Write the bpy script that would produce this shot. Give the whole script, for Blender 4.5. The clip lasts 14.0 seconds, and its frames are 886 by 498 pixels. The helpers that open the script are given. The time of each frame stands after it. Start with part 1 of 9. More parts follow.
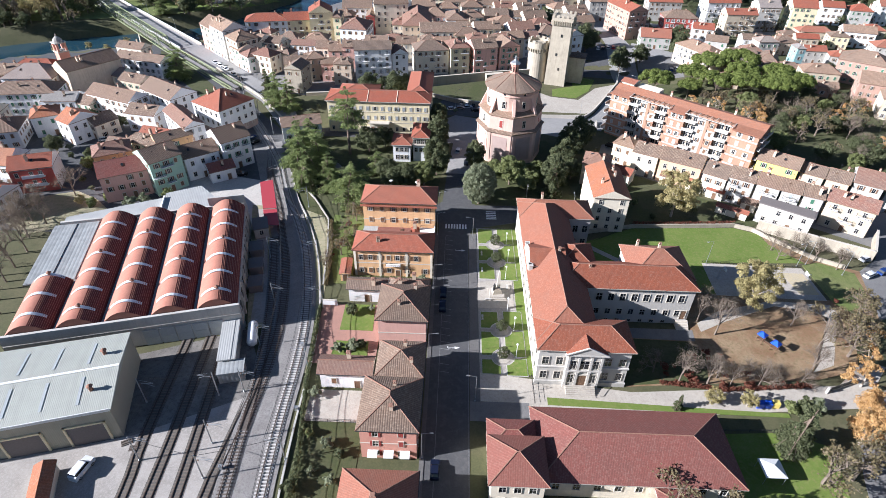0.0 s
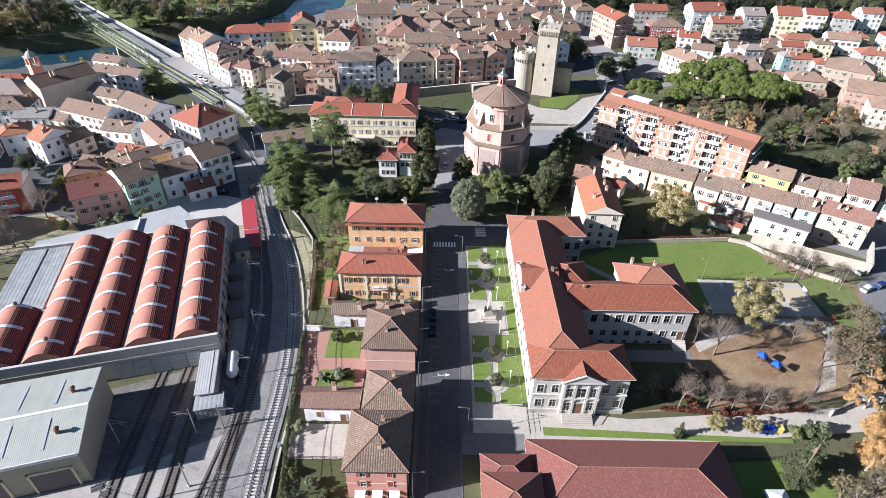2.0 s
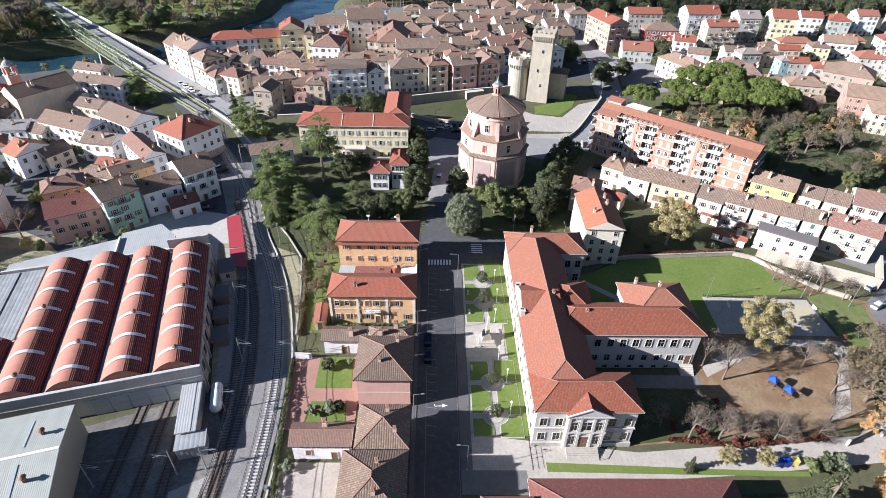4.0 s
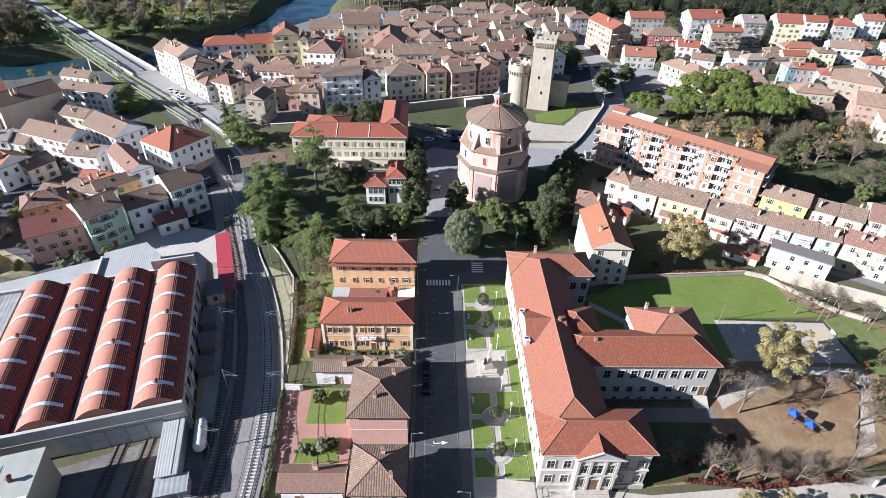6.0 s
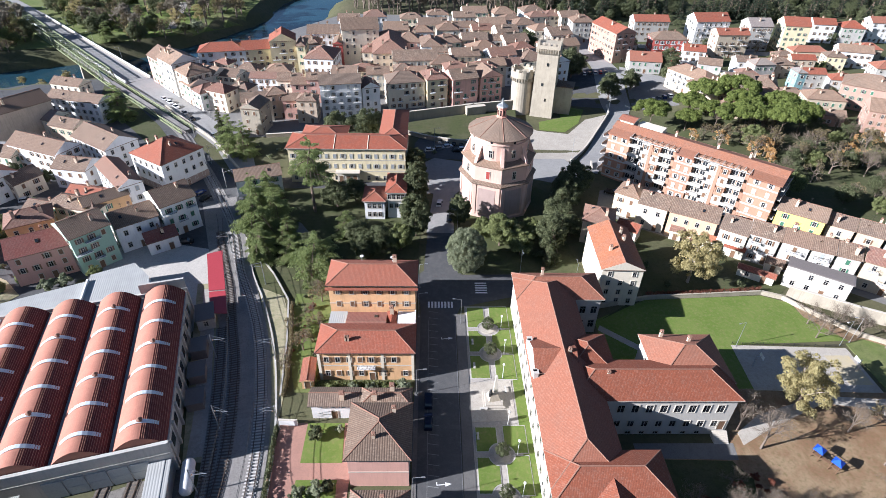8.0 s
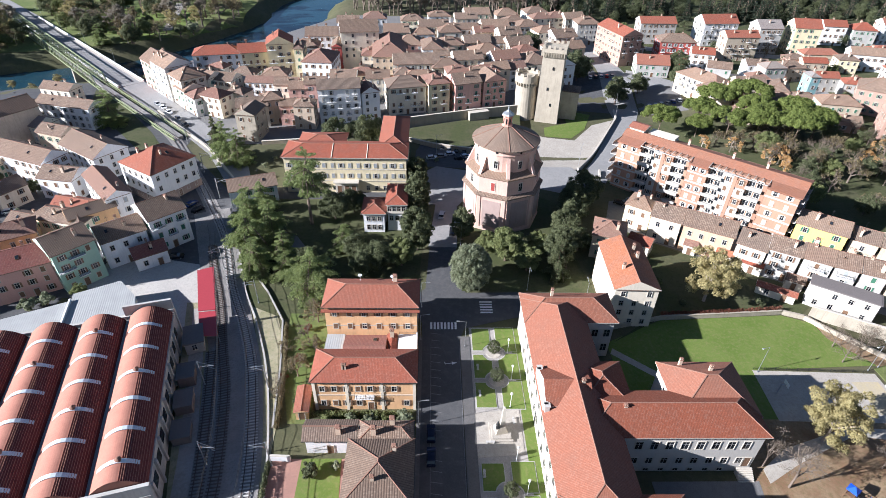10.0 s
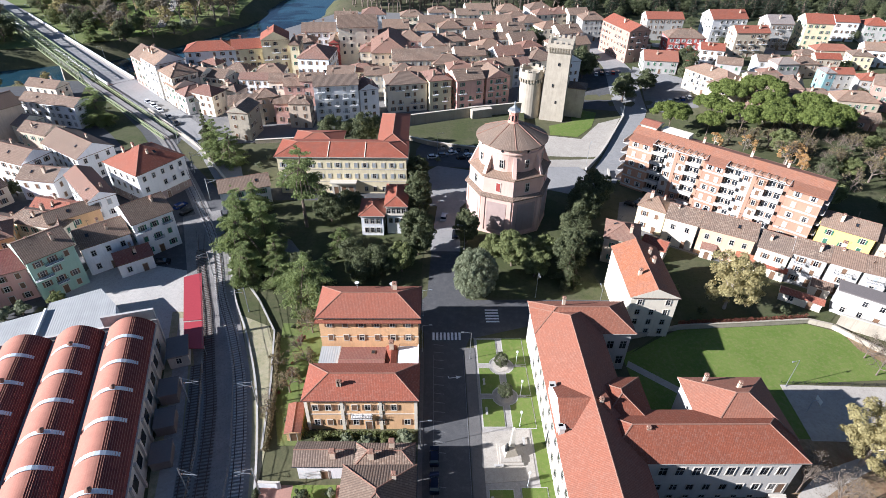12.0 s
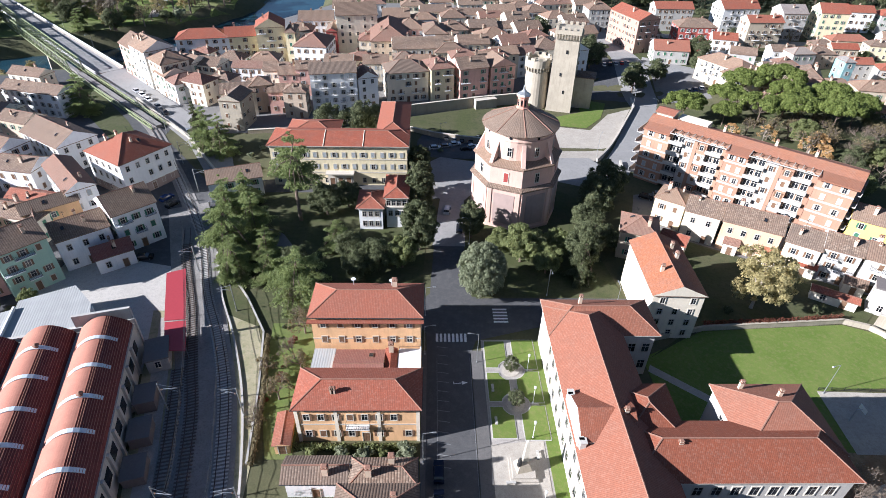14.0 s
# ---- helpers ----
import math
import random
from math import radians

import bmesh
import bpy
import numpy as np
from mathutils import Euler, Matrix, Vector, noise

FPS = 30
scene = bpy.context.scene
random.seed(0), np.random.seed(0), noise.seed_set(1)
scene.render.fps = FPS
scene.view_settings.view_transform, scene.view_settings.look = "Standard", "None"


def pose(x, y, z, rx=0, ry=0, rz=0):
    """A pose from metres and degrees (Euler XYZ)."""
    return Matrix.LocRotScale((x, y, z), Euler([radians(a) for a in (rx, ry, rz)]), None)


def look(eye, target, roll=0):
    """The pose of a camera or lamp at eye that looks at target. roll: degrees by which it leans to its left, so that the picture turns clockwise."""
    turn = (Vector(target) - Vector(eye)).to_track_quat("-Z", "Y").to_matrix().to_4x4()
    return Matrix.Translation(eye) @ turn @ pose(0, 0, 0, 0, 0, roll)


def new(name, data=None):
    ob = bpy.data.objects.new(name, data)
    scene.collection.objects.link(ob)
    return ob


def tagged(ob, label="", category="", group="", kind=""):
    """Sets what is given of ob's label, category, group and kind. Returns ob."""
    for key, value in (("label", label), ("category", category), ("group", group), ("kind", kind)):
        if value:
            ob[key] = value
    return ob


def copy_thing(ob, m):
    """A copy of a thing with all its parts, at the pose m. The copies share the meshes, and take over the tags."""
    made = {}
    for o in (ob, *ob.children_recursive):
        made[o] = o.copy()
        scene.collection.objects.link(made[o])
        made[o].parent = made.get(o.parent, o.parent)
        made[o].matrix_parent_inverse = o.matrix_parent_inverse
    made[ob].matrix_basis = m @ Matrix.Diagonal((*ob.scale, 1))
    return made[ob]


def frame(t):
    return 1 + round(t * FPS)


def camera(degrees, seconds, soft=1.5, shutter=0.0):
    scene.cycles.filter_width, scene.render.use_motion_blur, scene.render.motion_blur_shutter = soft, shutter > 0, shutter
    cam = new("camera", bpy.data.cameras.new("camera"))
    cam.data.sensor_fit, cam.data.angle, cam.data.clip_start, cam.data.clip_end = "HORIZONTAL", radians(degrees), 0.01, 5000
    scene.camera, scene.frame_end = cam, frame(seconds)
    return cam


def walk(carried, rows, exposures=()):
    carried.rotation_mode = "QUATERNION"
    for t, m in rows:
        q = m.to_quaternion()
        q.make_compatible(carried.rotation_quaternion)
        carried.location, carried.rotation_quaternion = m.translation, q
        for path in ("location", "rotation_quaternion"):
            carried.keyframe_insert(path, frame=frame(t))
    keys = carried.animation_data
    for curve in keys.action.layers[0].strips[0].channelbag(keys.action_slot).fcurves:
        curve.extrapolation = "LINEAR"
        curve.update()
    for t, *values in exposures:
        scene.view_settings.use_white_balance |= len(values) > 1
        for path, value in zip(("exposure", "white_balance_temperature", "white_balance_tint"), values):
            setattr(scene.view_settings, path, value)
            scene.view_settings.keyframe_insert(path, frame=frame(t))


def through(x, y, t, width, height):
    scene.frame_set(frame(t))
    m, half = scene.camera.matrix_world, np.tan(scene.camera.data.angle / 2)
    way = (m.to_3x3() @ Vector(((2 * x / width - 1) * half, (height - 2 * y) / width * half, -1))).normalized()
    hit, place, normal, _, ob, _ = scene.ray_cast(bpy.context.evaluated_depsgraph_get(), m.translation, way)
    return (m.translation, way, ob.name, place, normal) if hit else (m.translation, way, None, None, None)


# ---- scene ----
cam = camera(77.0, 14.0, soft=0.5)

PATH = [
    (0, (2.242, -142.165, 97.792), (2.212, -140.566, 96.591), 1.3),
    (0.5, (2.198, -140.546, 97.725), (2.176, -138.932, 96.544), 1.3),
    (1, (2.057, -138.947, 97.696), (2.047, -137.333, 96.515), 1.3),
    (1.5, (2.231, -137.336, 97.505), (2.234, -135.721, 96.326), 1.3),
    (2, (2.06, -135.7, 97.663), (2.071, -134.087, 96.481), 1.3),
    (2.5, (1.968, -133.853, 97.737), (1.988, -132.24, 96.554), 1.4),
    (3, (1.745, -131.768, 97.798), (1.773, -130.155, 96.616), 1.4),
    (5.5, (1.375, -120.629, 97.462), (1.416, -119.012, 96.285), 1.3),
    (6, (1.244, -118.326, 97.496), (1.288, -116.71, 96.319), 1.4),
    (6.5, (1.205, -116.174, 97.542), (1.248, -114.557, 96.366), 1.3),
    (7, (1.162, -113.921, 97.736), (1.203, -112.305, 96.559), 1.2),
    (7.5, (0.884, -111.674, 97.755), (0.928, -110.058, 96.577), 1.3),
    (8, (0.871, -109.471, 97.649), (0.914, -107.854, 96.472), 1.2),
    (8.5, (0.729, -107.168, 97.773), (0.772, -105.553, 96.595), 1.2),
    (11, (0.092, -96.343, 94.624), (0.133, -94.726, 93.448), 1.2),
    (11.5, (-0.047, -94.413, 93.446), (-0.005, -92.796, 92.27), 1.2),
    (12, (-0.198, -92.378, 91.938), (-0.156, -90.761, 90.763), 1.1),
    (12.5, (-0.401, -90.487, 90.207), (-0.357, -88.869, 89.032), 1.2),
    (13, (-0.614, -88.581, 88.428), (-0.57, -86.965, 87.251), 1.2),
    (13.5, (-0.907, -86.676, 86.468), (-0.863, -85.058, 85.292), 1.2),
    (14, (-0.961, -84.591, 84.731), (-0.918, -82.974, 83.554), 1.2),
]
walk(cam, [(t, look(eye, target, roll)) for t, eye, target, roll in PATH], exposures=[(0, 1.66, 5500, 14), (14, 1.66, 5500, 14)])

# ---- light ----
SUN_AZ, SUN_EL = radians(14.5), radians(24.0)
SUN_WAY = Vector((math.cos(SUN_AZ) * math.cos(SUN_EL), math.sin(SUN_AZ) * math.cos(SUN_EL), -math.sin(SUN_EL)))
sun = new("sun", bpy.data.lights.new("sun", "SUN"))
sun.data.energy, sun.data.angle, sun.data.color = 4.4, radians(0.53), (1.0, 0.93, 0.84)
sun.matrix_world = look(-SUN_WAY * 300, (0, 0, 0))
world = bpy.data.worlds.new("sky")
scene.world = world
world.use_nodes = True
sky = world.node_tree.nodes.new("ShaderNodeTexSky")
sky.sky_type, sky.sun_disc = "NISHITA", False
sky.dust_density, sky.ozone_density = 0.5, 2.5
sky.sun_elevation, sky.sun_rotation = SUN_EL, math.atan2(-SUN_WAY.x, -SUN_WAY.y)
background = world.node_tree.nodes["Background"]
background.inputs[1].default_value = 0.029
world.node_tree.links.new(sky.outputs[0], background.inputs[0])


# ---- materials ----
class Nodes:
    """A material's node tree with short calls."""

    def __init__(self, name, rough=0.85, metal=0.0):
        self.mat = bpy.data.materials.new(name)
        self.mat.use_nodes = True
        self.t = self.mat.node_tree
        self.bsdf = self.t.nodes["Principled BSDF"]
        self.bsdf.inputs["Roughness"].default_value = rough
        self.bsdf.inputs["Metallic"].default_value = metal
        self.bsdf.inputs["Specular IOR Level"].default_value = 0.25

    def node(self, kind, **sets):
        n = self.t.nodes.new("ShaderNode" + kind)
        for k, v in sets.items():
            if k == "operation":
                n.operation = v
            elif k == "blend":
                n.data_type, n.blend_type = "RGBA", v
            elif k == "wave":
                n.wave_type = v
        return n

    def put(self, value, socket):
        if isinstance(value, bpy.types.NodeSocket):
            self.t.links.new(value, socket)
        elif isinstance(value, tuple) and len(value) == 3 and socket.type == "RGBA":
            socket.default_value = (*value, 1)
        else:
            socket.default_value = value

    def math(self, op, a, b=0.0):
        n = self.node("Math", operation=op)
        self.put(a, n.inputs[0]), self.put(b, n.inputs[1])
        return n.outputs[0]

    def noise(self, vec, scale, detail=4.0, rough=0.6):
        n = self.node("TexNoise")
        self.put(vec, n.inputs["Vector"])
        n.inputs["Scale"].default_value, n.inputs["Detail"].default_value, n.inputs["Roughness"].default_value = scale, detail, rough
        return n.outputs[0]

    def ramp(self, fac, *stops):
        n = self.node("ValToRGB")
        self.put(fac, n.inputs[0])
        e = n.color_ramp.elements
        while len(e) < len(stops):
            e.new(0.5)
        for el, (p, c) in zip(e, stops):
            el.position, el.color = p, (*c, 1)
        return n.outputs[0]

    def mix(self, fac, a, b, blend="MIX"):
        n = self.node("Mix", blend=blend)
        self.put(fac, n.inputs[0]), self.put(a, n.inputs[6]), self.put(b, n.inputs[7])
        return n.outputs[2]

    def pos(self):
        return self.node("NewGeometry").outputs["Position"]

    def uv(self):
        return self.node("TexCoord").outputs["UV"]

    def rand(self):
        return self.node("ObjectInfo").outputs["Random"]

    def island(self):
        return self.node("NewGeometry").outputs["Random Per Island"]

    def bump(self, height, strength=0.3, dist=0.05):
        n = self.node("Bump")
        n.inputs["Strength"].default_value, n.inputs["Distance"].default_value = strength, dist
        self.put(height, n.inputs["Height"])
        self.put(n.outputs[0], self.bsdf.inputs["Normal"])

    def done(self, color, rough=None):
        self.put(color, self.bsdf.inputs["Base Color"])
        if rough is not None:
            self.put(rough, self.bsdf.inputs["Roughness"])
        return self.mat


def shade(c, k):
    return tuple(min(1.0, v * k) for v in c)


def plain(name, c, rough=0.7, metal=0.0, vary=0.12, scale=3.0):
    """A painted or bare surface with slight grain and stains."""
    n = Nodes(name, rough, metal)
    p = n.pos()
    a = n.noise(p, scale, 5)
    col = n.ramp(a, (0.3, shade(c, 1 - vary)), (0.7, shade(c, 1 + vary)))
    b = n.noise(p, scale * 8, 3)
    col = n.mix(0.35, col, n.ramp(b, (0.3, shade(c, 1 - vary)), (0.75, shade(c, 1 + vary * 0.6))))
    n.bump(b, 0.15, 0.02)
    return n.done(col)


def render_wall(name, c, dirt=0.45, rough=0.9):
    """Rendered masonry: patches, streaks down the wall and grain."""
    n = Nodes(name, rough)
    p = n.pos()
    big = n.noise(p, 0.22, 5, 0.65)
    stretch = n.node("Mapping")
    n.put(p, stretch.inputs[0])
    stretch.inputs["Scale"].default_value = (1.6, 1.6, 0.16)
    streak = n.noise(stretch.outputs[0], 1.0, 5, 0.7)
    fine = n.noise(p, 6.0, 4)
    hue = n.ramp(n.rand(), (0.0, shade(c, 0.86)), (0.5, c), (1.0, shade(c, 1.1)))
    col = n.mix(n.math("MULTIPLY", n.ramp(big, (0.42, (0, 0, 0)), (0.72, (1, 1, 1))), dirt), hue, shade(c, 0.62))
    col = n.mix(n.math("MULTIPLY", n.ramp(streak, (0.5, (0, 0, 0)), (0.75, (1, 1, 1))), dirt), col, shade(c, 0.55))
    col = n.mix(0.22, col, n.ramp(fine, (0.3, shade(c, 0.7)), (0.7, shade(c, 1.15))))
    n.bump(fine, 0.25, 0.03)
    return n.done(col)


def tile_roof(name, c, old=0.0, period=0.3, rib=0.12, grey=(0.15, 0.135, 0.12), pale=(0.4, 0.32, 0.25)):
    """Clay roof tiles: columns down the slope, each tile with its own tone, lichen and soot."""
    n = Nodes(name, 0.88)
    uv = n.uv()
    sep = n.node("SeparateXYZ")
    n.put(uv, sep.inputs[0])
    u = n.math("DIVIDE", sep.outputs[0], period)
    v = n.math("DIVIDE", sep.outputs[1], 0.26)
    off = n.math("MULTIPLY", n.rand(), 57.0)

    def cell(a, b2):
        comb = n.node("CombineXYZ")
        n.put(a, comb.inputs[0]), n.put(b2, comb.inputs[1]), n.put(off, comb.inputs[2])
        white = n.node("TexWhiteNoise")
        n.put(comb.outputs[0], white.inputs["Vector"])
        return white.outputs["Value"]

    col_id = n.math("FLOOR", u)
    own, lane = cell(col_id, n.math("FLOOR", v)), cell(col_id, 3.0)
    p = n.pos()
    big = n.noise(p, 0.28, 6, 0.72)
    mid = n.noise(p, 1.5, 5, 0.7)
    fine = n.noise(p, 4.5, 4, 0.75)
    k = 0.1 + 0.12 * old
    col = n.ramp(own, (0.0, shade(c, 1 - k * 1.5)), (0.5, c), (1.0, shade(c, 1 + k)))
    col = n.mix(0.3 * old + 0.08, col, n.ramp(lane, (0.0, shade(c, 0.6)), (0.5, c), (1.0, shade(c, 1.35))))
    col = n.mix(0.45, col, n.ramp(mid, (0.3, shade(c, 0.66)), (0.7, shade(c, 1.25))))
    col = n.mix(n.math("MULTIPLY", n.ramp(big, (0.42, (0, 0, 0)), (0.66, (1, 1, 1))), 0.3 + 0.5 * old), col, grey)
    if old:
        col = n.mix(n.math("MULTIPLY", n.ramp(n.math("MULTIPLY", own, n.math("ADD", mid, 0.35)), (0.6, (0, 0, 0)), (0.72, (1, 1, 1))), 0.6 * old), col, pale)
    col = n.mix(0.4, col, n.ramp(fine, (0.32, shade(c, 0.35)), (0.68, shade(c, 1.55))))
    col = n.mix(n.math("MULTIPLY", n.rand(), 0.3 + 0.35 * old), col, n.ramp(n.math("FRACT", off), (0.0, shade(c, 0.55)), (0.5, (0.32, 0.15, 0.1) if old < 0.7 else (0.225, 0.145, 0.1)), (1.0, (0.3, 0.21, 0.15) if old < 0.7 else (0.14, 0.112, 0.09))))
    column = n.math("ABSOLUTE", n.math("SINE", n.math("MULTIPLY", u, math.pi)))
    gap = n.ramp(column, (0.0, (1, 1, 1)), (0.55, (0, 0, 0)))
    col = n.mix(n.math("MULTIPLY", gap, 0.3 + 0.5 * old), col, shade(c, 0.25))
    row = n.ramp(n.math("FRACT", v), (0.0, (1, 1, 1)), (0.25, (0, 0, 0)))
    col = n.mix(n.math("MULTIPLY", row, 0.14), col, shade(c, 0.3))
    n.bump(n.math("ADD", column, n.math("MULTIPLY", fine, 0.4)), rib, 0.06)
    return n.done(col)


def ground_mat(name, c1, c2, c3, s1, s2, bump=0.4, rough=0.95):
    """Loose or worn ground: three tones at two sizes."""
    n = Nodes(name, rough)
    p = n.pos()
    a, b, f = n.noise(p, s1, 6, 0.7), n.noise(p, s2, 5, 0.65), n.noise(p, s2 * 7, 3)
    col = n.mix(n.ramp(a, (0.4, (0, 0, 0)), (0.6, (1, 1, 1))), c1, c2)
    col = n.mix(n.math("MULTIPLY", n.ramp(b, (0.48, (0, 0, 0)), (0.68, (1, 1, 1))), 0.75), col, c3)
    col = n.mix(0.3, col, n.ramp(f, (0.3, shade(c1, 0.5)), (0.75, shade(c1, 1.5))))
    n.bump(f, bump, 0.06)
    return n.done(col)


def leaf_mat(name, dark, light, extra=None, through=0.45):
    """Leaves: each clump with its own tone, some light passing through."""
    n = Nodes(name, 0.7)
    i, p = n.island(), n.pos()
    col = n.ramp(i, (0.0, dark), (0.6, light), (1.0, extra or shade(light, 1.3)))
    col = n.mix(0.45, col, n.ramp(n.noise(p, 0.5, 4), (0.3, dark), (0.7, light)))
    n.put(col, n.bsdf.inputs["Base Color"])
    tr = n.node("BsdfTranslucent")
    n.put(col, tr.inputs[0])
    mix = n.node("MixShader")
    mix.inputs[0].default_value = through
    n.t.links.new(n.bsdf.outputs[0], mix.inputs[1]), n.t.links.new(tr.outputs[0], mix.inputs[2])
    n.t.links.new(mix.outputs[0], n.t.nodes["Material Output"].inputs[0])
    return n.mat


WHITEW = render_wall("white_render", (0.78, 0.77, 0.75), 0.4)
GREYW = render_wall("grey_white_render", (0.46, 0.44, 0.4), 0.6)
SANDW = render_wall("sand_render", (0.5, 0.42, 0.31), 0.5)
ROSEW = render_wall("rose_render", (0.4, 0.26, 0.2), 0.5)
CREAMW = render_wall("cream_render", (0.74, 0.66, 0.52), 0.45)
TANW = render_wall("tan_masonry", (0.58, 0.46, 0.34), 0.6)
PINKW = render_wall("pink_render", (0.64, 0.38, 0.31), 0.4)
YELLOWW = render_wall("pale_yellow_render", (0.66, 0.57, 0.37), 0.35)
LEMONW = render_wall("lemon_render", (0.78, 0.62, 0.16), 0.25)
PEACHW = render_wall("peach_render", (0.62, 0.42, 0.28), 0.5)
REDW = render_wall("red_render", (0.42, 0.1, 0.08), 0.3)
ORANGEW = render_wall("orange_render", (0.68, 0.42, 0.22), 0.5)
GREENW = render_wall("pale_green_render", (0.4, 0.56, 0.44), 0.35)
TEALW = render_wall("teal_render", (0.25, 0.4, 0.4), 0.3)
STONEW = render_wall("pale_stone", (0.4, 0.35, 0.27), 0.75)
BRICKW = render_wall("red_brick_render", (0.56, 0.28, 0.21), 0.35)
CHURCHW = render_wall("church_pink_render", (0.6, 0.41, 0.33), 0.5)
SCHOOLW = render_wall("school_white_stone", (0.5, 0.47, 0.42), 0.35)
MAUVEW = render_wall("greyed_pink_render", (0.4, 0.3, 0.26), 0.6)
CONCRETE = render_wall("weathered_concrete", (0.42, 0.4, 0.36), 0.7)
OLD = tile_roof("old_tiles", (0.225, 0.155, 0.11), 1.0, 0.44, 0.6, (0.085, 0.076, 0.066), (0.4, 0.32, 0.24))
RED = tile_roof("red_tiles", (0.275, 0.076, 0.042), 0.3, grey=(0.12, 0.08, 0.065))
TERRA = tile_roof("terracotta_tiles", (0.3, 0.13, 0.075), 0.3)
ORANGE = tile_roof("orange_tiles", (0.36, 0.135, 0.065), 0.35)
PINKR = tile_roof("faded_pink_tiles", (0.25, 0.125, 0.09), 0.7)
TAN = tile_roof("tan_tiles", (0.3, 0.2, 0.135), 0.8, 0.42, 0.35, (0.11, 0.095, 0.08))
DARKR = tile_roof("dark_red_tiles", (0.22, 0.075, 0.06), 0.3)
GREYR = tile_roof("grey_tiles", (0.26, 0.25, 0.23), 0.5)
SCHOOLR = tile_roof("school_red_tiles", (0.245, 0.074, 0.038), 0.3, 0.28, grey=(0.11, 0.075, 0.06))
GYMR = tile_roof("plum_tiles", (0.185, 0.062, 0.05), 0.25, 0.3, grey=(0.1, 0.07, 0.06))
FLATR = plain("flat_roof_felt", (0.16, 0.14, 0.13), 0.9)
CAP = plain("ridge_tiles", (0.24, 0.13, 0.09), 0.85, vary=0.3)
WOODEAVE = plain("eave_wood", (0.2, 0.13, 0.09), 0.8)
FRAME = plain("window_frame", (0.45, 0.43, 0.39), 0.6)
STONE_TRIM = plain("stone_trim", (0.5, 0.455, 0.38), 0.8)
SHUT_GREEN = plain("green_shutter", (0.06, 0.16, 0.1), 0.55)
SHUT_BROWN = plain("brown_shutter", (0.17, 0.1, 0.06), 0.6)
SHUT_GREY = plain("grey_shutter", (0.34, 0.36, 0.36), 0.6)
SHUT_RED = plain("red_shutter", (0.3, 0.06, 0.05), 0.6)
IRON = plain("dark_iron", (0.05, 0.05, 0.05), 0.5, 0.6)
STEEL = plain("galvanised_steel", (0.4, 0.41, 0.41), 0.45, 0.7)
WHITEP = plain("white_paint", (0.66, 0.66, 0.64), 0.5)
REDP = plain("red_painted_sheet", (0.34, 0.05, 0.06), 0.45)
BLUEP = plain("blue_plastic", (0.02, 0.08, 0.5), 0.35)
GREENP = plain("green_painted_steel", (0.22, 0.25, 0.13), 0.6)
RUBBER = plain("tyre_rubber", (0.02, 0.02, 0.02), 0.9)
BARK = plain("bark", (0.16, 0.12, 0.09), 0.95, vary=0.3, scale=6)
PALEBARK = plain("pale_bark", (0.4, 0.34, 0.28), 0.95, vary=0.3, scale=6)
TWIG = plain("twigs", (0.17, 0.135, 0.105), 0.95, vary=0.3)
GLASSN = Nodes("window_glass", 0.12)
GLASSN.bsdf.inputs["Specular IOR Level"].default_value = 0.6
GLASS = GLASSN.done(GLASSN.ramp(GLASSN.rand(), (0.0, (0.008, 0.009, 0.012)), (1.0, (0.03, 0.034, 0.04))))
ASPHALT = ground_mat("asphalt", (0.07, 0.07, 0.072), (0.09, 0.089, 0.089), (0.125, 0.122, 0.118), 0.08, 0.7, 0.2, 0.85)
PALEROAD = ground_mat("worn_asphalt", (0.16, 0.155, 0.148), (0.19, 0.183, 0.174), (0.12, 0.116, 0.11), 0.1, 0.8, 0.2)
STREET = ground_mat("pale_street", (0.25, 0.243, 0.23), (0.29, 0.28, 0.265), (0.19, 0.183, 0.175), 0.1, 0.8, 0.2)
# stained concrete; its dark tones also carry the shed's shade
CONCRETEG = ground_mat("yard_concrete", (0.2, 0.185, 0.165), (0.11, 0.1, 0.09), (0.055, 0.05, 0.045), 0.14, 1.1, 0.25)
GRAVEL = ground_mat("gravel", (0.36, 0.33, 0.295), (0.25, 0.228, 0.2), (0.42, 0.39, 0.35), 0.15, 2.0, 0.6)
BALLAST = ground_mat("ballast", (0.22, 0.205, 0.19), (0.28, 0.265, 0.245), (0.12, 0.106, 0.094), 0.3, 3.0, 0.8)
LAWN = ground_mat("lawn", (0.105, 0.155, 0.026), (0.145, 0.185, 0.042), (0.21, 0.195, 0.08), 0.13, 1.1, 0.5)
# rough grass; its dark tones also carry shade under trees and behind buildings
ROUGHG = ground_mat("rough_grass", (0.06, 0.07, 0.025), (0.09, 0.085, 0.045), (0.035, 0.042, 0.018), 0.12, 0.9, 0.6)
DRYG = ground_mat("dry_grass_and_earth", (0.34, 0.3, 0.2), (0.24, 0.225, 0.12), (0.13, 0.15, 0.055), 0.15, 0.8, 0.5)
MEADOW = ground_mat("meadow", (0.11, 0.145, 0.036), (0.17, 0.17, 0.07), (0.075, 0.09, 0.03), 0.05, 0.5, 0.5)
DIRT = ground_mat("leaf_strewn_earth", (0.21, 0.125, 0.07), (0.3, 0.225, 0.135), (0.12, 0.115, 0.045), 0.16, 1.4, 0.7)
FIELD = ground_mat("land", (0.08, 0.082, 0.038), (0.11, 0.098, 0.055), (0.05, 0.055, 0.025), 0.03, 0.35, 0.4)
PAVER = ground_mat("dark_paving", (0.12, 0.114, 0.108), (0.15, 0.142, 0.134), (0.09, 0.086, 0.082), 0.3, 2.5, 0.3)
TERRAC = ground_mat("red_paving", (0.36, 0.2, 0.15), (0.3, 0.17, 0.13), (0.24, 0.15, 0.12), 0.3, 2.0, 0.3)
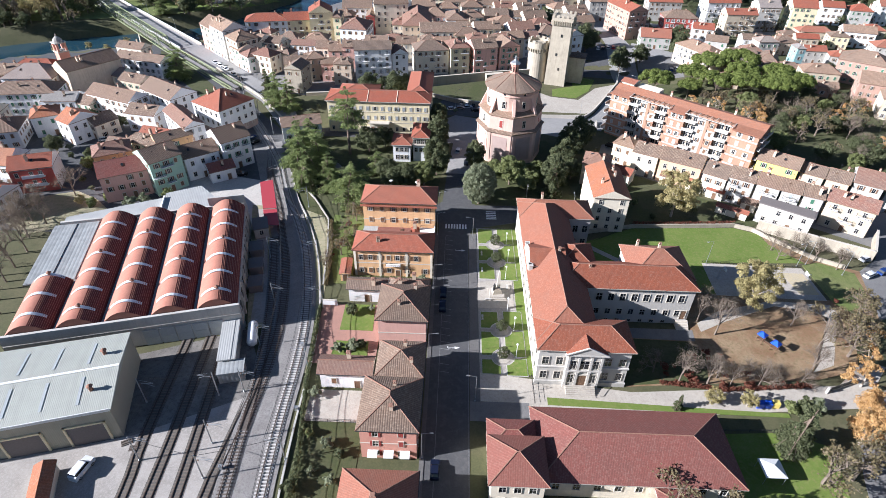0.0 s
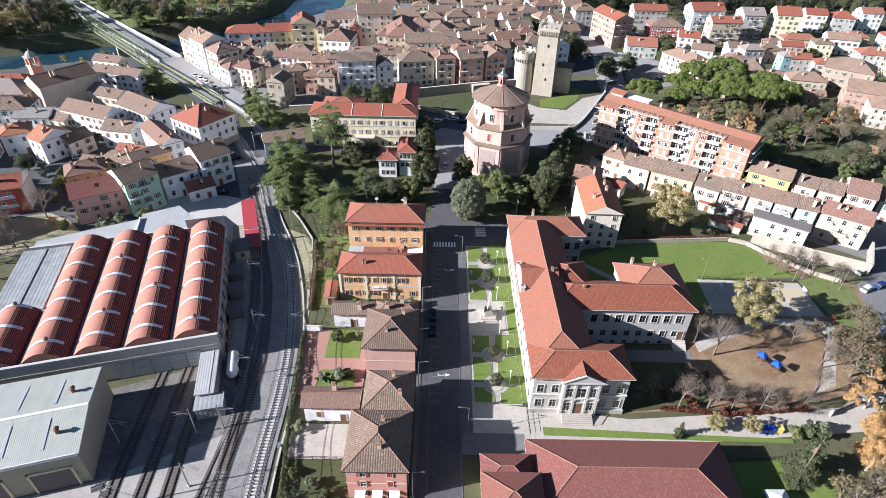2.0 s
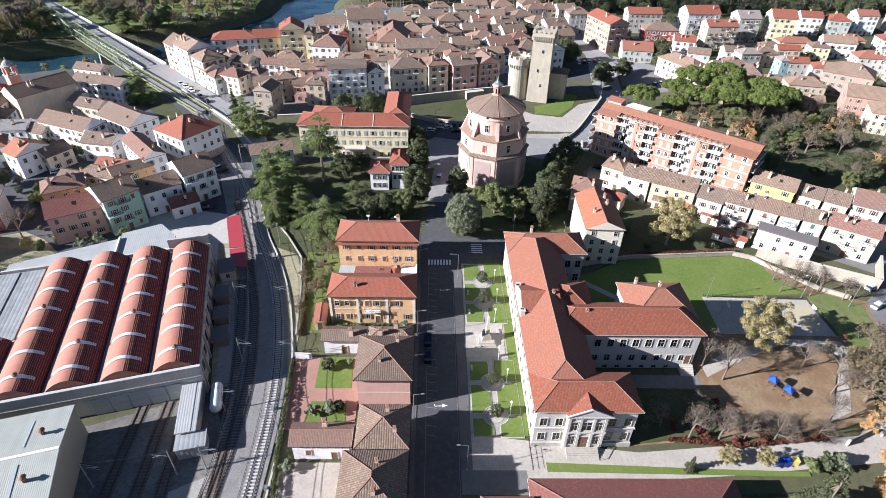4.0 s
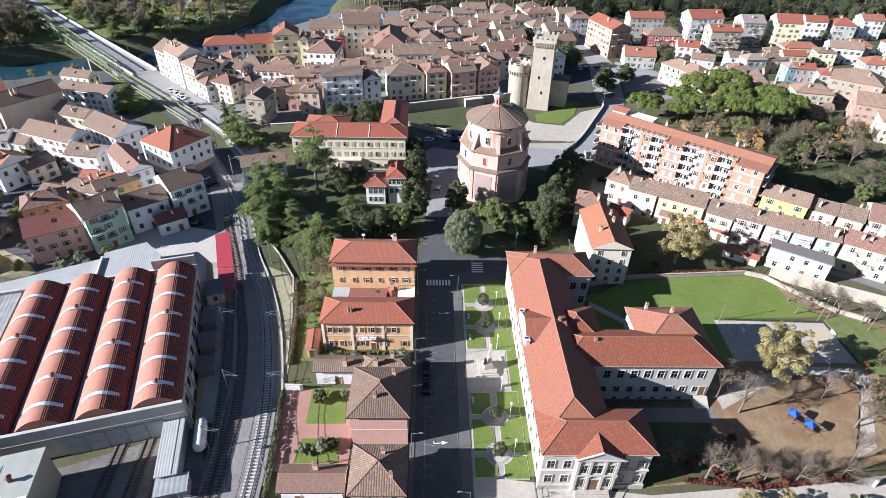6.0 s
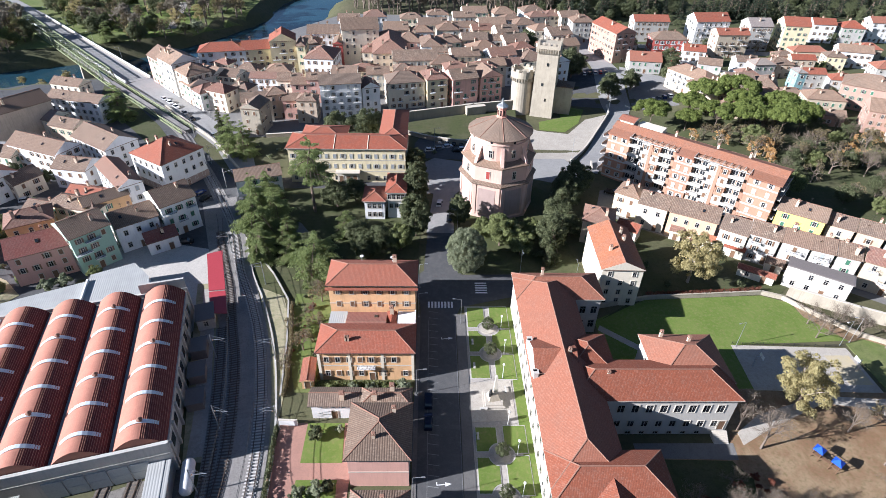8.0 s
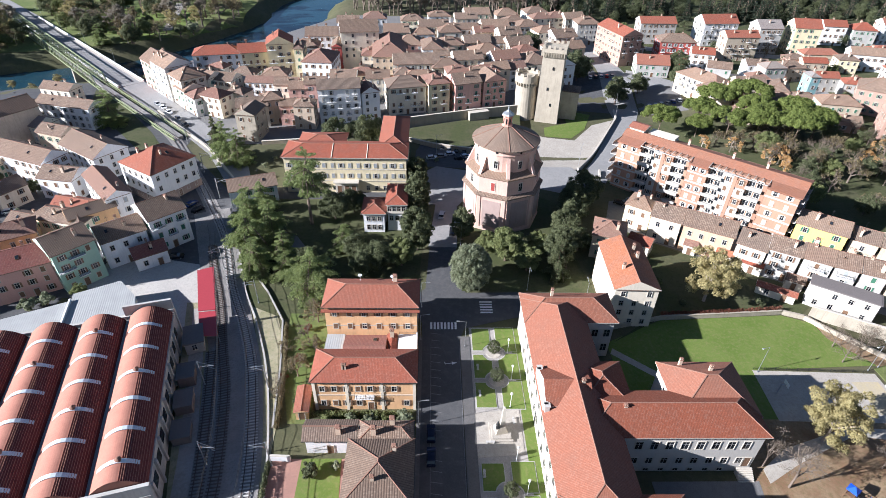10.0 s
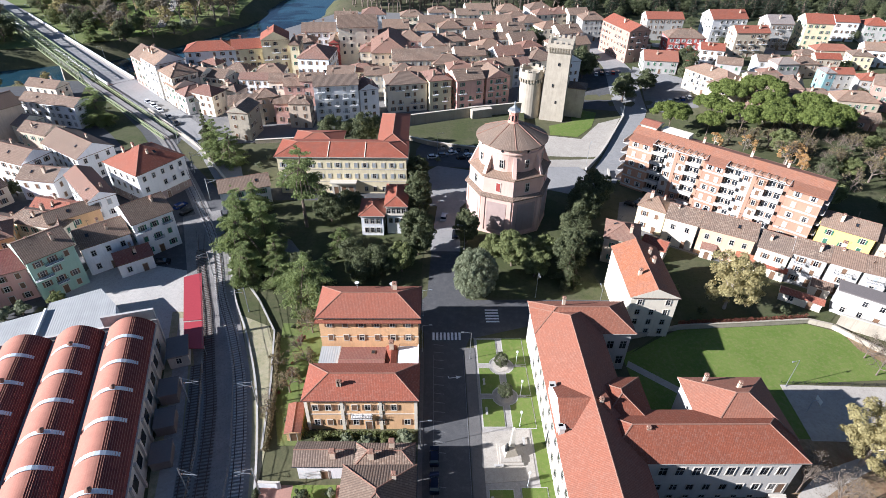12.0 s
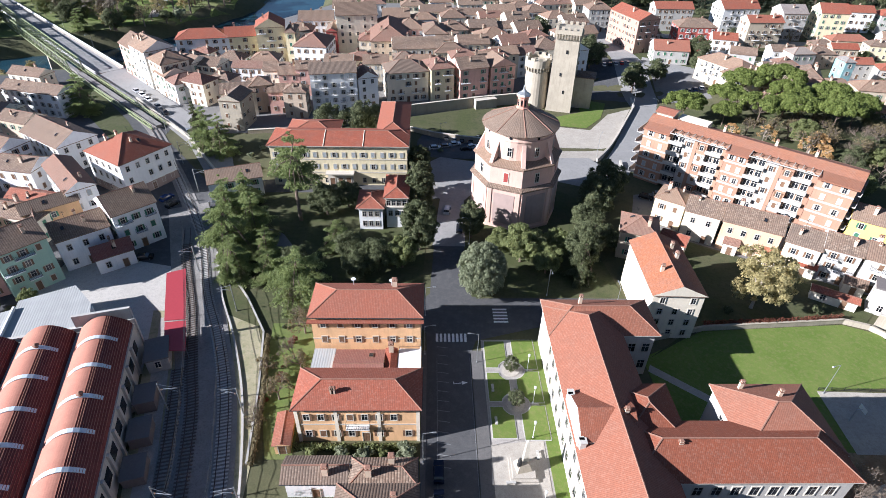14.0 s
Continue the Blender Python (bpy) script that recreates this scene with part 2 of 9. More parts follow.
PALEPAVE = ground_mat("pale_paving", (0.42, 0.38, 0.32), (0.35, 0.315, 0.265), (0.26, 0.23, 0.19), 0.25, 1.5, 0.25)
PALECON = ground_mat("pale_concrete", (0.46, 0.43, 0.385), (0.4, 0.375, 0.335), (0.31, 0.29, 0.26), 0.12, 1.2, 0.2)
SANDPATCH = ground_mat("yellowed_paint", (0.46, 0.38, 0.23), (0.42, 0.36, 0.25), (0.36, 0.33, 0.28), 0.2, 1.2, 0.2)
OILBED = ground_mat("oily_track_bed", (0.1, 0.088, 0.075), (0.15, 0.132, 0.115), (0.065, 0.056, 0.048), 0.3, 2.5, 0.5)
KERB = plain("kerb_stone", (0.42, 0.4, 0.37), 0.85)
MARK = plain("road_paint", (0.72, 0.72, 0.7), 0.7, vary=0.2)
WATERN = Nodes("river_water", 0.08)
WATERN.bsdf.inputs["Specular IOR Level"].default_value = 0.5
WATERN.bump(WATERN.noise(WATERN.pos(), 0.8, 4), 0.25, 0.2)
# blue in the base colour stands in for part of the sky's reflection
WATER = WATERN.done(WATERN.ramp(WATERN.noise(WATERN.pos(), 0.02, 3), (0.3, (0.014, 0.04, 0.06)), (0.7, (0.02, 0.055, 0.075))))


def ribbed(name, c, per, dark=0.6, vary=0.2, metal=0.1):
    """Ribbed metal sheet: lines across, blotches and grime."""
    n = Nodes(name, 0.6, metal)
    sep = n.node("SeparateXYZ")
    n.put(n.node("TexCoord").outputs["Object"], sep.inputs[0])
    w = n.math("ABSOLUTE", n.math("SINE", n.math("MULTIPLY", sep.outputs[0], math.pi / per)))
    lane = n.node("TexWhiteNoise")
    n.put(n.math("FLOOR", n.math("DIVIDE", sep.outputs[0], per * 3)), lane.inputs["Vector"])
    base = n.mix(n.ramp(n.noise(n.pos(), 0.4, 5), (0.35, (0, 0, 0)), (0.7, (1, 1, 1))), shade(c, 1 - vary), c)
    base = n.mix(0.25, base, n.ramp(lane.outputs["Value"], (0.0, shade(c, 1 - vary * 1.6)), (1.0, shade(c, 1.08))))
    n.bump(w, 0.3, 0.08)
    return n.done(n.mix(n.math("MULTIPLY", n.ramp(w, (0.0, (1, 1, 1)), (0.35, (0, 0, 0))), 0.5), base, shade(c, dark)))


OLDSHEET = ribbed("old_metal_sheet", (0.36, 0.37, 0.36), 0.9, 0.45, 0.35)
PALESHEET = ribbed("pale_metal_sheet", (0.4, 0.4, 0.38), 0.5, 0.85, 0.15)


# ---- mesh tools ----
class MB:
    """Gathers vertices and faces with a material slot each, then makes one mesh."""

    def __init__(self):
        self.v, self.f, self.m = [], [], []

    def poly(self, pts, m=0):
        n = len(self.v)
        self.v += [tuple(p) for p in pts]
        self.f.append(tuple(range(n, n + len(pts))))
        self.m.append(m)
        return self

    def solid(self, pts, faces, m=0):
        n = len(self.v)
        self.v += [tuple(p) for p in pts]
        self.f += [tuple(n + i for i in f) for f in faces]
        self.m += [m] * len(faces)
        return self

    def box(self, cx, cy, z0, sx, sy, sz, rot=0.0, m=0, taper=1.0):
        c, s = math.cos(rot), math.sin(rot)
        pts = []
        for z, k in ((z0, 1.0), (z0 + sz, taper)):
            for x, y in ((-1, -1), (1, -1), (1, 1), (-1, 1)):
                a, b = x * sx * k / 2, y * sy * k / 2
                pts.append((cx + a * c - b * s, cy + a * s + b * c, z))
        return self.solid(pts, ((3, 2, 1, 0), (4, 5, 6, 7), (0, 1, 5, 4), (1, 2, 6, 5), (2, 3, 7, 6), (3, 0, 4, 7)), m)

    def beam(self, p, q, r, r2=None, sides=4, m=0, ends=True):
        p, q = Vector(p), Vector(q)
        d = q - p
        if d.length < 1e-6:
            return self
        a = d.orthogonal().normalized() if abs(d.normalized().z) > 0.95 else d.cross(Vector((0, 0, 1))).normalized()
        b = d.cross(a).normalized()
        r2 = r if r2 is None else r2
        pts = []
        for c, k in ((p, r), (q, r2)):
            for i in range(sides):
                t = 2 * math.pi * (i + 0.5) / sides
                pts.append(c + (a * math.cos(t) + b * math.sin(t)) * k)
        faces = [(i, (i + 1) % sides, sides + (i + 1) % sides, sides + i) for i in range(sides)]
        if ends:
            faces += [tuple(range(sides))[::-1], tuple(range(sides, 2 * sides))]
        return self.solid(pts, faces, m)

    def tube(self, pts, r, m=0):
        """A square bar along a line of points, in one piece."""
        pts, n0 = [Vector(p) for p in pts], len(self.v)
        for i, p in enumerate(pts):
            d = (pts[min(len(pts) - 1, i + 1)] - pts[max(0, i - 1)]).normalized()
            a = d.cross(Vector((0, 0, 1))).normalized() * r
            self.v += [tuple(p - a - Vector((0, 0, r))), tuple(p + a - Vector((0, 0, r))), tuple(p + a + Vector((0, 0, r))), tuple(p - a + Vector((0, 0, r)))]
        for i in range(len(pts) - 1):
            k = n0 + 4 * i
            for j in range(4):
                self.f.append((k + j, k + (j + 1) % 4, k + 4 + (j + 1) % 4, k + 4 + j))
                self.m.append(m)
        return self

    def lathe(self, cx, cy, rings, sides=24, m=0, turn=0.0):
        """rings: (radius, z) from the bottom up; closes both ends."""
        pts, faces = [], []
        for r, z in rings:
            pts += [(cx + r * math.cos(turn + 2 * math.pi * i / sides), cy + r * math.sin(turn + 2 * math.pi * i / sides), z) for i in range(sides)]
        for k in range(len(rings) - 1):
            faces += [(k * sides + i, k * sides + (i + 1) % sides, (k + 1) * sides + (i + 1) % sides, (k + 1) * sides + i) for i in range(sides)]
        faces += [tuple(range(sides))[::-1], tuple(range((len(rings) - 1) * sides, len(rings) * sides))]
        return self.solid(pts, faces, m)

    def prism(self, outline, z0, z1, m=0, top=None):
        n = len(outline)
        if sum(x0 * y1 - x1 * y0 for (x0, y0), (x1, y1) in zip(outline, outline[1:] + outline[:1])) < 0:
            outline = outline[::-1]
        pts = [(x, y, z0) for x, y in outline] + [(x, y, z1) for x, y in outline]
        faces = [(i, (i + 1) % n, n + (i + 1) % n, n + i) for i in range(n)] + [tuple(range(n))[::-1]]
        self.solid(pts, faces, m)
        self.poly(pts[n:], m if top is None else top)
        return self

    def mesh(self, name, mats, uv=False, smooth=False):
        me = bpy.data.meshes.new(name)
        me.from_pydata(self.v, [], self.f)
        for mt in mats:
            me.materials.append(mt)
        me.polygons.foreach_set("material_index", self.m)
        if smooth:
            me.polygons.foreach_set("use_smooth", [True] * len(me.polygons))
        if uv:
            layer = me.uv_layers.new(name="slope")
            up = Vector((0, 0, 1))
            for pl in me.polygons:
                nrm = pl.normal
                a = up.cross(nrm)
                a = a.normalized() if a.length > 1e-3 else Vector((1, 0, 0))
                b = nrm.cross(a)
                for li in pl.loop_indices:
                    co = me.vertices[me.loops[li].vertex_index].co
                    layer.data[li].uv = (co.dot(a), co.dot(b))
        me.update()
        return me


def part(name, mb, mats, parent=None, label="", uv=False, smooth=False, at=None):
    """One mesh object, under a thing or a part."""
    mats = mats if isinstance(mats, (list, tuple)) else [mats]
    ob = new(name, mb.mesh(name, mats, uv, smooth) if isinstance(mb, MB) else mb)
    if parent is not None:
        ob.parent = parent
    if at is not None:
        ob.matrix_local = at
    if label:
        tagged(ob, label)
    return ob


def thing(name, at, label, category, group="", kind=""):
    ob = new(name)
    ob.empty_display_size = 0.5
    ob.matrix_world = at
    return tagged(ob, label, category, group, kind)


def slab(name, outline, z, mat, label, height=0.06, kind="structure", category="ground", uv=False):
    """A paved or planted area with its own edge, laid on the ground."""
    return tagged(part(name, MB().prism(outline, z - 0.25, z + height), mat, uv=uv), label, category, "", kind)


def rect(x0, y0, x1, y1):
    return [(x0, y0), (x1, y0), (x1, y1), (x0, y1)]


def ribbon(points, half, z):
    """A strip of constant width along a line of points."""
    out = []
    for i, p in enumerate(points):
        a, b = points[max(0, i - 1)], points[min(len(points) - 1, i + 1)]
        d = Vector((b[0] - a[0], b[1] - a[1])).normalized()
        out.append((p[0] - d.y * half, p[1] + d.x * half, p[0] + d.y * half, p[1] - d.x * half, z if len(p) < 3 else p[2]))
    mb = MB()
    for a, b in zip(out, out[1:]):
        mb.poly([(a[2], a[3], a[4]), (b[2], b[3], b[4]), (b[0], b[1], b[4]), (a[0], a[1], a[4])])
    return mb


def smooth_line(points, step=3.0):
    """A curve through the points, cut into even steps."""
    pts = [Vector((*p, 0.0)) if len(p) == 2 else Vector(p) for p in points]
    ext = [pts[0] * 2 - pts[1], *pts, pts[-1] * 2 - pts[-2]]
    out = []
    for i in range(1, len(ext) - 2):
        p0, p1, p2, p3 = ext[i - 1 : i + 3]
        k = max(2, int((p2 - p1).length / step))
        for j in range(k):
            t = j / k
            out.append(0.5 * (2 * p1 + (p2 - p0) * t + (2 * p0 - 5 * p1 + 4 * p2 - p3) * t * t + (3 * p1 - p0 - 3 * p2 + p3) * t**3))
    out.append(pts[-1])
    return [tuple(p) for p in out]


# ---- buildings: shared pieces ----
def roof_mb(w, d, pitch, hipped, thick=0.2, ridge=""):
    """A hipped or gabled roof on a rectangle, eaves at z = 0: tiles (slot 0), gable wall (1), eave edge (2); and its ridge lines."""
    along_y = (d > w) if not ridge else ridge == "y"
    a, b = (d, w) if along_y else (w, d)
    rise = b / 2 * math.tan(radians(pitch))
    inset = min(b / 2, a / 2 - 0.01) if hipped else 0.0
    pts = [(-a / 2, -b / 2, 0), (a / 2, -b / 2, 0), (a / 2, b / 2, 0), (-a / 2, b / 2, 0), (-a / 2 + inset, 0, rise), (a / 2 - inset, 0, rise)]
    low = [(x, y, -thick) for x, y, z in pts[:4]]
    turn = (lambda p: (-p[1], p[0], p[2])) if along_y else (lambda p: p)
    pts, low = [turn(p) for p in pts], [turn(p) for p in low]
    mb = MB()
    mb.poly([pts[i] for i in (0, 1, 5, 4)]).poly([pts[i] for i in (2, 3, 4, 5)])
    mb.poly([pts[i] for i in (1, 2, 5)], 0 if hipped else 1).poly([pts[i] for i in (3, 0, 4)], 0 if hipped else 1)
    for i in range(4):
        j = (i + 1) % 4
        mb.poly([low[i], low[j], pts[j], pts[i]], 2)
    mb.poly(low[::-1], 2)
    lines = [(pts[4], pts[5])]
    if hipped:
        lines += [(pts[0], pts[4]), (pts[3], pts[4]), (pts[1], pts[5]), (pts[2], pts[5])]
    return mb, lines, rise


def cap_mb(lines, r=0.13):
    mb = MB()
    for p, q in lines:
        mb.beam(p, q, r, sides=5)
    return mb


def chimney_mb(h=1.6, s=0.7):
    mb = MB().box(0, 0, -0.9, s, s * 0.8, h + 0.9, m=0)
    mb.box(0, 0, h, s + 0.2, s * 0.8 + 0.2, 0.12, m=1)
    for x in (-1, 1):
        mb.box(x * s * 0.3, 0, h + 0.12, 0.14, s * 0.7, 0.3, m=0)
    mb.box(0, 0, h + 0.42, s + 0.15, s * 0.9, 0.1, taper=0.7, m=1)
    return mb


CHIMNEYS = [chimney_mb(h, s).mesh("chimney", [TANW, CAP]) for h, s in ((1.3, 0.7), (1.7, 0.9), (1.0, 0.6))]


AERIAL = MB().beam((0, 0, -0.6), (0, 0, 2.4), 0.03, sides=4)
for _k in range(5):
    AERIAL.beam((-0.5 + 0.06 * _k, 0.25 * _k - 0.5, 2.2), (0.5 - 0.06 * _k, 0.25 * _k - 0.5, 2.2), 0.015, sides=3)
AERIAL = AERIAL.beam((0, -0.6, 2.2), (0, 0.6, 2.2), 0.02, sides=3).mesh("aerial", [IRON])


def window_mb(w, h, bar=True):
    """Frame with sill round a recessed pane, in one piece; the wall face is y = 0, outside is -y. Slots: trim, pane, frame."""
    mb = MB()
    out = [(-w / 2 - 0.13, -0.12), (w / 2 + 0.13, -0.12), (w / 2 + 0.13, h + 0.14), (-w / 2 - 0.13, h + 0.14)]
    hole = [(-w / 2, 0.0), (w / 2, 0.0), (w / 2, h), (-w / 2, h)]
    pts = [(x, 0.0, z) for x, z in out] + [(x, -0.12, z) for x, z in out] + [(x, -0.12, z) for x, z in hole] + [(x, -0.02, z) for x, z in hole]
    faces = []
    for i in range(4):
        j = (i + 1) % 4
        faces += [(i, j, 4 + j, 4 + i), (4 + i, 4 + j, 8 + j, 8 + i), (8 + i, 8 + j, 12 + j, 12 + i)]
    mb.solid(pts, faces, 0)
    n = len(mb.v)
    xs, zs = (-w / 2, -0.035, 0.035, w / 2), (0.0, h * 0.6, h * 0.6 + 0.07, h)
    mb.v += [(x, -0.02, z) for z in zs for x in xs]
    for r in range(3):
        for c in range(3):
            k = n + 4 * r + c
            mb.f.append((k, k + 1, k + 5, k + 4))
            mb.m.append(2 if bar and (c == 1 or r == 1) else 1)
    return mb


def shutter_pair(mb, w, h, m, closed=False):
    for s in (-1, 1):
        x = s * w * 0.25 if closed else s * (w * 0.75 + 0.08)
        mb.box(x, -0.07, 0.0, w / 2, 0.06, h, m=m)
        for k in range(5):
            mb.box(x, -0.105, h * (0.08 + 0.18 * k), w / 2 - 0.12, 0.02, h * 0.1, m=m)
    return mb


ROOF_WINDOW = MB().box(0, 0, -0.03, 0.9, 1.2, 0.12, m=0).box(0, 0, 0.09, 0.74, 1.04, 0.02, m=1).mesh("roof_window", [SHUT_BROWN, GLASS])
WIN_W, WIN_H = 0.95, 1.5
WINDOWS = {}
for key, shut in (("none", None), ("green", SHUT_GREEN), ("brown", SHUT_BROWN), ("grey", SHUT_GREY), ("red", SHUT_RED)):
    made = []
    for closed in (False, True):
        base = window_mb(WIN_W, WIN_H)
        if shut:
            shutter_pair(base, WIN_W, WIN_H, 3, closed)
        made.append(base.mesh("window", [STONE_TRIM, GLASS, FRAME] + ([shut] if shut else [])))
    WINDOWS[key] = made
DOOR = MB().box(-0.65, -0.03, 0, 0.14, 0.16, 2.3, m=0).box(0.65, -0.03, 0, 0.14, 0.16, 2.3, m=0).box(0, -0.03, 2.3, 1.44, 0.16, 0.16, m=0)
DOOR.box(0, -0.02, 0, 1.16, 0.05, 2.3, m=1)
for k in range(3):
    DOOR.box(-0.28, -0.05, 0.2 + 0.7 * k, 0.42, 0.03, 0.55, m=1).box(0.28, -0.05, 0.2 + 0.7 * k, 0.42, 0.03, 0.55, m=1)
DOOR_ME = DOOR.mesh("door", [STONE_TRIM, SHUT_BROWN])


def balcony_mesh(w):
    """Concrete slab with an iron railing of thin bars."""
    mb = MB().box(0, -0.52, -0.16, w, 1.05, 0.16)
    for z in (0.12, 0.95):
        mb.box(0, -1.0, z, w, 0.05, 0.05, m=1)
        for s in (-1, 1):
            mb.box(s * (w / 2 - 0.03), -0.5, z, 0.05, 1.0, 0.05, m=1)
    n = int(w / 0.3)
    for i in range(n + 1):
        mb.box((i / n - 0.5) * (w - 0.06), -1.0, 0.0, 0.035, 0.035, 0.95, m=1)
    return mb.mesh("balcony", [WHITEW, IRON])


BALCONIES = [balcony_mesh(w) for w in (2.6, 4.0)]
SIDE_TURN = {"front": 0.0, "right": math.pi / 2, "back": math.pi, "left": -math.pi / 2}
dice = random.Random(11)


def on_wall(side, along, z, w, d):
    """Local pose of a piece on one face of a w x d block; along runs to the right as seen from outside."""
    r = SIDE_TURN[side]
    off = (d if side in ("front", "back") else w) / 2
    return Matrix.Rotation(r, 4, "Z") @ Matrix.Translation((along, -off, z))


def wall_windows(root, w, d, h, sides, kind, spacing=3.0, first=1.0, storey=3.05, closed=0.35, door=True, balcony=0, skip=0.08, rng=dice, z0=0.0):
    floors = max(1, int((h + 0.5 - z0) / storey))
    step = (h - z0 - 0.35) / floors
    for side in sides:
        span = w if side in ("front", "back") else d
        n = max(1, int((span - 1.2) / spacing))
        for f in range(floors):
            z = z0 + f * step + first * step / 3.05
            for i in range(n):
                x = (i - (n - 1) / 2) * (span - 1.0) / n
                if f == 0 and door and side == "front" and i == n // 2:
                    part("door", DOOR_ME, [], root, at=on_wall(side, x, z0 + 0.02, w, d))
                    continue
                if rng.random() < skip:
                    continue
                me = WINDOWS[kind][rng.random() < closed]
                part("window", me, [], root, at=on_wall(side, x, z, w, d))
                if balcony and f > 0 and side == "front" and (i + f) % 2 == 0:
                    part("balcony", BALCONIES[rng.random() < 0.4], [], root, at=on_wall(side, x, z - 0.12, w, d))


NAMES = {"white_render": "white rendered", "grey_white_render": "stained white", "sand_render": "sand-coloured", "rose_render": "faded pink", "cream_render": "cream rendered", "tan_masonry": "tan stone", "pink_render": "pink rendered", "pale_yellow_render": "pale yellow", "lemon_render": "lemon yellow", "red_render": "dark red", "orange_render": "orange rendered", "peach_render": "peach rendered", "pale_green_render": "pale green", "teal_render": "teal rendered", "pale_stone": "pale stone", "red_brick_render": "brick red"}
ROOFS = {"old_tiles": "a weathered brown tile roof", "red_tiles": "a bright red tile roof", "orange_tiles": "an orange tile roof", "faded_pink_tiles": "a faded pink tile roof", "tan_tiles": "a tan tile roof", "dark_red_tiles": "a dark red tile roof", "grey_tiles": "a grey roof", "flat_roof_felt": "a flat felt roof"}


def house(x, y, w, d, h, rot=0, z=0.0, wall=WHITEW, roof=OLD, far=0, gable=0, hipped=0, flat=0, balcony=0, ridge="", pitch=0, windows=1, base_band=0, shutters="", chimneys=-1, label="", over=0.35, sides=None, group="", door=True):
    """A house: block, roof with ridge tiles, chimneys, windows with shutters, door and balconies as parts."""
    if y > 150 and x < 92 and far:
        w, d = w * 1.12, d * 1.12
    if far and y > 118 and x < 92 and roof is OLD:
        roof = (OLD, TAN, OLD, PINKR, OLD)[int(abs(x * 7 + y * 3)) % 5]
    storeys = max(1, round(h / 3.1))
    words = ("one", "two", "three", "four", "five", "six")[min(5, storeys - 1)]
    label = label or f"{NAMES[wall.name].capitalize()} {words}-storey house with {ROOFS[roof.name]}"
    root = thing("house", pose(x, y, z, 0, 0, rot), label, "house", group)
    W, D = w - 2 * over, d - 2 * over
    body = MB().box(0, 0, -4.0, W, D, h + 4.0 - 0.2)
    part("wall", body, wall, root)
    if base_band:
        part("plinth", MB().box(0, 0, -1.0, W + 0.12, D + 0.12, 3.8), MAUVEW, root, "brown stone ground floor")
    if gable and not ridge:
        ridge = "x"
    is_hip = hipped or (not gable and dice.random() < 0.55)
    pitch = pitch or (25.5 + 4 * dice.random())
    if flat:
        mb = MB().box(0, 0, h - 0.2, w, d, 0.25).box(0, 0, h + 0.05, w - 0.6, d - 0.6, 0.04)
        part("roof", mb, [roof], root)
        rise = 0.2
    else:
        mb, lines, rise = roof_mb(w, d, pitch, is_hip, ridge=ridge)
        ob = part("roof", mb, [roof, wall, WOODEAVE], root, uv=True, at=Matrix.Translation((0, 0, h)))
        if not far or is_hip:
            part("ridge_tiles", cap_mb(lines, 0.1 if far else 0.08), CAP, ob)
    count = chimneys if chimneys >= 0 else dice.choice((1, 1, 2))
    for k in range(0 if flat else count):
        u, v = dice.uniform(-0.32, 0.32), dice.choice((-0.2, 0.2))
        px, py = (u * w, v * d) if w >= d else (v * w, u * d)
        part("chimney", dice.choice(CHIMNEYS), [], root, at=Matrix.Translation((px, py, h + rise * 0.6)) @ Matrix.Rotation(dice.choice((0, math.pi / 2)), 4, "Z"))
    if not far and not flat and not group:
        px, py = (dice.uniform(-0.3, 0.3) * w, -0.22 * d) if w >= d else (-0.22 * w, dice.uniform(-0.3, 0.3) * d)
        part("aerial", AERIAL, [], root, at=Matrix.Translation((px * 0.6, py * 0.2, h + rise * 0.85)) @ Matrix.Rotation(dice.uniform(0, 3), 4, "Z"))
        tip = math.atan2(rise, (d if w >= d else w) / 2)
        turn = Matrix.Rotation(tip, 4, "X") if w >= d else Matrix.Rotation(-math.pi / 2, 4, "Z") @ Matrix.Rotation(tip, 4, "X")
        part("roof_window", ROOF_WINDOW, [], root, at=Matrix.Translation((px, py, h + rise * 0.56 + 0.04)) @ turn)
    if windows:
        kind = shutters or dice.choice(("brown", "brown", "green", "grey", "none"))
        facing = sorted((("front", (0, -1)), ("right", (1, 0)), ("left", (-1, 0)), ("back", (0, 1))), key=lambda s: (s[1][0] * math.cos(radians(rot)) - s[1][1] * math.sin(radians(rot))) * x + (s[1][0] * math.sin(radians(rot)) + s[1][1] * math.cos(radians(rot))) * (y + 110))
        use = sides or tuple(s[0] for s in facing[:2])
        wall_windows(root, W, D, h, use, kind, spacing=3.0, balcony=balcony, door=door, skip=0.1 if far else 0.06)
    return root


# ---- land, river, roads ----
RIVER = [(-520, 60), (-360, 100), (-262, 158), (-205, 187), (-162, 205), (-136, 232), (-114, 268), (-97, 310), (-97, 355), (-70, 430), (-20, 560), (60, 760)]
RIVER_LINE = [Vector(p[:2]) for p in smooth_line(RIVER, 12)]


def river_gap(x, y):
    return min((Vector((x, y)) - p).length for p in RIVER_LINE)


def ease(t):
    t = max(0.0, min(1.0, t))
    return t * t * (3 - 2 * t)


def land(x, y):
    """Height of the ground: flat town, a lower terrace by the castle, the river's trough."""
    z = 0.0
    away = math.hypot((x - 48) / 75, (y - 135) / 48)
    z -= 5.0 * ease((1.25 - away) / 0.6)
    if y > 90 or x < -150:
        z -= 11.0 * ease((31 - river_gap(x, y)) / 15)
    return z


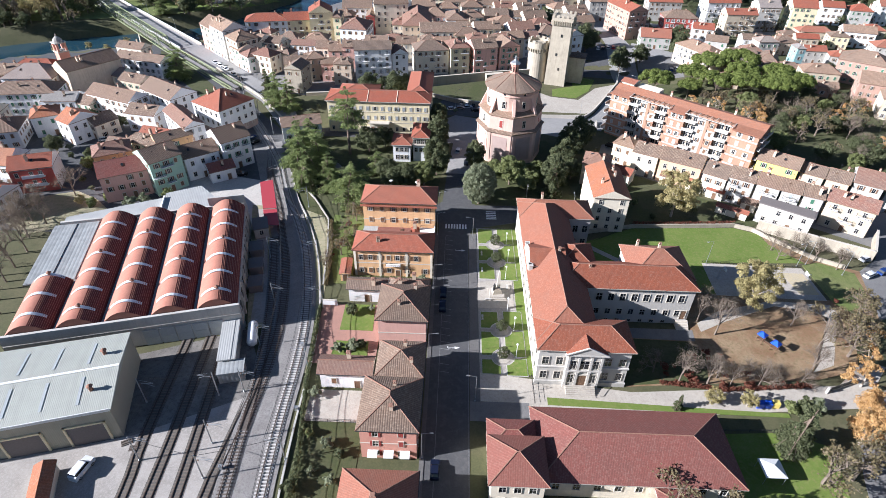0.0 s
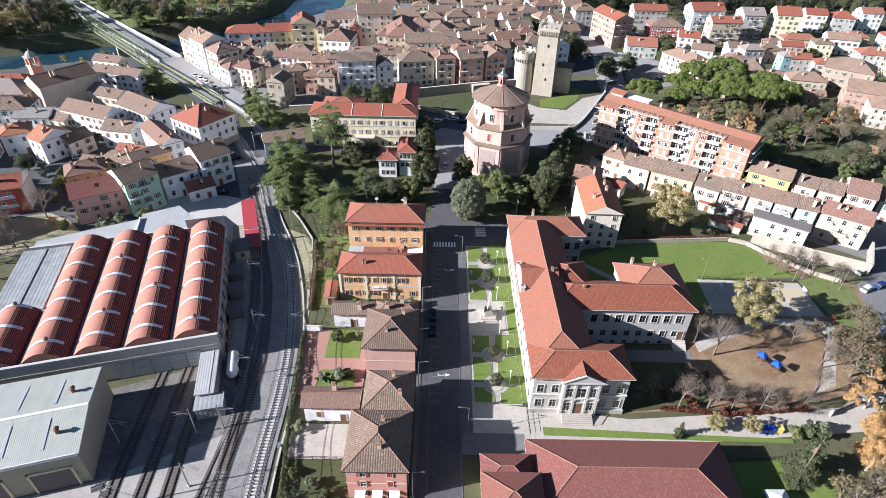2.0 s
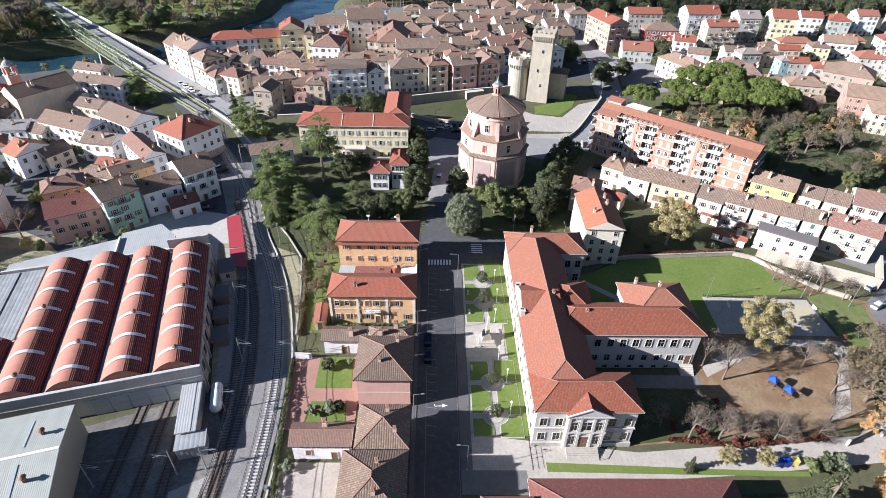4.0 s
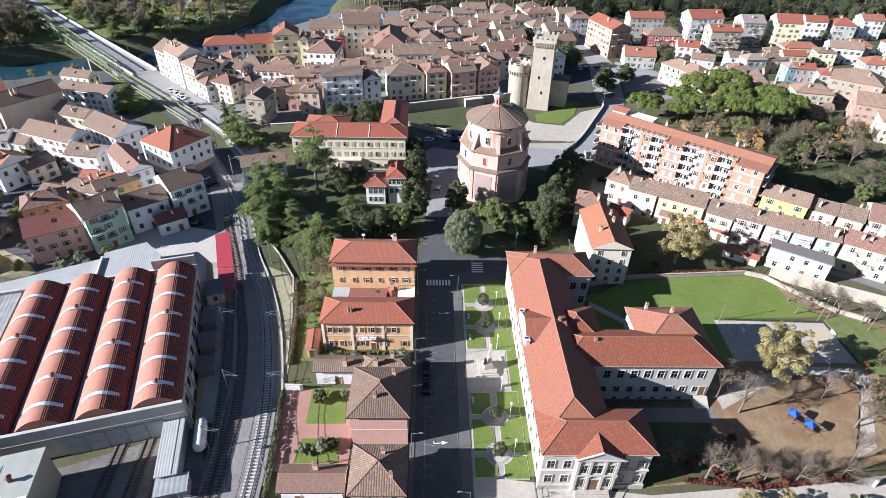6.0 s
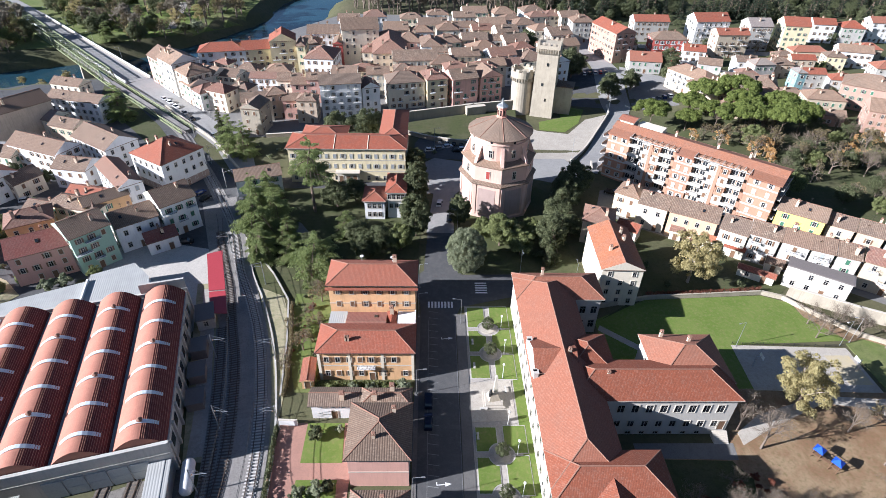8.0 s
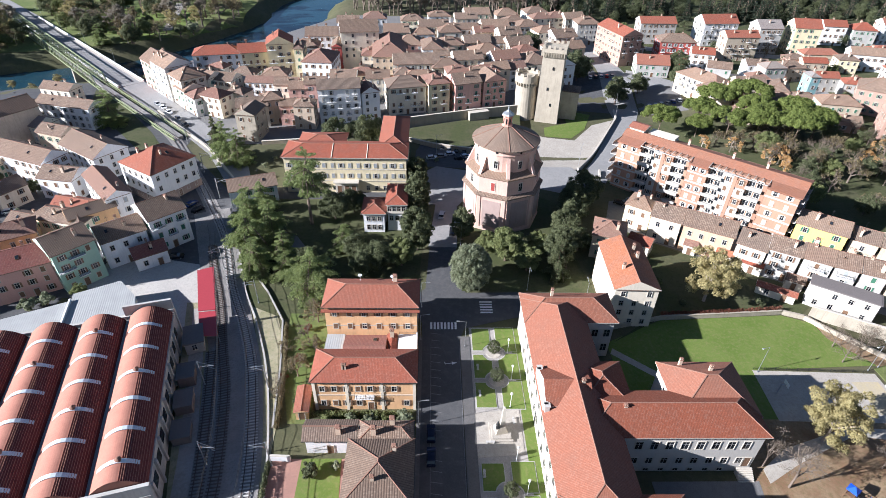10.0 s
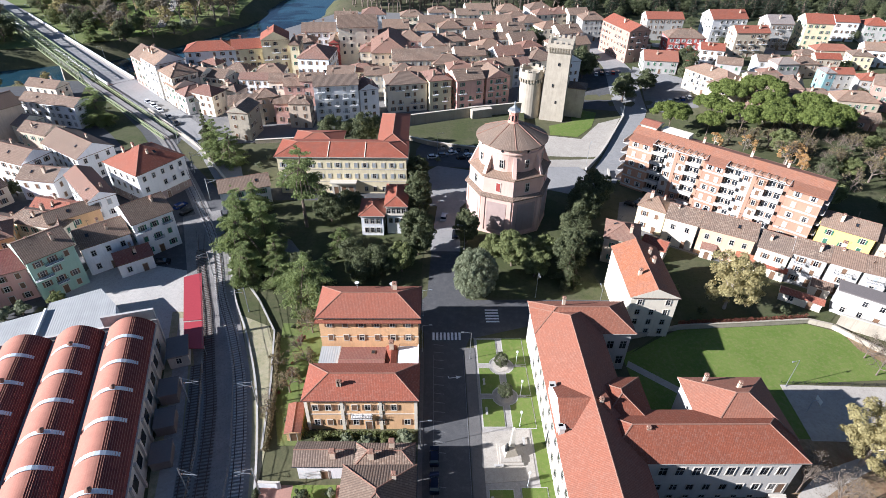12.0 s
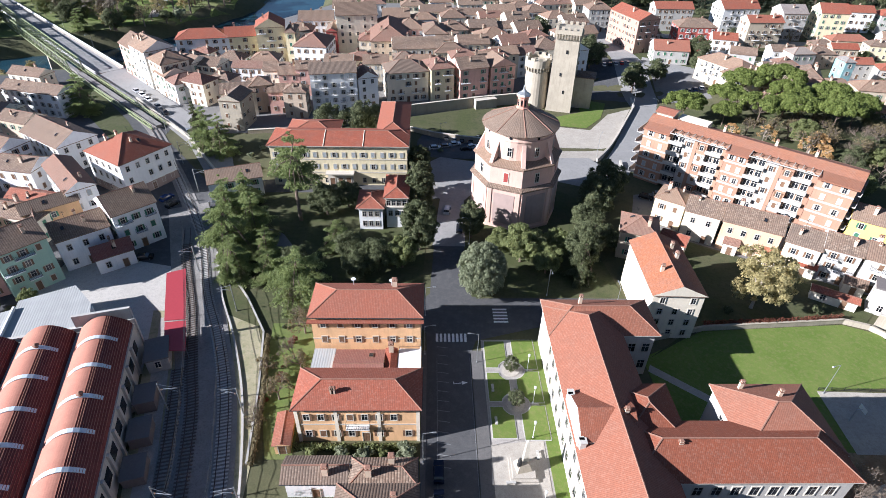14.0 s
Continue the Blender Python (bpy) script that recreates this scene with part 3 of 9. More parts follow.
mb = MB()
xs = [-2600, -1500, -800, -500] + list(range(-400, 401, 8)) + [500, 800, 1500, 2600]
ys = [-2600, -1200, -500] + list(range(-200, 521, 8)) + [640, 900, 1500, 2800]
for yy in ys:
    for xx in xs:
        mb.v.append((xx, yy, land(xx, yy) - 0.02 if -420 < xx < 420 and -220 < yy < 780 else 0.0))
for j in range(len(ys) - 1):
    for i in range(len(xs) - 1):
        k = j * len(xs) + i
        mb.f.append((k, k + 1, k + 1 + len(xs), k + len(xs)))
        mb.m.append(0)
tagged(part("ground", mb, FIELD, smooth=True), "Grass and bare earth reaching the horizon", "ground", kind="structure")
tagged(part("water", ribbon([(*p[:2], -7.6) for p in smooth_line(RIVER, 12)], 30, -7.6), WATER), "Dark green river water flowing past the town", "river", kind="structure")


def area(name, outline, mat, label, z=0.03, category="ground"):
    """A flat surface that follows the land, slightly proud of it."""
    return slab(name, outline, z, mat, label, 0.0, "structure", category)


# streets
area("road", [(-1.7, -260), (7.3, -260), (7.2, -5), (8.6, -1), (23, 3.2), (46, 5.0), (46, 12.5), (23, 12.6), (9.5, 12.4), (7.2, 20), (7.6, 33), (-0.2, 33), (-1.2, 14), (-3.2, 12), (-3.5, 4), (-1.9, 1), (-1.7, -5)], ASPHALT, "Dark asphalt street running between villas and a park", 0.05, "road")
area("square", [(-0.6, 33), (7.9, 33), (8.6, 56), (15, 66), (38, 68), (52, 62), (58, 72), (52, 84), (40, 84), (16, 80), (2, 84), (-6, 76), (-5, 62), (1.6, 57)], STREET, "Pale worn asphalt around the round church", 0.06, "road")
area("lane", [(-58, 60), (-8, 60.5), (-5, 57), (2, 57), (2, 64), (-6, 68), (-54, 67.5)], ASPHALT, "Asphalt lane before the yellow palace", 0.04, "road")
area("pavement", rect(7.3, -66, 9.6, -4), PAVER, "Dark worn pavement along the park", 0.16, "pavement")
area("pavement", rect(-2.6, -100, -1.7, -4), PAVER, "Narrow dark pavement in front of the villas", 0.16, "pavement")
area("forecourt", [(9.6, -70), (9.6, -58), (43, -62), (90, -58), (100, -50), (104, -52), (92, -64), (60, -67)], PALEPAVE, "Pale paved way past the school steps", 0.08, "pavement")
area("side_street", [(7.3, -71), (20, -71), (20, -66), (7.3, -66)], PALEROAD, "Side street between school and hall", 0.09, "road")
for k in range(8):
    tagged(part("crosswalk_stripe", MB().box(0.4 + 0.86 * k, -0.2, 0.05, 0.5, 2.4, 0.016), MARK), "White painted crossing stripe on asphalt", "road marking", "crossing stripes", "structure")
for k in range(5):
    tagged(part("crosswalk_stripe", MB().box(14.5, 4.7 + 1.0 * k, 0.05, 3.2, 0.5, 0.016), MARK), "White painted crossing stripe on asphalt", "road marking", "crossing stripes", "structure")
FADED = plain("worn_road_paint", (0.2, 0.2, 0.197), 0.8, vary=0.35)
for x in (0.35, 7.05):
    tagged(part("road_line", MB().box(x, -48, 0.05, 0.09, 84, 0.013), FADED), "Thin white painted line along the street", "road marking", kind="structure")
ARROW = MB().box(-0.5, 0, 0, 1.6, 0.16, 0.012).solid([(0.3, -0.45, 0), (1.5, 0, 0), (0.3, 0.45, 0), (0.3, -0.45, 0.012), (1.5, 0, 0.012), (0.3, 0.45, 0.012)], ((2, 1, 0), (3, 4, 5), (0, 1, 4, 3), (1, 2, 5, 4), (2, 0, 3, 5))).box(-1.3, 0.25, 0, 0.16, 0.6, 0.012)
for x, y, r in ((3.5, -50.8, 5), (4.9, -12.5, 8)):
    tagged(part("road_arrow", ARROW, MARK, at=pose(x, y, 0.05, 0, 0, r)), "White painted arrow on the asphalt", "road marking", kind="structure")

for k in range(25):
    if not 13 <= k <= 14:
        tagged(part("parking_line", MB().box(1.55, -3.0 - 2.3 * k, 0.051, 2.2, 0.13, 0.012, rot=-0.16), FADED), "Faded painted parking bay line", "road marking", "parking lines", "structure")

# railway yard and lines
area("yard", [(-110, -120), (-36, -120), (-37, -66), (-46, -47), (-68, -56), (-110, -66)], CONCRETEG, "Stained concrete and gravel railway yard, darkened for the shed's shade", 0.02)
# gravel stops at the shed's shadow edge, leaving darker concrete as its shade
area("gravel_yard", [(-84, -120), (-33, -120), (-34.5, -64), (-44, -69), (-60, -77.5), (-84, -84.5)], GRAVEL, "Pale gravel around the yard tracks", 0.05)
area("station_yard", [(-90, 30), (-56, 22), (-50, -8), (-58, -10), (-66, 2), (-92, 8)], PALECON, "Pale concrete forecourt beside the red canopy", 0.04)
area("verge", [(-31, -60), (-29.5, -60), (-31, -30), (-33, -10), (-40, 8), (-54, 36), (-58, 34), (-46, 8), (-38, -14), (-34, -34)], DRYG, "Dry grass and pale earth beside the railway", 0.05)
area("works_verge", [(-47.0, -46), (-42.2, -46), (-46.2, -28), (-49.8, -15), (-53.8, 0), (-56.6, 8), (-62.3, 8), (-60.1, 0), (-53.6, -23)], DRYG, "Pale earth and weeds between works and railway", 0.075)
tagged(part("yard_track", ribbon([p[:2] for p in smooth_line([(-45.0, -45), (-47.2, -34), (-50.0, -24), (-54.2, -9), (-58.3, 6)], 3.0)], 1.6, 0.1), GRAVEL), "Pale dirt track beside the works", "path", kind="structure")
MAIN = smooth_line([(-27, -125), (-30.5, -95), (-31.8, -75), (-32.3, -55), (-34.2, -38), (-39.2, -17), (-45.5, -0.5), (-52.5, 14), (-61, 36), (-74, 60), (-86, 80), (-101, 104), (-118, 124)], 2.0)
SECOND = smooth_line([(-36, -125), (-37.8, -90), (-38.6, -75), (-38.4, -58), (-39.6, -42), (-43.8, -22), (-48.2, -8.8), (-54, 8), (-61.4, 26), (-66, 40)], 2.0)
THIRD = smooth_line([(-38.6, -75), (-39.8, -60), (-42.6, -42), (-46.6, -24), (-50.5, -9)], 2.0)


BEDLEVEL = [0.12]


def track(line, name, label, sleepers, gauge=1.435, bed=2.2):
    """Ballast, two rails and their sleepers."""
    if bed:
        BEDLEVEL[0] += 0.025
        tagged(part("ballast", ribbon([p[:2] for p in line], bed, BEDLEVEL[0]), BALLAST), "Grey-brown railway ballast", "track bed", kind="structure")
    root = thing(name, pose(0, 0, 0), label, "railway track", "railway tracks")
    for s in (-1, 1):
        mb = MB()
        side = []
        for i, p in enumerate(line):
            a, b = line[max(0, i - 1)], line[min(len(line) - 1, i + 1)]
            d = Vector((b[0] - a[0], b[1] - a[1])).normalized()
            side.append((p[0] - d.y * s * gauge / 2, p[1] + d.x * s * gauge / 2, 0.36 if bed else 0.16))
        mb.tube(side, 0.07)
        part("rail", mb, STEELR, root)
    me = MB().box(0, 0, 0.14 if bed else -0.06, 2.5, 0.26, 0.14).mesh("sleeper", [SLEEPER])
    along, nxt, made = 0.0, 0.0, 0
    for a, b in zip(line, line[1:]):
        d = Vector((b[0] - a[0], b[1] - a[1]))
        while nxt < along + d.length and made < sleepers:
            t = (nxt - along) / d.length
            px, py = a[0] + d.x * t, a[1] + d.y * t
            if py > -110:
                part("sleeper", me, [], root, at=pose(px, py, 0, 0, 0, math.degrees(math.atan2(d.y, d.x)) - 90))
                made += 1
            nxt += 0.72
        along += d.length
    return root


STEELR = plain("worn_rail_steel", (0.085, 0.06, 0.047), 0.55, 0.3)
SLEEPER = plain("concrete_sleeper", (0.5, 0.475, 0.44), 0.9, vary=0.25)
OLDSLEEPER = plain("wooden_sleeper", (0.115, 0.095, 0.08), 0.9, vary=0.25)
tagged(part("ballast", ribbon([p[:2] for p in smooth_line([(-31, -125), (-34, -95), (-35.2, -75), (-35.6, -55), (-37.4, -40), (-42.0, -19), (-47.5, -4), (-53.6, 11), (-61.5, 31), (-70, 52)], 3.0)], 5.4, 0.11), BALLAST), "Wide bed of grey railway ballast", "track bed", kind="structure")
TROUGH = [(x + 3.3, y) for x, y, _ in MAIN if -120 < y < 30]
tagged(part("cable_trough", MB().tube([(x, y, 0.2) for x, y in TROUGH], 0.2), CONCRETE), "Pale concrete cable trough beside the railway", "kerb", kind="structure")
track(MAIN, "railway_track", "Main railway track on pale concrete sleepers", 300)
SLEEPER = OLDSLEEPER
track(SECOND, "railway_track", "Second railway track on dark wooden sleepers", 205, bed=1.45)
track(THIRD, "railway_track", "Railway siding on dark wooden sleepers", 95, bed=1.45)
SLEEPER = plain("sunken_sleeper", (0.15, 0.125, 0.1), 0.95, vary=0.35)
for pts in (((-44, -120), (-46.3, -90), (-47.6, -76), (-50.5, -48)), ((-49.5, -120), (-51.4, -90), (-52.3, -76), (-54.5, -49)), ((-54.5, -120), (-56, -90), (-57.6, -78), (-59.5, -51)), ((-40.4, -112), (-41.2, -90), (-40.6, -80), (-39.4, -66))):
    line = smooth_line(pts, 3.0)
    tagged(part("track_bed", ribbon([p[:2] for p in line], 1.3, 0.065), OILBED), "Oil-darkened gravel between the yard rails", "track bed", kind="structure")
    track(line, "railway_track", "Old yard track half sunk in gravel", 120, bed=0)


# ---- school ----
def wing(root, x0, y0, x1, y1, h, roof, wall, pitch=20, hipped=1, over=0.7, z=0.0, ridge="", cap=0.13):
    """One wing of a larger building: block, roof and ridge tiles."""
    cx, cy, w, d = (x0 + x1) / 2, (y0 + y1) / 2, x1 - x0, y1 - y0
    body = part("wall", MB().box(0, 0, -1.0, w - 2 * over, d - 2 * over, h + 1.0 - 0.2), wall, root, at=Matrix.Translation((cx, cy, z)))
    mb, lines, rise = roof_mb(w, d, pitch, hipped, ridge=ridge)
    rf = part("roof", mb, [roof, wall, STONE_TRIM], root, uv=True, at=Matrix.Translation((cx, cy, z + h)))
    part("ridge_tiles", cap_mb(lines, cap), CAP, rf)
    part("cornice", MB().box(0, 0, h - 0.75, w - 2 * over + 0.5, d - 2 * over + 0.5, 0.5), STONE_TRIM, root, at=Matrix.Translation((cx, cy, z)))
    return cx, cy, w - 2 * over, d - 2 * over


def tall_window(w, h):
    return window_mb(w, h).mesh("window", [STONE_TRIM, GLASS, FRAME])


def row_of(root, me, cx, cy, w, d, side, n, z, span, pane=""):
    for i in range(n):
        x = (i - (n - 1) / 2) * span / n
        part("window", me, [], root, at=Matrix.Translation((cx, cy, 0)) @ on_wall(side, x, z, w, d))


def stairs_mb(x, y, w, n, rise, run):
    """Steps coming down towards -y, as one solid."""
    prof = [(y, 0.0), (y, n * rise)]
    for k in range(n):
        prof += [(y - run * (k + 1), (n - k) * rise), (y - run * (k + 1), (n - k - 1) * rise)]
    m = len(prof)
    pts = [(x - w / 2, a, z) for a, z in prof] + [(x + w / 2, a, z) for a, z in prof]
    return MB().solid(pts, [(i, (i + 1) % m, m + (i + 1) % m, m + i) for i in range(m)] + [tuple(range(m))[::-1], tuple(range(m, 2 * m))])


school = thing("school", pose(0, 0, 0), "White stone school with red hipped tile roofs and a columned portico", "school")
SW, SB = tall_window(1.35, 2.2), tall_window(1.2, 1.7)
SH = 11.2
b = wing(school, 21, -58.5, 35.0, -2.5, SH, SCHOOLR, SCHOOLW, 30, 1, ridge="y")
row_of(school, SW, *b, "left", 15, 6.6, 48), row_of(school, SW, *b, "left", 15, 2.0, 48), row_of(school, SW, *b, "right", 12, 6.6, 42), row_of(school, SW, *b, "right", 12, 2.0, 42)
b = wing(school, 20.96, -61.0, 41.9, -51.0, SH + 0.02, SCHOOLR, SCHOOLW, 30)
for side, n, span in (("front", 2, 5.0),):
    for dx in (-6.7, 6.7):
        for z in (6.4, 1.9):
            for i in range(2):
                part("window", SW, [], school, at=Matrix.Translation((b[0] + dx + (i - 0.5) * 3.0, b[1], 0)) @ on_wall("front", 0, z, b[2], b[3]))
row_of(school, SW, *b, "right", 2, 6.4, 7), row_of(school, SW, *b, "right", 2, 1.9, 7), row_of(school, SW, *b, "left", 2, 6.4, 7), row_of(school, SW, *b, "left", 2, 1.9, 7)
b = wing(school, 20.96, -10.8, 42.1, -0.6, SH + 0.02, SCHOOLR, SCHOOLW, 30)
row_of(school, SW, *b, "front", 3, 6.4, 0.1), row_of(school, SW, *b, "right", 2, 6.4, 7), row_of(school, SW, *b, "right", 2, 1.9, 7), row_of(school, SW, *b, "back", 6, 6.4, 18), row_of(school, SW, *b, "back", 6, 1.9, 18)
for i in range(2):
    for z in (6.4, 1.9):
        part("window", SW, [], school, at=Matrix.Translation((37.4 + 2.7 * i, -10.1, z)))
b = wing(school, 28, -40.4, 62.0, -29.6, SH, SCHOOLR, SCHOOLW, 30)
for i in range(8):
    for z, me in ((7.0, SW), (2.6, SB)):
        part("window", me, [], school, at=Matrix.Translation((38.5 + 2.85 * i, -39.7, z)))
for i in range(7):
    part("basement_window", SB, [], school, at=Matrix.Translation((38.5 + 2.85 * i, -39.72, 0.2)) @ Matrix.Diagonal((0.8, 1, 0.5, 1)))
part("door", DOOR_ME, [], school, "red entrance door", at=Matrix.Translation((60.0, -39.7, 1.6)) @ Matrix.Diagonal((1.1, 1, 1.15, 1)))
part("stairs", stairs_mb(60.0, -40.0, 3.0, 7, 0.22, 0.32), STONE_TRIM, school)
row_of(school, SW, *b, "right", 3, 7.0, 9), row_of(school, SB, *b, "right", 3, 2.6, 9)
b = wing(school, 46.4, -36, 62.3, -22.2, SH + 0.03, SCHOOLR, SCHOOLW, 30)
row_of(school, SW, *b, "right", 4, 7.0, 12), row_of(school, SB, *b, "right", 4, 2.6, 12), row_of(school, SW, *b, "back", 5, 7.0, 14), row_of(school, SB, *b, "back", 5, 2.6, 14), row_of(school, SW, *b, "left", 2, 7.0, 6)
wing(school, 28, -34, 39.0, -22.1, SH + 0.03, SCHOOLR, SCHOOLW, 30)
# attic bay over the street front
part("attic_wall", MB().box(21.7, -30.0, SH - 0.2, 0.9, 9.0, 2.2), SCHOOLW, school)
mb, lines, rise = roof_mb(9.0, 9.4, 25, 0, ridge="x")
part("attic_roof", mb, [SCHOOLR, SCHOOLW, STONE_TRIM], school, uv=True, at=Matrix.Translation((26.2, -30.0, SH + 1.6)))
for y in (-34.6, -25.4):
    part("attic_block", MB().box(21.9, y, SH - 0.2, 0.9, 0.9, 2.0).box(21.9, y, SH + 1.8, 1.1, 1.1, 0.2), SCHOOLW, school)
for x, y, zz in ((27.9, -4.0, 14.0), (29.2, -30.6, 14.4), (36.0, -35.6, 13.2), (55.0, -27.0, 14.2), (50.5, -24.0, 12.8)):
    part("chimney", CHIMNEYS[2], [], school, at=Matrix.Translation((x, y, zz)))
# portico
part("portico_wall", MB().box(31.4, -60.6, -0.5, 7.6, 1.4, SH + 0.3), SCHOOLW, school)
mb = MB().solid([(27.0, -61.9, SH - 0.2), (35.8, -61.9, SH - 0.2), (31.4, -61.9, SH + 2.0), (27.0, -54.0, SH - 0.2), (35.8, -54.0, SH - 0.2), (31.4, -54.0, SH + 2.0)], ((0, 1, 2), (5, 4, 3)), 1)
mb.poly([(35.8, -61.9, SH - 0.2), (35.8, -54.0, SH - 0.2), (31.4, -54.0, SH + 2.0), (31.4, -61.9, SH + 2.0)], 0).poly([(27.0, -54.0, SH - 0.2), (27.0, -61.9, SH - 0.2), (31.4, -61.9, SH + 2.0), (31.4, -54.0, SH + 2.0)], 0)
mb.poly([(27.0, -61.9, SH - 0.2), (27.0, -54.0, SH - 0.2), (35.8, -54.0, SH - 0.2), (35.8, -61.9, SH - 0.2)], 1)
part("pediment", mb, [SCHOOLR, SCHOOLW], school, uv=True)
part("pediment_cornice", MB().beam((26.8, -62.0, SH - 0.2), (31.4, -62.0, SH + 2.1), 0.18).beam((31.4, -62.0, SH + 2.1), (36.0, -62.0, SH - 0.2), 0.18).box(31.4, -61.7, SH - 0.55, 8.8, 0.5, 0.4), SCHOOLW, school)
part("string_course", MB().box(31.4, -61.35, 5.5, 7.9, 0.4, 0.4).box(31.4, -60.35, 5.5, 19.9, 0.4, 0.35), SCHOOLW, school)
part("plinth", MB().box(31.4, -60.4, -0.3, 20.0, 0.5, 1.5), CONCRETE, school)
for z0, z1 in ((1.2, 5.5), (5.9, 10.6)):
    for x in (27.9, 30.1, 32.7, 34.9):
        part("pilaster", MB().box(x, -61.38, z0, 0.5, 0.3, z1 - z0).box(x, -61.42, z1 - 0.3, 0.7, 0.4, 0.3), SCHOOLW, school)
for z in (6.2, 1.9):
    for x in (29.0, 31.4, 33.8):
        if z > 3 or x != 31.4:
            part("window", SW, [], school, at=Matrix.Translation((x, -61.3, z)) @ Matrix.Diagonal((1.4 if x == 31.4 else 0.85, 1, 1.15, 1)))
part("door", DOOR_ME, [], school, "brown entrance doors", at=Matrix.Translation((31.4, -61.32, 1.0)) @ Matrix.Diagonal((1.5, 1, 1.4, 1)))
part("stairs", stairs_mb(31.4, -61.4, 6.4, 6, 0.17, 0.4), PALEPAVE, school)
part("handrail", MB().tube([(34.8, -61.5, 1.9), (34.8, -63.9, 0.9)], 0.05).beam((34.8, -63.8, 0), (34.8, -63.8, 0.9), 0.04), IRON, school)

# ---- sports hall south of the school ----
hall = thing("sports_hall", pose(0, 0, 0), "Long low hall with plum-red hipped tile roofs", "hall")
b = wing(hall, 18.9, -87.3, 56.4, -70.9, 5.4, GYMR, CREAMW, 25)
row_of(hall, SB, *b, "front", 9, 2.4, 34), row_of(hall, SB, *b, "right", 4, 2.4, 13), row_of(hall, SB, *b, "back", 9, 2.4, 34)
b = wing(hall, 9.9, -89.8, 20.7, -79.5, 7.9, GYMR, CREAMW, 27)
row_of(hall, SB, *b, "front", 3, 4.8, 8), row_of(hall, SB, *b, "left", 3, 4.8, 8), row_of(hall, SB, *b, "front", 3, 1.4, 8), row_of(hall, SB, *b, "left", 3, 1.4, 8)
b = wing(hall, 10.1, -82, 19.5, -75.0, 6.6, GYMR, CREAMW, 24)
row_of(hall, SB, *b, "left", 2, 3.6, 5)
wing(hall, 13, -110, 48, -95.5, 5.0, GYMR, CREAMW, 18)
wing(hall, 40, -96, 48, -87, 4.6, GYMR, CREAMW, 18, ridge="y")

# ---- villas west of the street ----
def villa(x0, y0, x1, y1, h, wall, roof, label, shutters="brown", pitch=27, chimneys=2, hipped=1, over=0.6, sides=("front", "right", "left", "back"), spacing=2.7, band=1, ridge="", storey=3.3, door=True):
    w, d = x1 - x0, y1 - y0
    root = thing("villa", pose((x0 + x1) / 2, (y0 + y1) / 2, 0), label, "villa", "villas along the street")
    W, D = w - 2 * over, d - 2 * over
    part("wall", MB().box(0, 0, -0.5, W, D, h + 0.3), wall, root)
    mb, lines, rise = roof_mb(w, d, pitch, hipped, ridge=ridge)
    rf = part("roof", mb, [roof, wall, WOODEAVE], root, uv=True, at=Matrix.Translation((0, 0, h)))
    part("ridge_tiles", cap_mb(lines, 0.12), CAP, rf)
    part("gutter", MB().beam((-w / 2, -d / 2 - 0.06, h - 0.05), (w / 2, -d / 2 - 0.06, h - 0.05), 0.08, sides=6).beam((w / 2 + 0.06, -d / 2, h - 0.05), (w / 2 + 0.06, d / 2, h - 0.05), 0.08, sides=6), IRON, root)
    part("downpipe", MB().beam((W / 2 + 0.08, -D / 2 + 0.2, 0), (W / 2 + 0.08, -D / 2 + 0.2, h - 0.2), 0.06, sides=6), IRON, root)
    if band:
        part("string_course", MB().box(0, 0, h * 0.5, W + 0.14, D + 0.14, 0.22).box(0, 0, h - 0.6, W + 0.24, D + 0.24, 0.3), STONE_TRIM, root)
    for k in range(chimneys):
        u, v = dice.uniform(-0.25, 0.25), dice.choice((-0.22, 0.22))
        part("chimney", dice.choice(CHIMNEYS), [], root, at=Matrix.Translation((u * w, v * d, h + rise * 0.55)))
    wall_windows(root, W, D, h, sides, shutters, spacing=spacing, storey=storey, closed=0.3, skip=0.05, door=door)
    return root


villa(-15.6, -112, -2.0, -87.6, 8.0, ORANGEW, RED, "Orange villa under a wide red hipped roof", chimneys=1)
v = villa(-14.4, -80.8, -2.5, -67.8, 9.2, BRICKW, OLD, "Brick-red villa with closed red shutters and white awnings", "red", spacing=3.2, storey=3.0)
for x in (-3.1, 0, 3.1):
    part("awning", MB().solid([(x - 0.95, -5.95, 2.6), (x + 0.95, -5.95, 2.6), (x + 0.95, -7.2, 1.9), (x - 0.95, -7.2, 1.9), (x - 0.95, -5.95, 2.5), (x + 0.95, -5.95, 2.5), (x + 0.95, -7.2, 1.75), (x - 0.95, -7.2, 1.75)], ((3, 2, 1, 0), (4, 5, 6, 7), (0, 1, 5, 4), (1, 2, 6, 5), (2, 3, 7, 6), (3, 0, 4, 7))), WHITEP, v, "white cloth awning")
villa(-12.8, -66.4, -2.5, -56.2, 7.5, TANW, OLD, "Weathered tan villa with a mottled old tile roof", spacing=3.0)
villa(-25.7, -64.2, -13.6, -58.5, 4.8, WHITEW, PINKR, "Low white outbuilding with a faded red roof", hipped=0, band=0, chimneys=1, spacing=3.4)
villa(-14.6, -51.6, -2.4, -38.8, 9.0, PINKW, OLD, "Pale pink villa with a mossy old tile roof", "grey", spacing=3.0, sides=("right", "left"))
villa(-24.2, -36.3, -13.6, -31.2, 4.5, WHITEW, OLD, "Low white shed with a ribbed old tile roof", hipped=0, band=0, chimneys=1, spacing=5)
villa(-13.4, -37.1, -2.8, -32.3, 5.6, TANW, OLD, "Low weathered annexe with old tiles", hipped=1, band=0, chimneys=2)
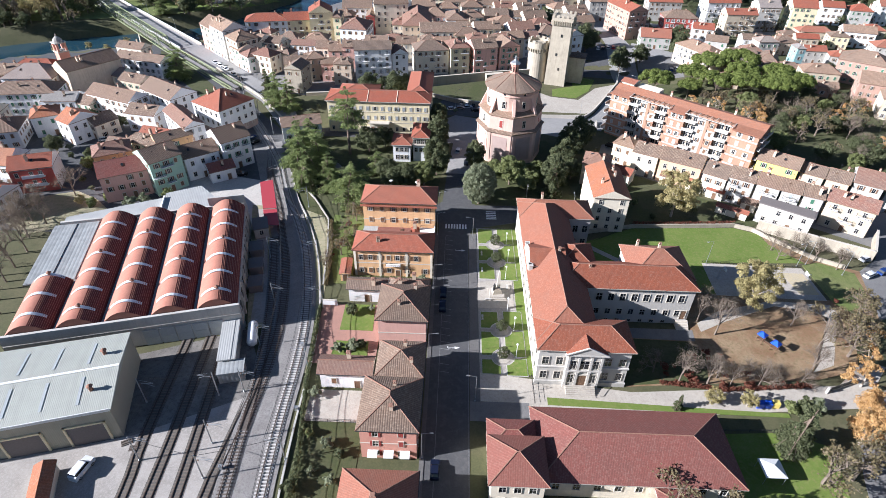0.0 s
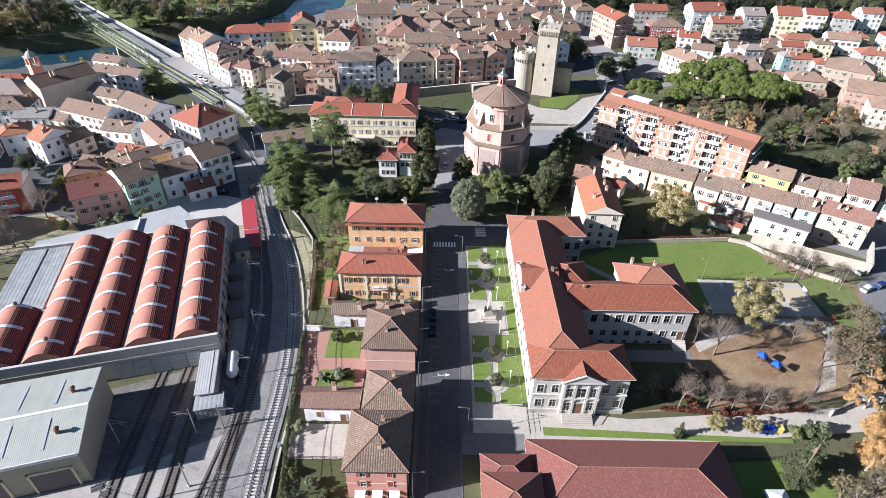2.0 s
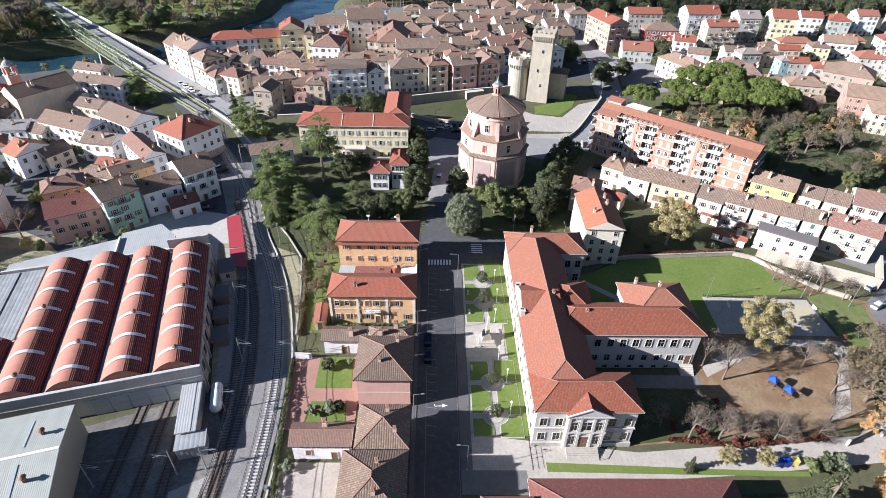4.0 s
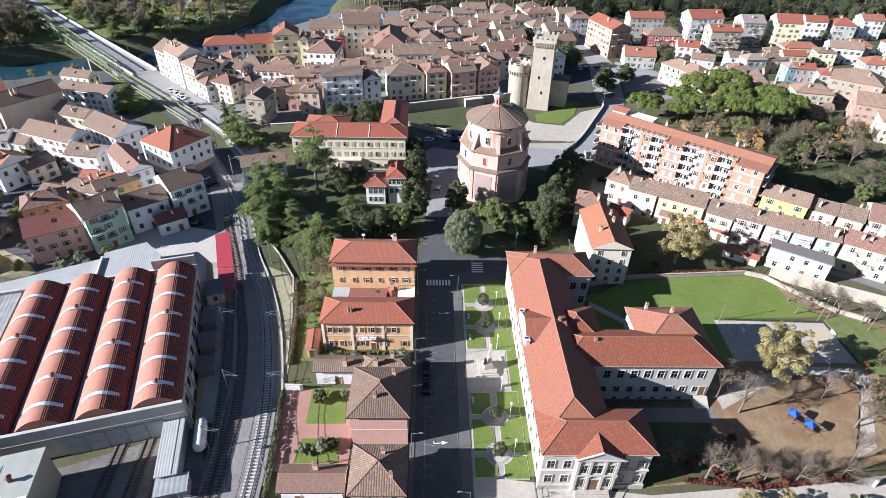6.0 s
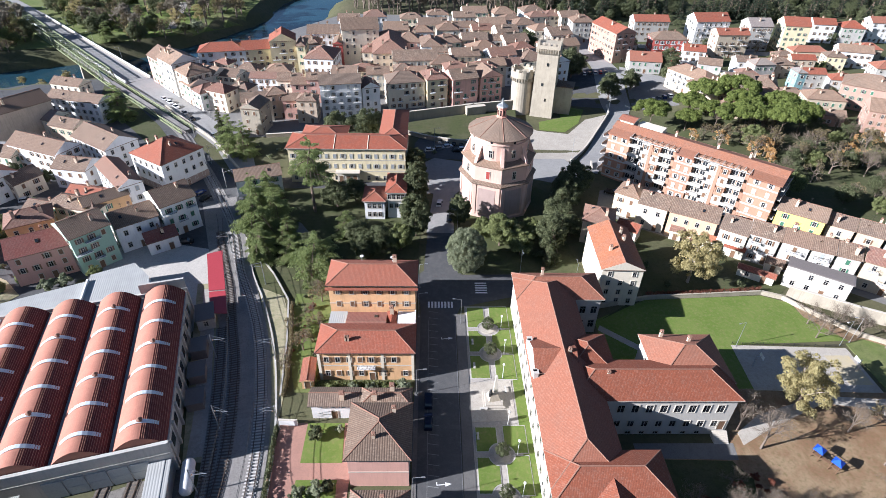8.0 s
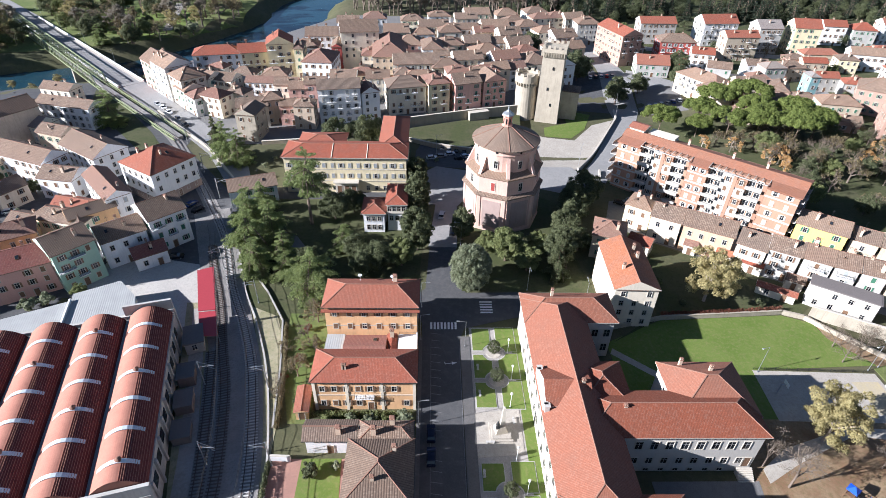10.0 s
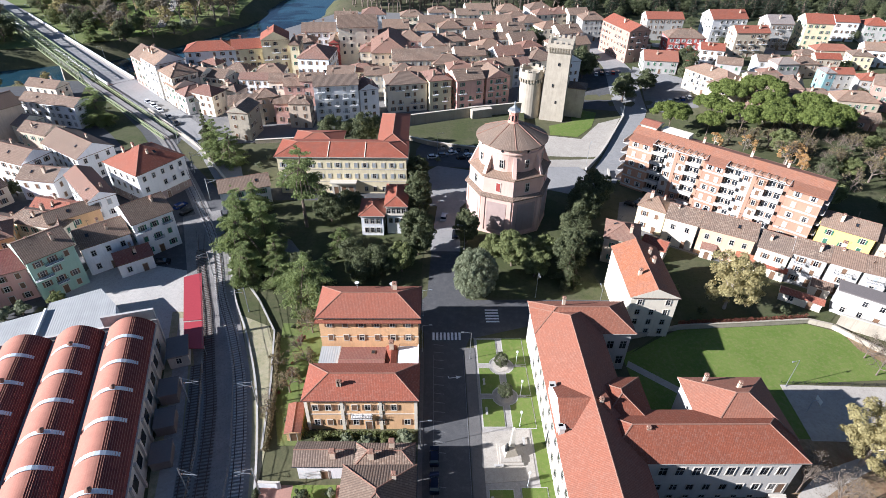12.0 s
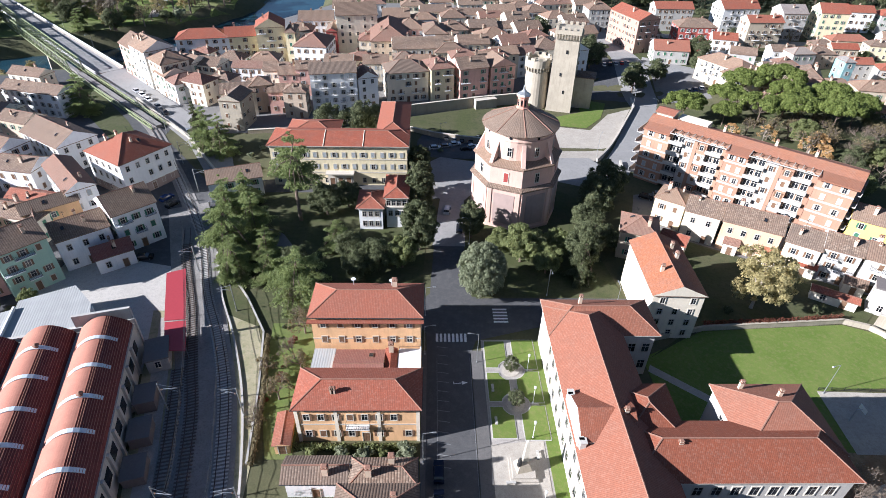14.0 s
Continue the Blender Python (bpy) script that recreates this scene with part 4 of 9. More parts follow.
v = villa(-24.1, -25.9, -2.3, -16.6, 9.0, ORANGEW, RED, "Faded orange villa with pilasters and brown shutters", spacing=2.3, sides=("front", "right", "left"))
for x in (-10.2, -3.6, 3.6, 10.2):
    part("pilaster", MB().box(x, -4.1, -0.3, 0.6, 0.2, 8.7), CREAMW, v)
part("balcony", BALCONIES[1], [], v, at=Matrix.Translation((0, -4.05, 4.4)))
v = villa(-24.4, -7.0, -2.3, 3.4, 12.0, ORANGEW, RED, "Tall orange villa with a red hipped roof", spacing=3.0, chimneys=1)
part("eave_roof", MB().box(0, -5.25, 11.0, 22.2, 1.0, 0.16), RED, v, "narrow tiled eave course", uv=True)
for x, y in ((-3.0, 3.4), (4.6, 3.0)):
    part("satellite_dish", MB().beam((x, y, 12.6), (x, y, 14.6), 0.04).lathe(x, y - 0.1, ((0.12, 14.3), (0.45, 14.5), (0.5, 14.62)), 12), WHITEP, v, "white satellite dish")
annexe = thing("annexe", pose(0, 0, 0), "Low terraced annexe with flat roofs and red tiles between villas", "building")
part("wall", MB().box(-13, -12, -0.5, 20.5, 9.2, 4.3), ORANGEW, annexe)
part("flat_roof", MB().box(-21.6, -12, 3.8, 4.2, 9.6, 0.25), PALESHEET, annexe, "pale ribbed sheet roof")
part("flat_roof", MB().box(-5.0, -12, 3.8, 4.4, 9.6, 0.25), WHITEW, annexe, "pale terrace slab")
mb, lines, rise = roof_mb(9.6, 9.2, 13, 0, ridge="x")
part("roof", mb, [DARKR, ORANGEW, WOODEAVE], annexe, uv=True, at=Matrix.Translation((-14.6, -12.0, 4.0)))
part("ridge_tiles", cap_mb(lines, 0.1), CAP, annexe, at=Matrix.Translation((-14.6, -12.0, 4.0)))
for x, y in ((-11.6, -14.2), (-12.4, -9.4), (-17.0, -14.6)):
    part("roof_window", ROOF_WINDOW, [], annexe, at=Matrix.Translation((x, y, 4.5)) @ Matrix.Rotation(0.22 if y < -12 else -0.22, 4, "X"))
part("chimney", CHIMNEYS[1], [], annexe, at=Matrix.Translation((-8.6, -8.4, 4.8)))
part("parapet", MB().box(-5.0, -16.6, 3.9, 4.4, 0.25, 0.9).box(-2.9, -12, 3.9, 0.25, 9.2, 0.9), WHITEW, annexe)
mb, lines, rise = roof_mb(2.4, 9.6, 18, 0)
part("roof", mb, [RED, ORANGEW, WOODEAVE], annexe, uv=True, at=Matrix.Translation((-8.6, -12, 4.2)))
part("railing", MB().beam((-23, -16.6, 4.9), (-19.6, -16.6, 4.9), 0.04).beam((-7, -7.4, 4.9), (-2.8, -7.4, 4.9), 0.04).beam((-7, -7.4, 4.0), (-7, -7.4, 4.9), 0.04).beam((-2.8, -7.4, 4.0), (-2.8, -7.4, 4.9), 0.04), IRON, annexe)

# ---- cream gabled house, palace, small villa ----
house(49.6, 9.3, 19.5, 11.2, 12, 88, wall=CREAMW, roof=ORANGE, gable=1, pitch=24, chimneys=4, label="Tall cream gabled house with a bright orange tile roof", shutters="none", over=0.4, sides=("left",))
palace = thing("palace", pose(0, 0, 0), "Pale yellow three-storey palace with a red tile roof and stone portal", "palace")
b = wing(palace, -49, 64, -7.5, 77, 13.2, RED, YELLOWW, 18)
for z, kind in ((9.4, "grey"), (5.6, "grey"), (1.0, "none")):
    for i in range(14):
        x = -46.6 + 2.83 * i
        if z < 2 and 6 <= i <= 8:
            continue
        part("window", WINDOWS[kind][(i * 7 + int(z)) % 3 > 0], [], palace, at=Matrix.Translation((x, 64.7, z)))
row_of(palace, WINDOWS["grey"][1], *b, "right", 3, 9.4, 10), row_of(palace, WINDOWS["grey"][1], *b, "right", 3, 5.6, 10), row_of(palace, WINDOWS["grey"][1], *b, "left", 3, 9.4, 10)
part("portal", MB().box(-28.2, 64.2, 0, 7.5, 1.2, 4.6).box(-28.2, 63.6, 4.6, 8.4, 2.4, 0.35), STONE_TRIM, palace)
for dx in (-2.4, 0, 2.4):
    part("door", DOOR_ME, [], palace, at=Matrix.Translation((-28.2 + dx, 63.6, 0.1)) @ Matrix.Diagonal((1.2, 1, 1.3, 1)))
part("string_course", MB().box(-28.2, 70.5, 4.3, 40.3, 11.8, 0.25).box(-28.2, 70.5, 8.6, 40.3, 11.8, 0.25), STONE_TRIM, palace)
b = wing(palace, -18, 72, -7.8, 99, 13.2, RED, YELLOWW, 22, ridge="y")
row_of(palace, WINDOWS["grey"][1], *b, "right", 7, 9.4, 22), row_of(palace, WINDOWS["grey"][1], *b, "right", 7, 5.6, 22)
wing(palace, -47, 76, -30, 90, 10.5, RED, YELLOWW, 18)
for x in (-21, -32.5):
    part("roof_seam", MB().beam((x, 64.0, 13.27), (x, 70.5, 15.4), 0.14), CREAMW, palace, "pale mortar strip")
small = thing("villa", pose(0, 0, 0), "Small pale villa with a loggia tower and red roofs", "villa", "villas along the street")
b = wing(small, -13.6, 41, -6.8, 54, 9.6, RED, WHITEW, 24, ridge="y")
for i in range(4):
    part("loggia_window", WINDOWS["none"][0], [], small, at=Matrix.Translation((-12.3 + 1.4 * i, 41.7, 7.0)))
for i in range(3):
    part("window", WINDOWS["none"][0], [], small, at=Matrix.Translation((-11.8 + 1.7 * i, 41.7, 3.8)))
part("loggia_band", MB().box(-10.2, 41.55, 6.4, 5.8, 0.5, 0.4), STONE_TRIM, small)
b = wing(small, -20.8, 40.0, -13.2, 50, 7.0, RED, WHITEW, 22)
row_of(small, WINDOWS["none"][0], *b, "front", 3, 4.2, 5), row_of(small, WINDOWS["none"][0], *b, "front", 3, 1.2, 5), row_of(small, WINDOWS["none"][0], *b, "left", 3, 4.2, 7)

# ---- round church ----
church = thing("church", pose(22.3, 52.0, 0), "Pink octagonal church with a tiled dome roof and brick lantern", "church")


TURN = -math.pi / 2
part("lower_wall", MB().lathe(0, 0, ((12.2, -0.5), (12.2, 0.9), (11.9, 1.0), (11.9, 12.0)), 8, turn=TURN), CHURCHW, church)
part("cornice", MB().lathe(0, 0, ((11.9, 11.6), (12.6, 12.0), (12.6, 12.4), (11.0, 13.2)), 8, m=0, turn=TURN), OLD, church, "band of old roof tiles", uv=True)
part("upper_wall", MB().lathe(0, 0, ((11.4, 12.5), (11.4, 18.2)), 8, turn=TURN), CHURCHW, church)
part("skirt_roof", MB().lathe(0, 0, ((12.0, 18.1), (12.0, 18.4), (8.6, 20.2)), 8, turn=TURN), TAN, church, "sloping skirt of old tiles", uv=True)
part("drum", MB().lathe(0, 0, ((9.1, 18.0), (9.1, 24.6), (9.35, 24.7), (9.35, 25.0), (9.1, 25.1), (9.1, 26.4), (9.6, 26.8)), 32), CHURCHW, church)
mb = MB().lathe(0, 0, ((10.1, 26.4), (10.1, 26.6), (1.6, 30.4)), 32)
part("dome_roof", mb, TAN, church, "conical roof of old tiles", uv=True)
for k in range(8):
    t = TURN + k * math.pi / 4
    part("roof_rib", MB().beam((10.0 * math.cos(t), 10.0 * math.sin(t), 26.65), (1.6 * math.cos(t), 1.6 * math.sin(t), 30.4), 0.14, sides=5), CAP, church)
    c, s = math.cos(t), math.sin(t)
    mb = MB().solid([(8.9 * c - 0.5 * s, 8.9 * s + 0.5 * c, 18.2), (11.6 * c - 0.5 * s, 11.6 * s + 0.5 * c, 18.2), (9.0 * c - 0.5 * s, 9.0 * s + 0.5 * c, 24.2), (8.9 * c + 0.5 * s, 8.9 * s - 0.5 * c, 18.2), (11.6 * c + 0.5 * s, 11.6 * s - 0.5 * c, 18.2), (9.0 * c + 0.5 * s, 9.0 * s - 0.5 * c, 24.2)], ((0, 1, 2), (5, 4, 3), (1, 4, 5, 2), (0, 3, 4, 1), (0, 2, 5, 3)))
    part("buttress", mb, CHURCHW, church)
    m = t + math.pi / 8
    at = Matrix.Translation((11.4 * math.cos(math.pi / 8) * math.cos(m), 11.4 * math.cos(math.pi / 8) * math.sin(m), 14.0)) @ Matrix.Rotation(m + math.pi / 2, 4, "Z")
    part("window", WINDOWS["red"][1] if k % 2 else WINDOWS["none"][0], [], church, at=at @ Matrix.Diagonal((1.2, 1, 1.7, 1)))
    at = Matrix.Translation((9.12 * math.cos(m), 9.12 * math.sin(m), 20.7)) @ Matrix.Rotation(m + math.pi / 2, 4, "Z")
    part("window", WINDOWS["none"][0], [], church, at=at @ Matrix.Diagonal((1.1, 1, 1.5, 1)))
    at = Matrix.Translation((9.12 * math.cos(m), 9.12 * math.sin(m), 25.6)) @ Matrix.Rotation(m + math.pi / 2, 4, "Z")
    part("round_window", MB().solid([(0.4 * math.cos(a), -0.05, 0.4 * math.sin(a)) for a in [j * math.pi / 4 for j in range(8)]], (tuple(range(8)),)), GLASS, church, at=at)
    w = 11.9 * math.sin(math.pi / 8) * 2
    at = Matrix.Translation((11.9 * math.cos(math.pi / 8) * math.cos(m), 11.9 * math.cos(math.pi / 8) * math.sin(m), 0)) @ Matrix.Rotation(m + math.pi / 2, 4, "Z")
    part("recessed_panel", MB().box(0, -0.04, 1.6, w * 0.62, 0.12, 9.0), MAUVEW, church, "flat rendered panel", at=at)
    part("pilaster", MB().box(-w / 2 + 0.7, -0.08, 0.9, 0.9, 0.24, 10.8), CHURCHW, church, at=at)
    part("pilaster", MB().box(w / 2 - 0.7, -0.08, 0.9, 0.9, 0.24, 10.8), CHURCHW, church, at=at)
part("lantern", MB().lathe(0, 0, ((1.7, 29.6), (1.7, 30.6), (1.35, 30.8), (1.35, 33.2), (1.75, 33.4), (1.75, 33.7)), 8, turn=TURN), BRICKW, church, "brick lantern")
for k in range(8):
    m = TURN + math.pi / 8 + k * math.pi / 4
    part("lantern_window", MB().box(0, -0.03, 31.1, 0.4, 0.08, 1.6), GLASS, church, at=Matrix.Translation((1.26 * math.cos(m), 1.26 * math.sin(m), 0)) @ Matrix.Rotation(m + math.pi / 2, 4, "Z"))
part("lantern_cap", MB().lathe(0, 0, ((1.85, 33.7), (1.6, 34.1), (0.8, 34.6), (0.3, 35.2), (0.22, 35.9), (0.05, 36.4)), 8, turn=TURN), STEEL, church, "grey metal cap")

# ---- castle ----
castle = thing("castle", pose(53.0, 141.5, -5.2, 0, 0, -17), "Tall pale stone keep with battlements and a round bastion", "castle")
part("keep", MB().box(0, 0, -1, 10.2, 10.2, 32.5, taper=0.9), STONEW, castle)
part("parapet", MB().box(0, 0, 31.2, 10.2, 10.2, 1.6), STONEW, castle)
for s in range(4):
    for i in range(9):
        a = (i - 4) * 1.1
        x, y = ((a, -5.2), (5.2, a), (a, 5.2), (-5.2, a))[s]
        part("corbel", MB().box(x, y, 29.4, 0.45, 0.45, 1.9), STONEW, castle)
for s in range(4):
    for i in range(5):
        a = (i - 2) * 2.25
        x, y = ((a, -4.7), (4.7, a), (a, 4.7), (-4.7, a))[s]
        if s in (1, 3) and abs(i - 2) == 2:
            continue
        part("merlon", MB().box(x, y, 32.7, 1.2 if s % 2 == 0 else 0.8, 0.8 if s % 2 == 0 else 1.2, 1.3), STONEW, castle)
for z, x in ((24, 0.4), (15, -1), (8, 1)):
    part("slit_window", MB().box(x, -5.0 + 0.01 * z, z, 0.6, 0.5, 1.3), GLASS, castle)
part("bastion", MB().lathe(-10.8, -0.5, ((5.4, -1), (4.7, 14), (4.7, 16.4), (5.3, 17.2), (5.3, 20.0), (4.6, 20.0), (4.6, 19.0)), 28), STONEW, castle)
for k in range(26):
    t = k * 2 * math.pi / 26
    part("corbel", MB().box(-10.8 + 5.15 * math.cos(t), -0.5 + 5.15 * math.sin(t), 15.6, 0.45, 0.45, 1.7, rot=t), STONEW, castle)
for k in range(10):
    t = k * 2 * math.pi / 10
    part("merlon", MB().box(-10.8 + 4.95 * math.cos(t), -0.5 + 4.95 * math.sin(t), 20.0, 0.7, 1.7, 1.1, rot=t), STONEW, castle)
part("curtain_wall", MB().box(-3, 6, -1, 16, 3, 17).box(8.5, 6, -1, 8, 8, 14), STONEW, castle)
mb, lines, rise = roof_mb(9, 9, 20, 1)
part("roof", mb, [OLD, STONEW, WOODEAVE], castle, uv=True, at=Matrix.Translation((8.5, 6, 13.2)))

# ---- engine works with vaulted roofs ----
works = thing("engine_works", pose(-47.5, -46.9, 0, 0, 0, 15.5), "Large railway works with red barrel vault roofs and skylight strips", "factory")
VAULT = Nodes("red_vault_sheet", 0.75)
_p = VAULT.pos()
_c = VAULT.mix(VAULT.ramp(VAULT.noise(_p, 0.5, 5, 0.7), (0.35, (0, 0, 0)), (0.7, (1, 1, 1))), (0.4, 0.185, 0.125), (0.33, 0.145, 0.1))
VAULTM = VAULT.done(VAULT.mix(0.25, _c, VAULT.ramp(VAULT.noise(_p, 5.0, 4), (0.3, (0.17, 0.06, 0.045)), (0.7, (0.4, 0.17, 0.12)))))
# darker east-side sheet; shade away from the sun is put into its colour
SHADEDV = Nodes("shaded_vault_sheet", 0.8)
_p = SHADEDV.pos()
SHADEDVM = SHADEDV.done(SHADEDV.mix(SHADEDV.ramp(SHADEDV.noise(_p, 1.2, 5), (0.35, (0, 0, 0)), (0.7, (1, 1, 1))), (0.13, 0.035, 0.03), (0.2, 0.055, 0.045)))
SKYL = plain("skylight_sheet", (0.62, 0.66, 0.68), 0.4)
NB, BW, BL, BH = 5, 9.9, 45.5, 7.0
RISE = 2.8
part("wall", MB().box(-NB * BW / 2, BL / 2, -0.5, NB * BW, BL, BH + 0.5), CONCRETE, works)
part("parapet", MB().box(-NB * BW / 2, -0.25, -0.3, NB * BW + 0.6, 0.7, BH + 1.6), GREYW, works)
part("parapet", MB().box(-NB * BW / 2, BL + 0.2, -0.3, NB * BW + 0.6, 0.7, BH + 1.3), GREYW, works)
SEG = 24
for bay in range(NB):
    x0 = -(bay + 1) * BW
    mb = MB()
    prof = []
    ln = 19.0 if bay == 4 else BL
    for i in range(SEG + 1):
        u = i / SEG
        prof.append((x0 + 0.25 + (BW - 0.5) * u, BH + RISE * math.sin(math.pi * u) ** 0.9 + (0.35 if 0 < i < SEG else 0)))
    # faces past the ridge take the colour with the shade in it
    for i, ((xa, za), (xb, zb)) in enumerate(zip(prof, prof[1:])):
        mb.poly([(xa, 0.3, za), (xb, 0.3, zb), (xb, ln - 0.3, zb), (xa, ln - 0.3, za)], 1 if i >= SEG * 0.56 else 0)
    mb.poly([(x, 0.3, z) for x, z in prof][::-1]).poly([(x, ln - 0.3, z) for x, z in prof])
    vault = part("vault", mb, [VAULTM, SHADEDVM], works, smooth=True)
    ribs = MB()
    for k in range(12):
        i = 0.59 + 0.38 * k / 11
        xx = x0 + 0.25 + (BW - 0.5) * i
        zz = BH + RISE * math.sin(math.pi * i) ** 0.9 + 0.36
        ribs.box(xx, ln / 2, zz, 0.06, ln - 0.7, 0.08)
    part("sheet_ribs", ribs, VAULTM, vault, "thin reddish standing ribs")
    for k in range(6 if bay < 4 else 3):
        yy = 3.8 + 7.0 * k
        st = MB()
        arc = [(x0 + 0.9 + (BW - 1.8) * i / 10, BH + RISE * math.sin(math.pi * (0.04 + 0.92 * i / 10)) ** 0.9 + 0.42) for i in range(11)]
        ring = [[(xa, yy, za), (xa, yy + 0.85, za), (xa, yy + 0.85, za + 0.14), (xa, yy, za + 0.14)] for xa, za in arc]
        st.solid([p for r in ring for p in r], [(4 * i + j, 4 * i + 4 + j, 4 * i + 4 + (j + 1) % 4, 4 * i + (j + 1) % 4) for i in range(10) for j in range(4)] + [(0, 1, 2, 3), (43, 42, 41, 40)])
        part("skylight_strip", st, SKYL, vault, "pale curved skylight strip")
        if (k + bay) % 3 == 0:
            part("roof_vent", MB().lathe(x0 + BW * 0.55, yy + 0.4, ((0.35, BH + 2.6), (0.35, BH + 3.7), (0.6, BH + 3.75), (0.1, BH + 4.2)), 10), CAP, vault, "round roof vent")
part("sheet_roof", MB().box(-4.5 * BW - 1.0, (19.0 + BL) / 2, BH - 0.1, BW + 1.6, BL - 19.4, 0.35).beam((-4.6 * BW, 19.5, BH + 0.35), (-4.6 * BW, BL - 0.5, BH + 0.35), 0.12), OLDSHEET, works, "weathered grey sheet roof")
for i in range(9):
    part("side_window", MB().box(0.05, 3 + 4.7 * i, 3.2, 0.12, 2.6, 2.4), GLASS, works)
    part("pier", MB().box(0.2, 0.8 + 4.7 * i, -0.3, 0.5, 0.7, BH), CONCRETE, works)
for i in range(5):
    g = part("gate_leaf", MB().box(-20.0 + 3.6 * i, -0.75, 0, 3.3, 0.2, 4.6).box(-20.0 + 3.6 * i, -0.87, 2.2, 3.1, 0.06, 0.15), SHUT_GREY, works, "grey sliding gate leaf")
part("band", MB().box(-NB * BW / 2, -0.7, 5.2, NB * BW, 0.2, 0.5), CONCRETE, works)
# pale annexe along the far side
ANNEXE = [(-50.5, 46.0), (-9.0, 46.0), (-10.0, 55.6), (-14.4, 63.0), (-24.6, 60.4), (-24.6, 57.8), (-50.5, 52.2)]
part("annexe_wall", MB().prism(ANNEXE, -0.4, 5.2), WHITEW, works)
part("annexe_roof", MB().prism([(x * 1.004 - 0.1, y + (0.25 if y > 50 else 0.4)) for x, y in ANNEXE], 5.2, 5.5), PALESHEET, works, "pale sheet roof")
part("annexe_parapet", MB().box(-36.5, 46.5, 5.5, 27, 0.5, 0.9).box(-24.8, 52.5, 5.5, 0.4, 11.0, 0.7), WHITEW, works)
part("end_gable", MB().box(-5.0, BL + 0.4, -0.3, 10.2, 0.6, BH + 4.0), GREYW, works, "tall rendered end wall")
for k in range(3):
    part("side_hut", MB().box(2.6, 30 - 7.5 * k, -0.2, 3.4, 4.4, 3.0 - 0.3 * k).box(2.6, 30 - 7.5 * k, 2.8 - 0.3 * k, 3.8, 4.8, 0.2), FLATR, works, "dark flat-roofed trackside hut")

shed = thing("train_shed", pose(-67.7, -57.9, 0, 0, 0, 16.5), "Large train shed with pale ribbed metal cladding and roof lights", "shed")
PALEMETM = ribbed("pale_ribbed_metal", (0.37, 0.375, 0.325), 0.33, 0.7, 0.12)
SHEDWALL = ribbed("beige_cladding", (0.36, 0.34, 0.265), 0.35, 0.85, 0.15)
SL, SWD = 40.0, 20.6
part("wall", MB().box(-SL / 2, -SWD / 2, -0.3, SL, SWD, 8.9), SHEDWALL, shed)
part("roof", MB().solid([(-SL - 0.3, 0.3, 8.6), (0.3, 0.3, 8.6), (0.3, -SWD - 0.3, 8.6), (-SL - 0.3, -SWD - 0.3, 8.6), (-SL - 0.3, -SWD / 2, 9.7), (0.3, -SWD / 2, 9.7)], ((4, 5, 1, 0), (3, 2, 5, 4), (1, 5, 2), (3, 4, 0), (0, 1, 2, 3))), PALEMETM, shed)
part("ridge_cap", MB().box(-SL / 2, -SWD / 2, 9.68, SL + 0.4, 0.6, 0.1), WHITEP, shed)
for k in range(6):
    for s in (-1, 1):
        yy = -SWD / 2 + s * 5.0
        zz = 9.7 - 5.0 / (SWD / 2) * 1.1 + 0.05
        t = -s * math.atan2(1.1, SWD / 2)
        part("roof_light", MB().box(0, 0, 0, 0.55, 6.5, 0.06), SHUT_GREY, shed, "grey translucent roof light", at=Matrix.Translation((-6.0 - 6.4 * k, yy, zz)) @ Matrix.Rotation(t, 4, "X"))
for x, y in ((-3.4, -6.0), (-4.0, -15.5), (-36, -4)):
    part("roof_vent", MB().lathe(x, y, ((0.4, 8.8), (0.4, 10.3), (0.65, 10.35), (0.1, 10.8)), 10), CAP, shed)
# solid dark panels stand in for the shade inside the open gates
for x in (-5.5, -16.5, -27.5):
    part("gate", MB().box(x, -SWD - 0.05, 0, 6.5, 0.25, 5.2), FLATR, shed, "dark panel standing in for a gateway's unlit inside")
    part("gate_frame", MB().box(x - 3.5, -SWD - 0.1, 0, 0.4, 0.4, 5.6).box(x + 3.5, -SWD - 0.1, 0, 0.4, 0.4, 5.6).box(x, -SWD - 0.1, 5.2, 7.4, 0.4, 0.4), YELLOWW, shed)
part("fascia", MB().box(-SL / 2, -SWD - 0.2, 8.2, SL, 0.15, 0.7), WHITEP, shed)

cabin = thing("yard_cabin", pose(-48.0, -54.0, 0, 0, 0, 13), "Long narrow cabin with a pale flat roof", "cabin")
part("wall", MB().box(0, 0, -0.2, 3.6, 12.5, 3.9), CONCRETE, cabin)
part("roof", MB().box(0, 0, 3.7, 4.0, 13.2, 0.25).box(0.9, 0, 3.95, 0.12, 13.0, 0.08), PALESHEET, cabin)
part("porch", MB().box(1.0, -8.0, 0, 5.4, 3.6, 3.0).box(1.0, -8.0, 3.0, 5.8, 4.0, 0.2), OLDSHEET, cabin, "grey sheeted porch")
tank = thing("gas_tank", pose(-44.2, -50.0, 0, 0, 0, 14), "White cylindrical tank on two saddles", "tank")
mb = MB()
mb.lathe(0, 0, ((0.3, -3.7), (0.95, -3.4), (1.2, -2.9), (1.2, 2.9), (0.95, 3.4), (0.3, 3.7)), 18)
part("vessel", mb, WHITEP, tank, smooth=True, at=Matrix.Translation((0, 0, 1.7)) @ Matrix.Rotation(math.pi / 2, 4, "X"))
for y in (-2, 2):
    part("saddle", MB().box(0, y, 0, 1.8, 0.4, 1.2), CONCRETE, tank)
canopy = thing("platform_canopy", pose(0, 0, 0), "Long red sheet-metal canopy roof on steel posts", "canopy")
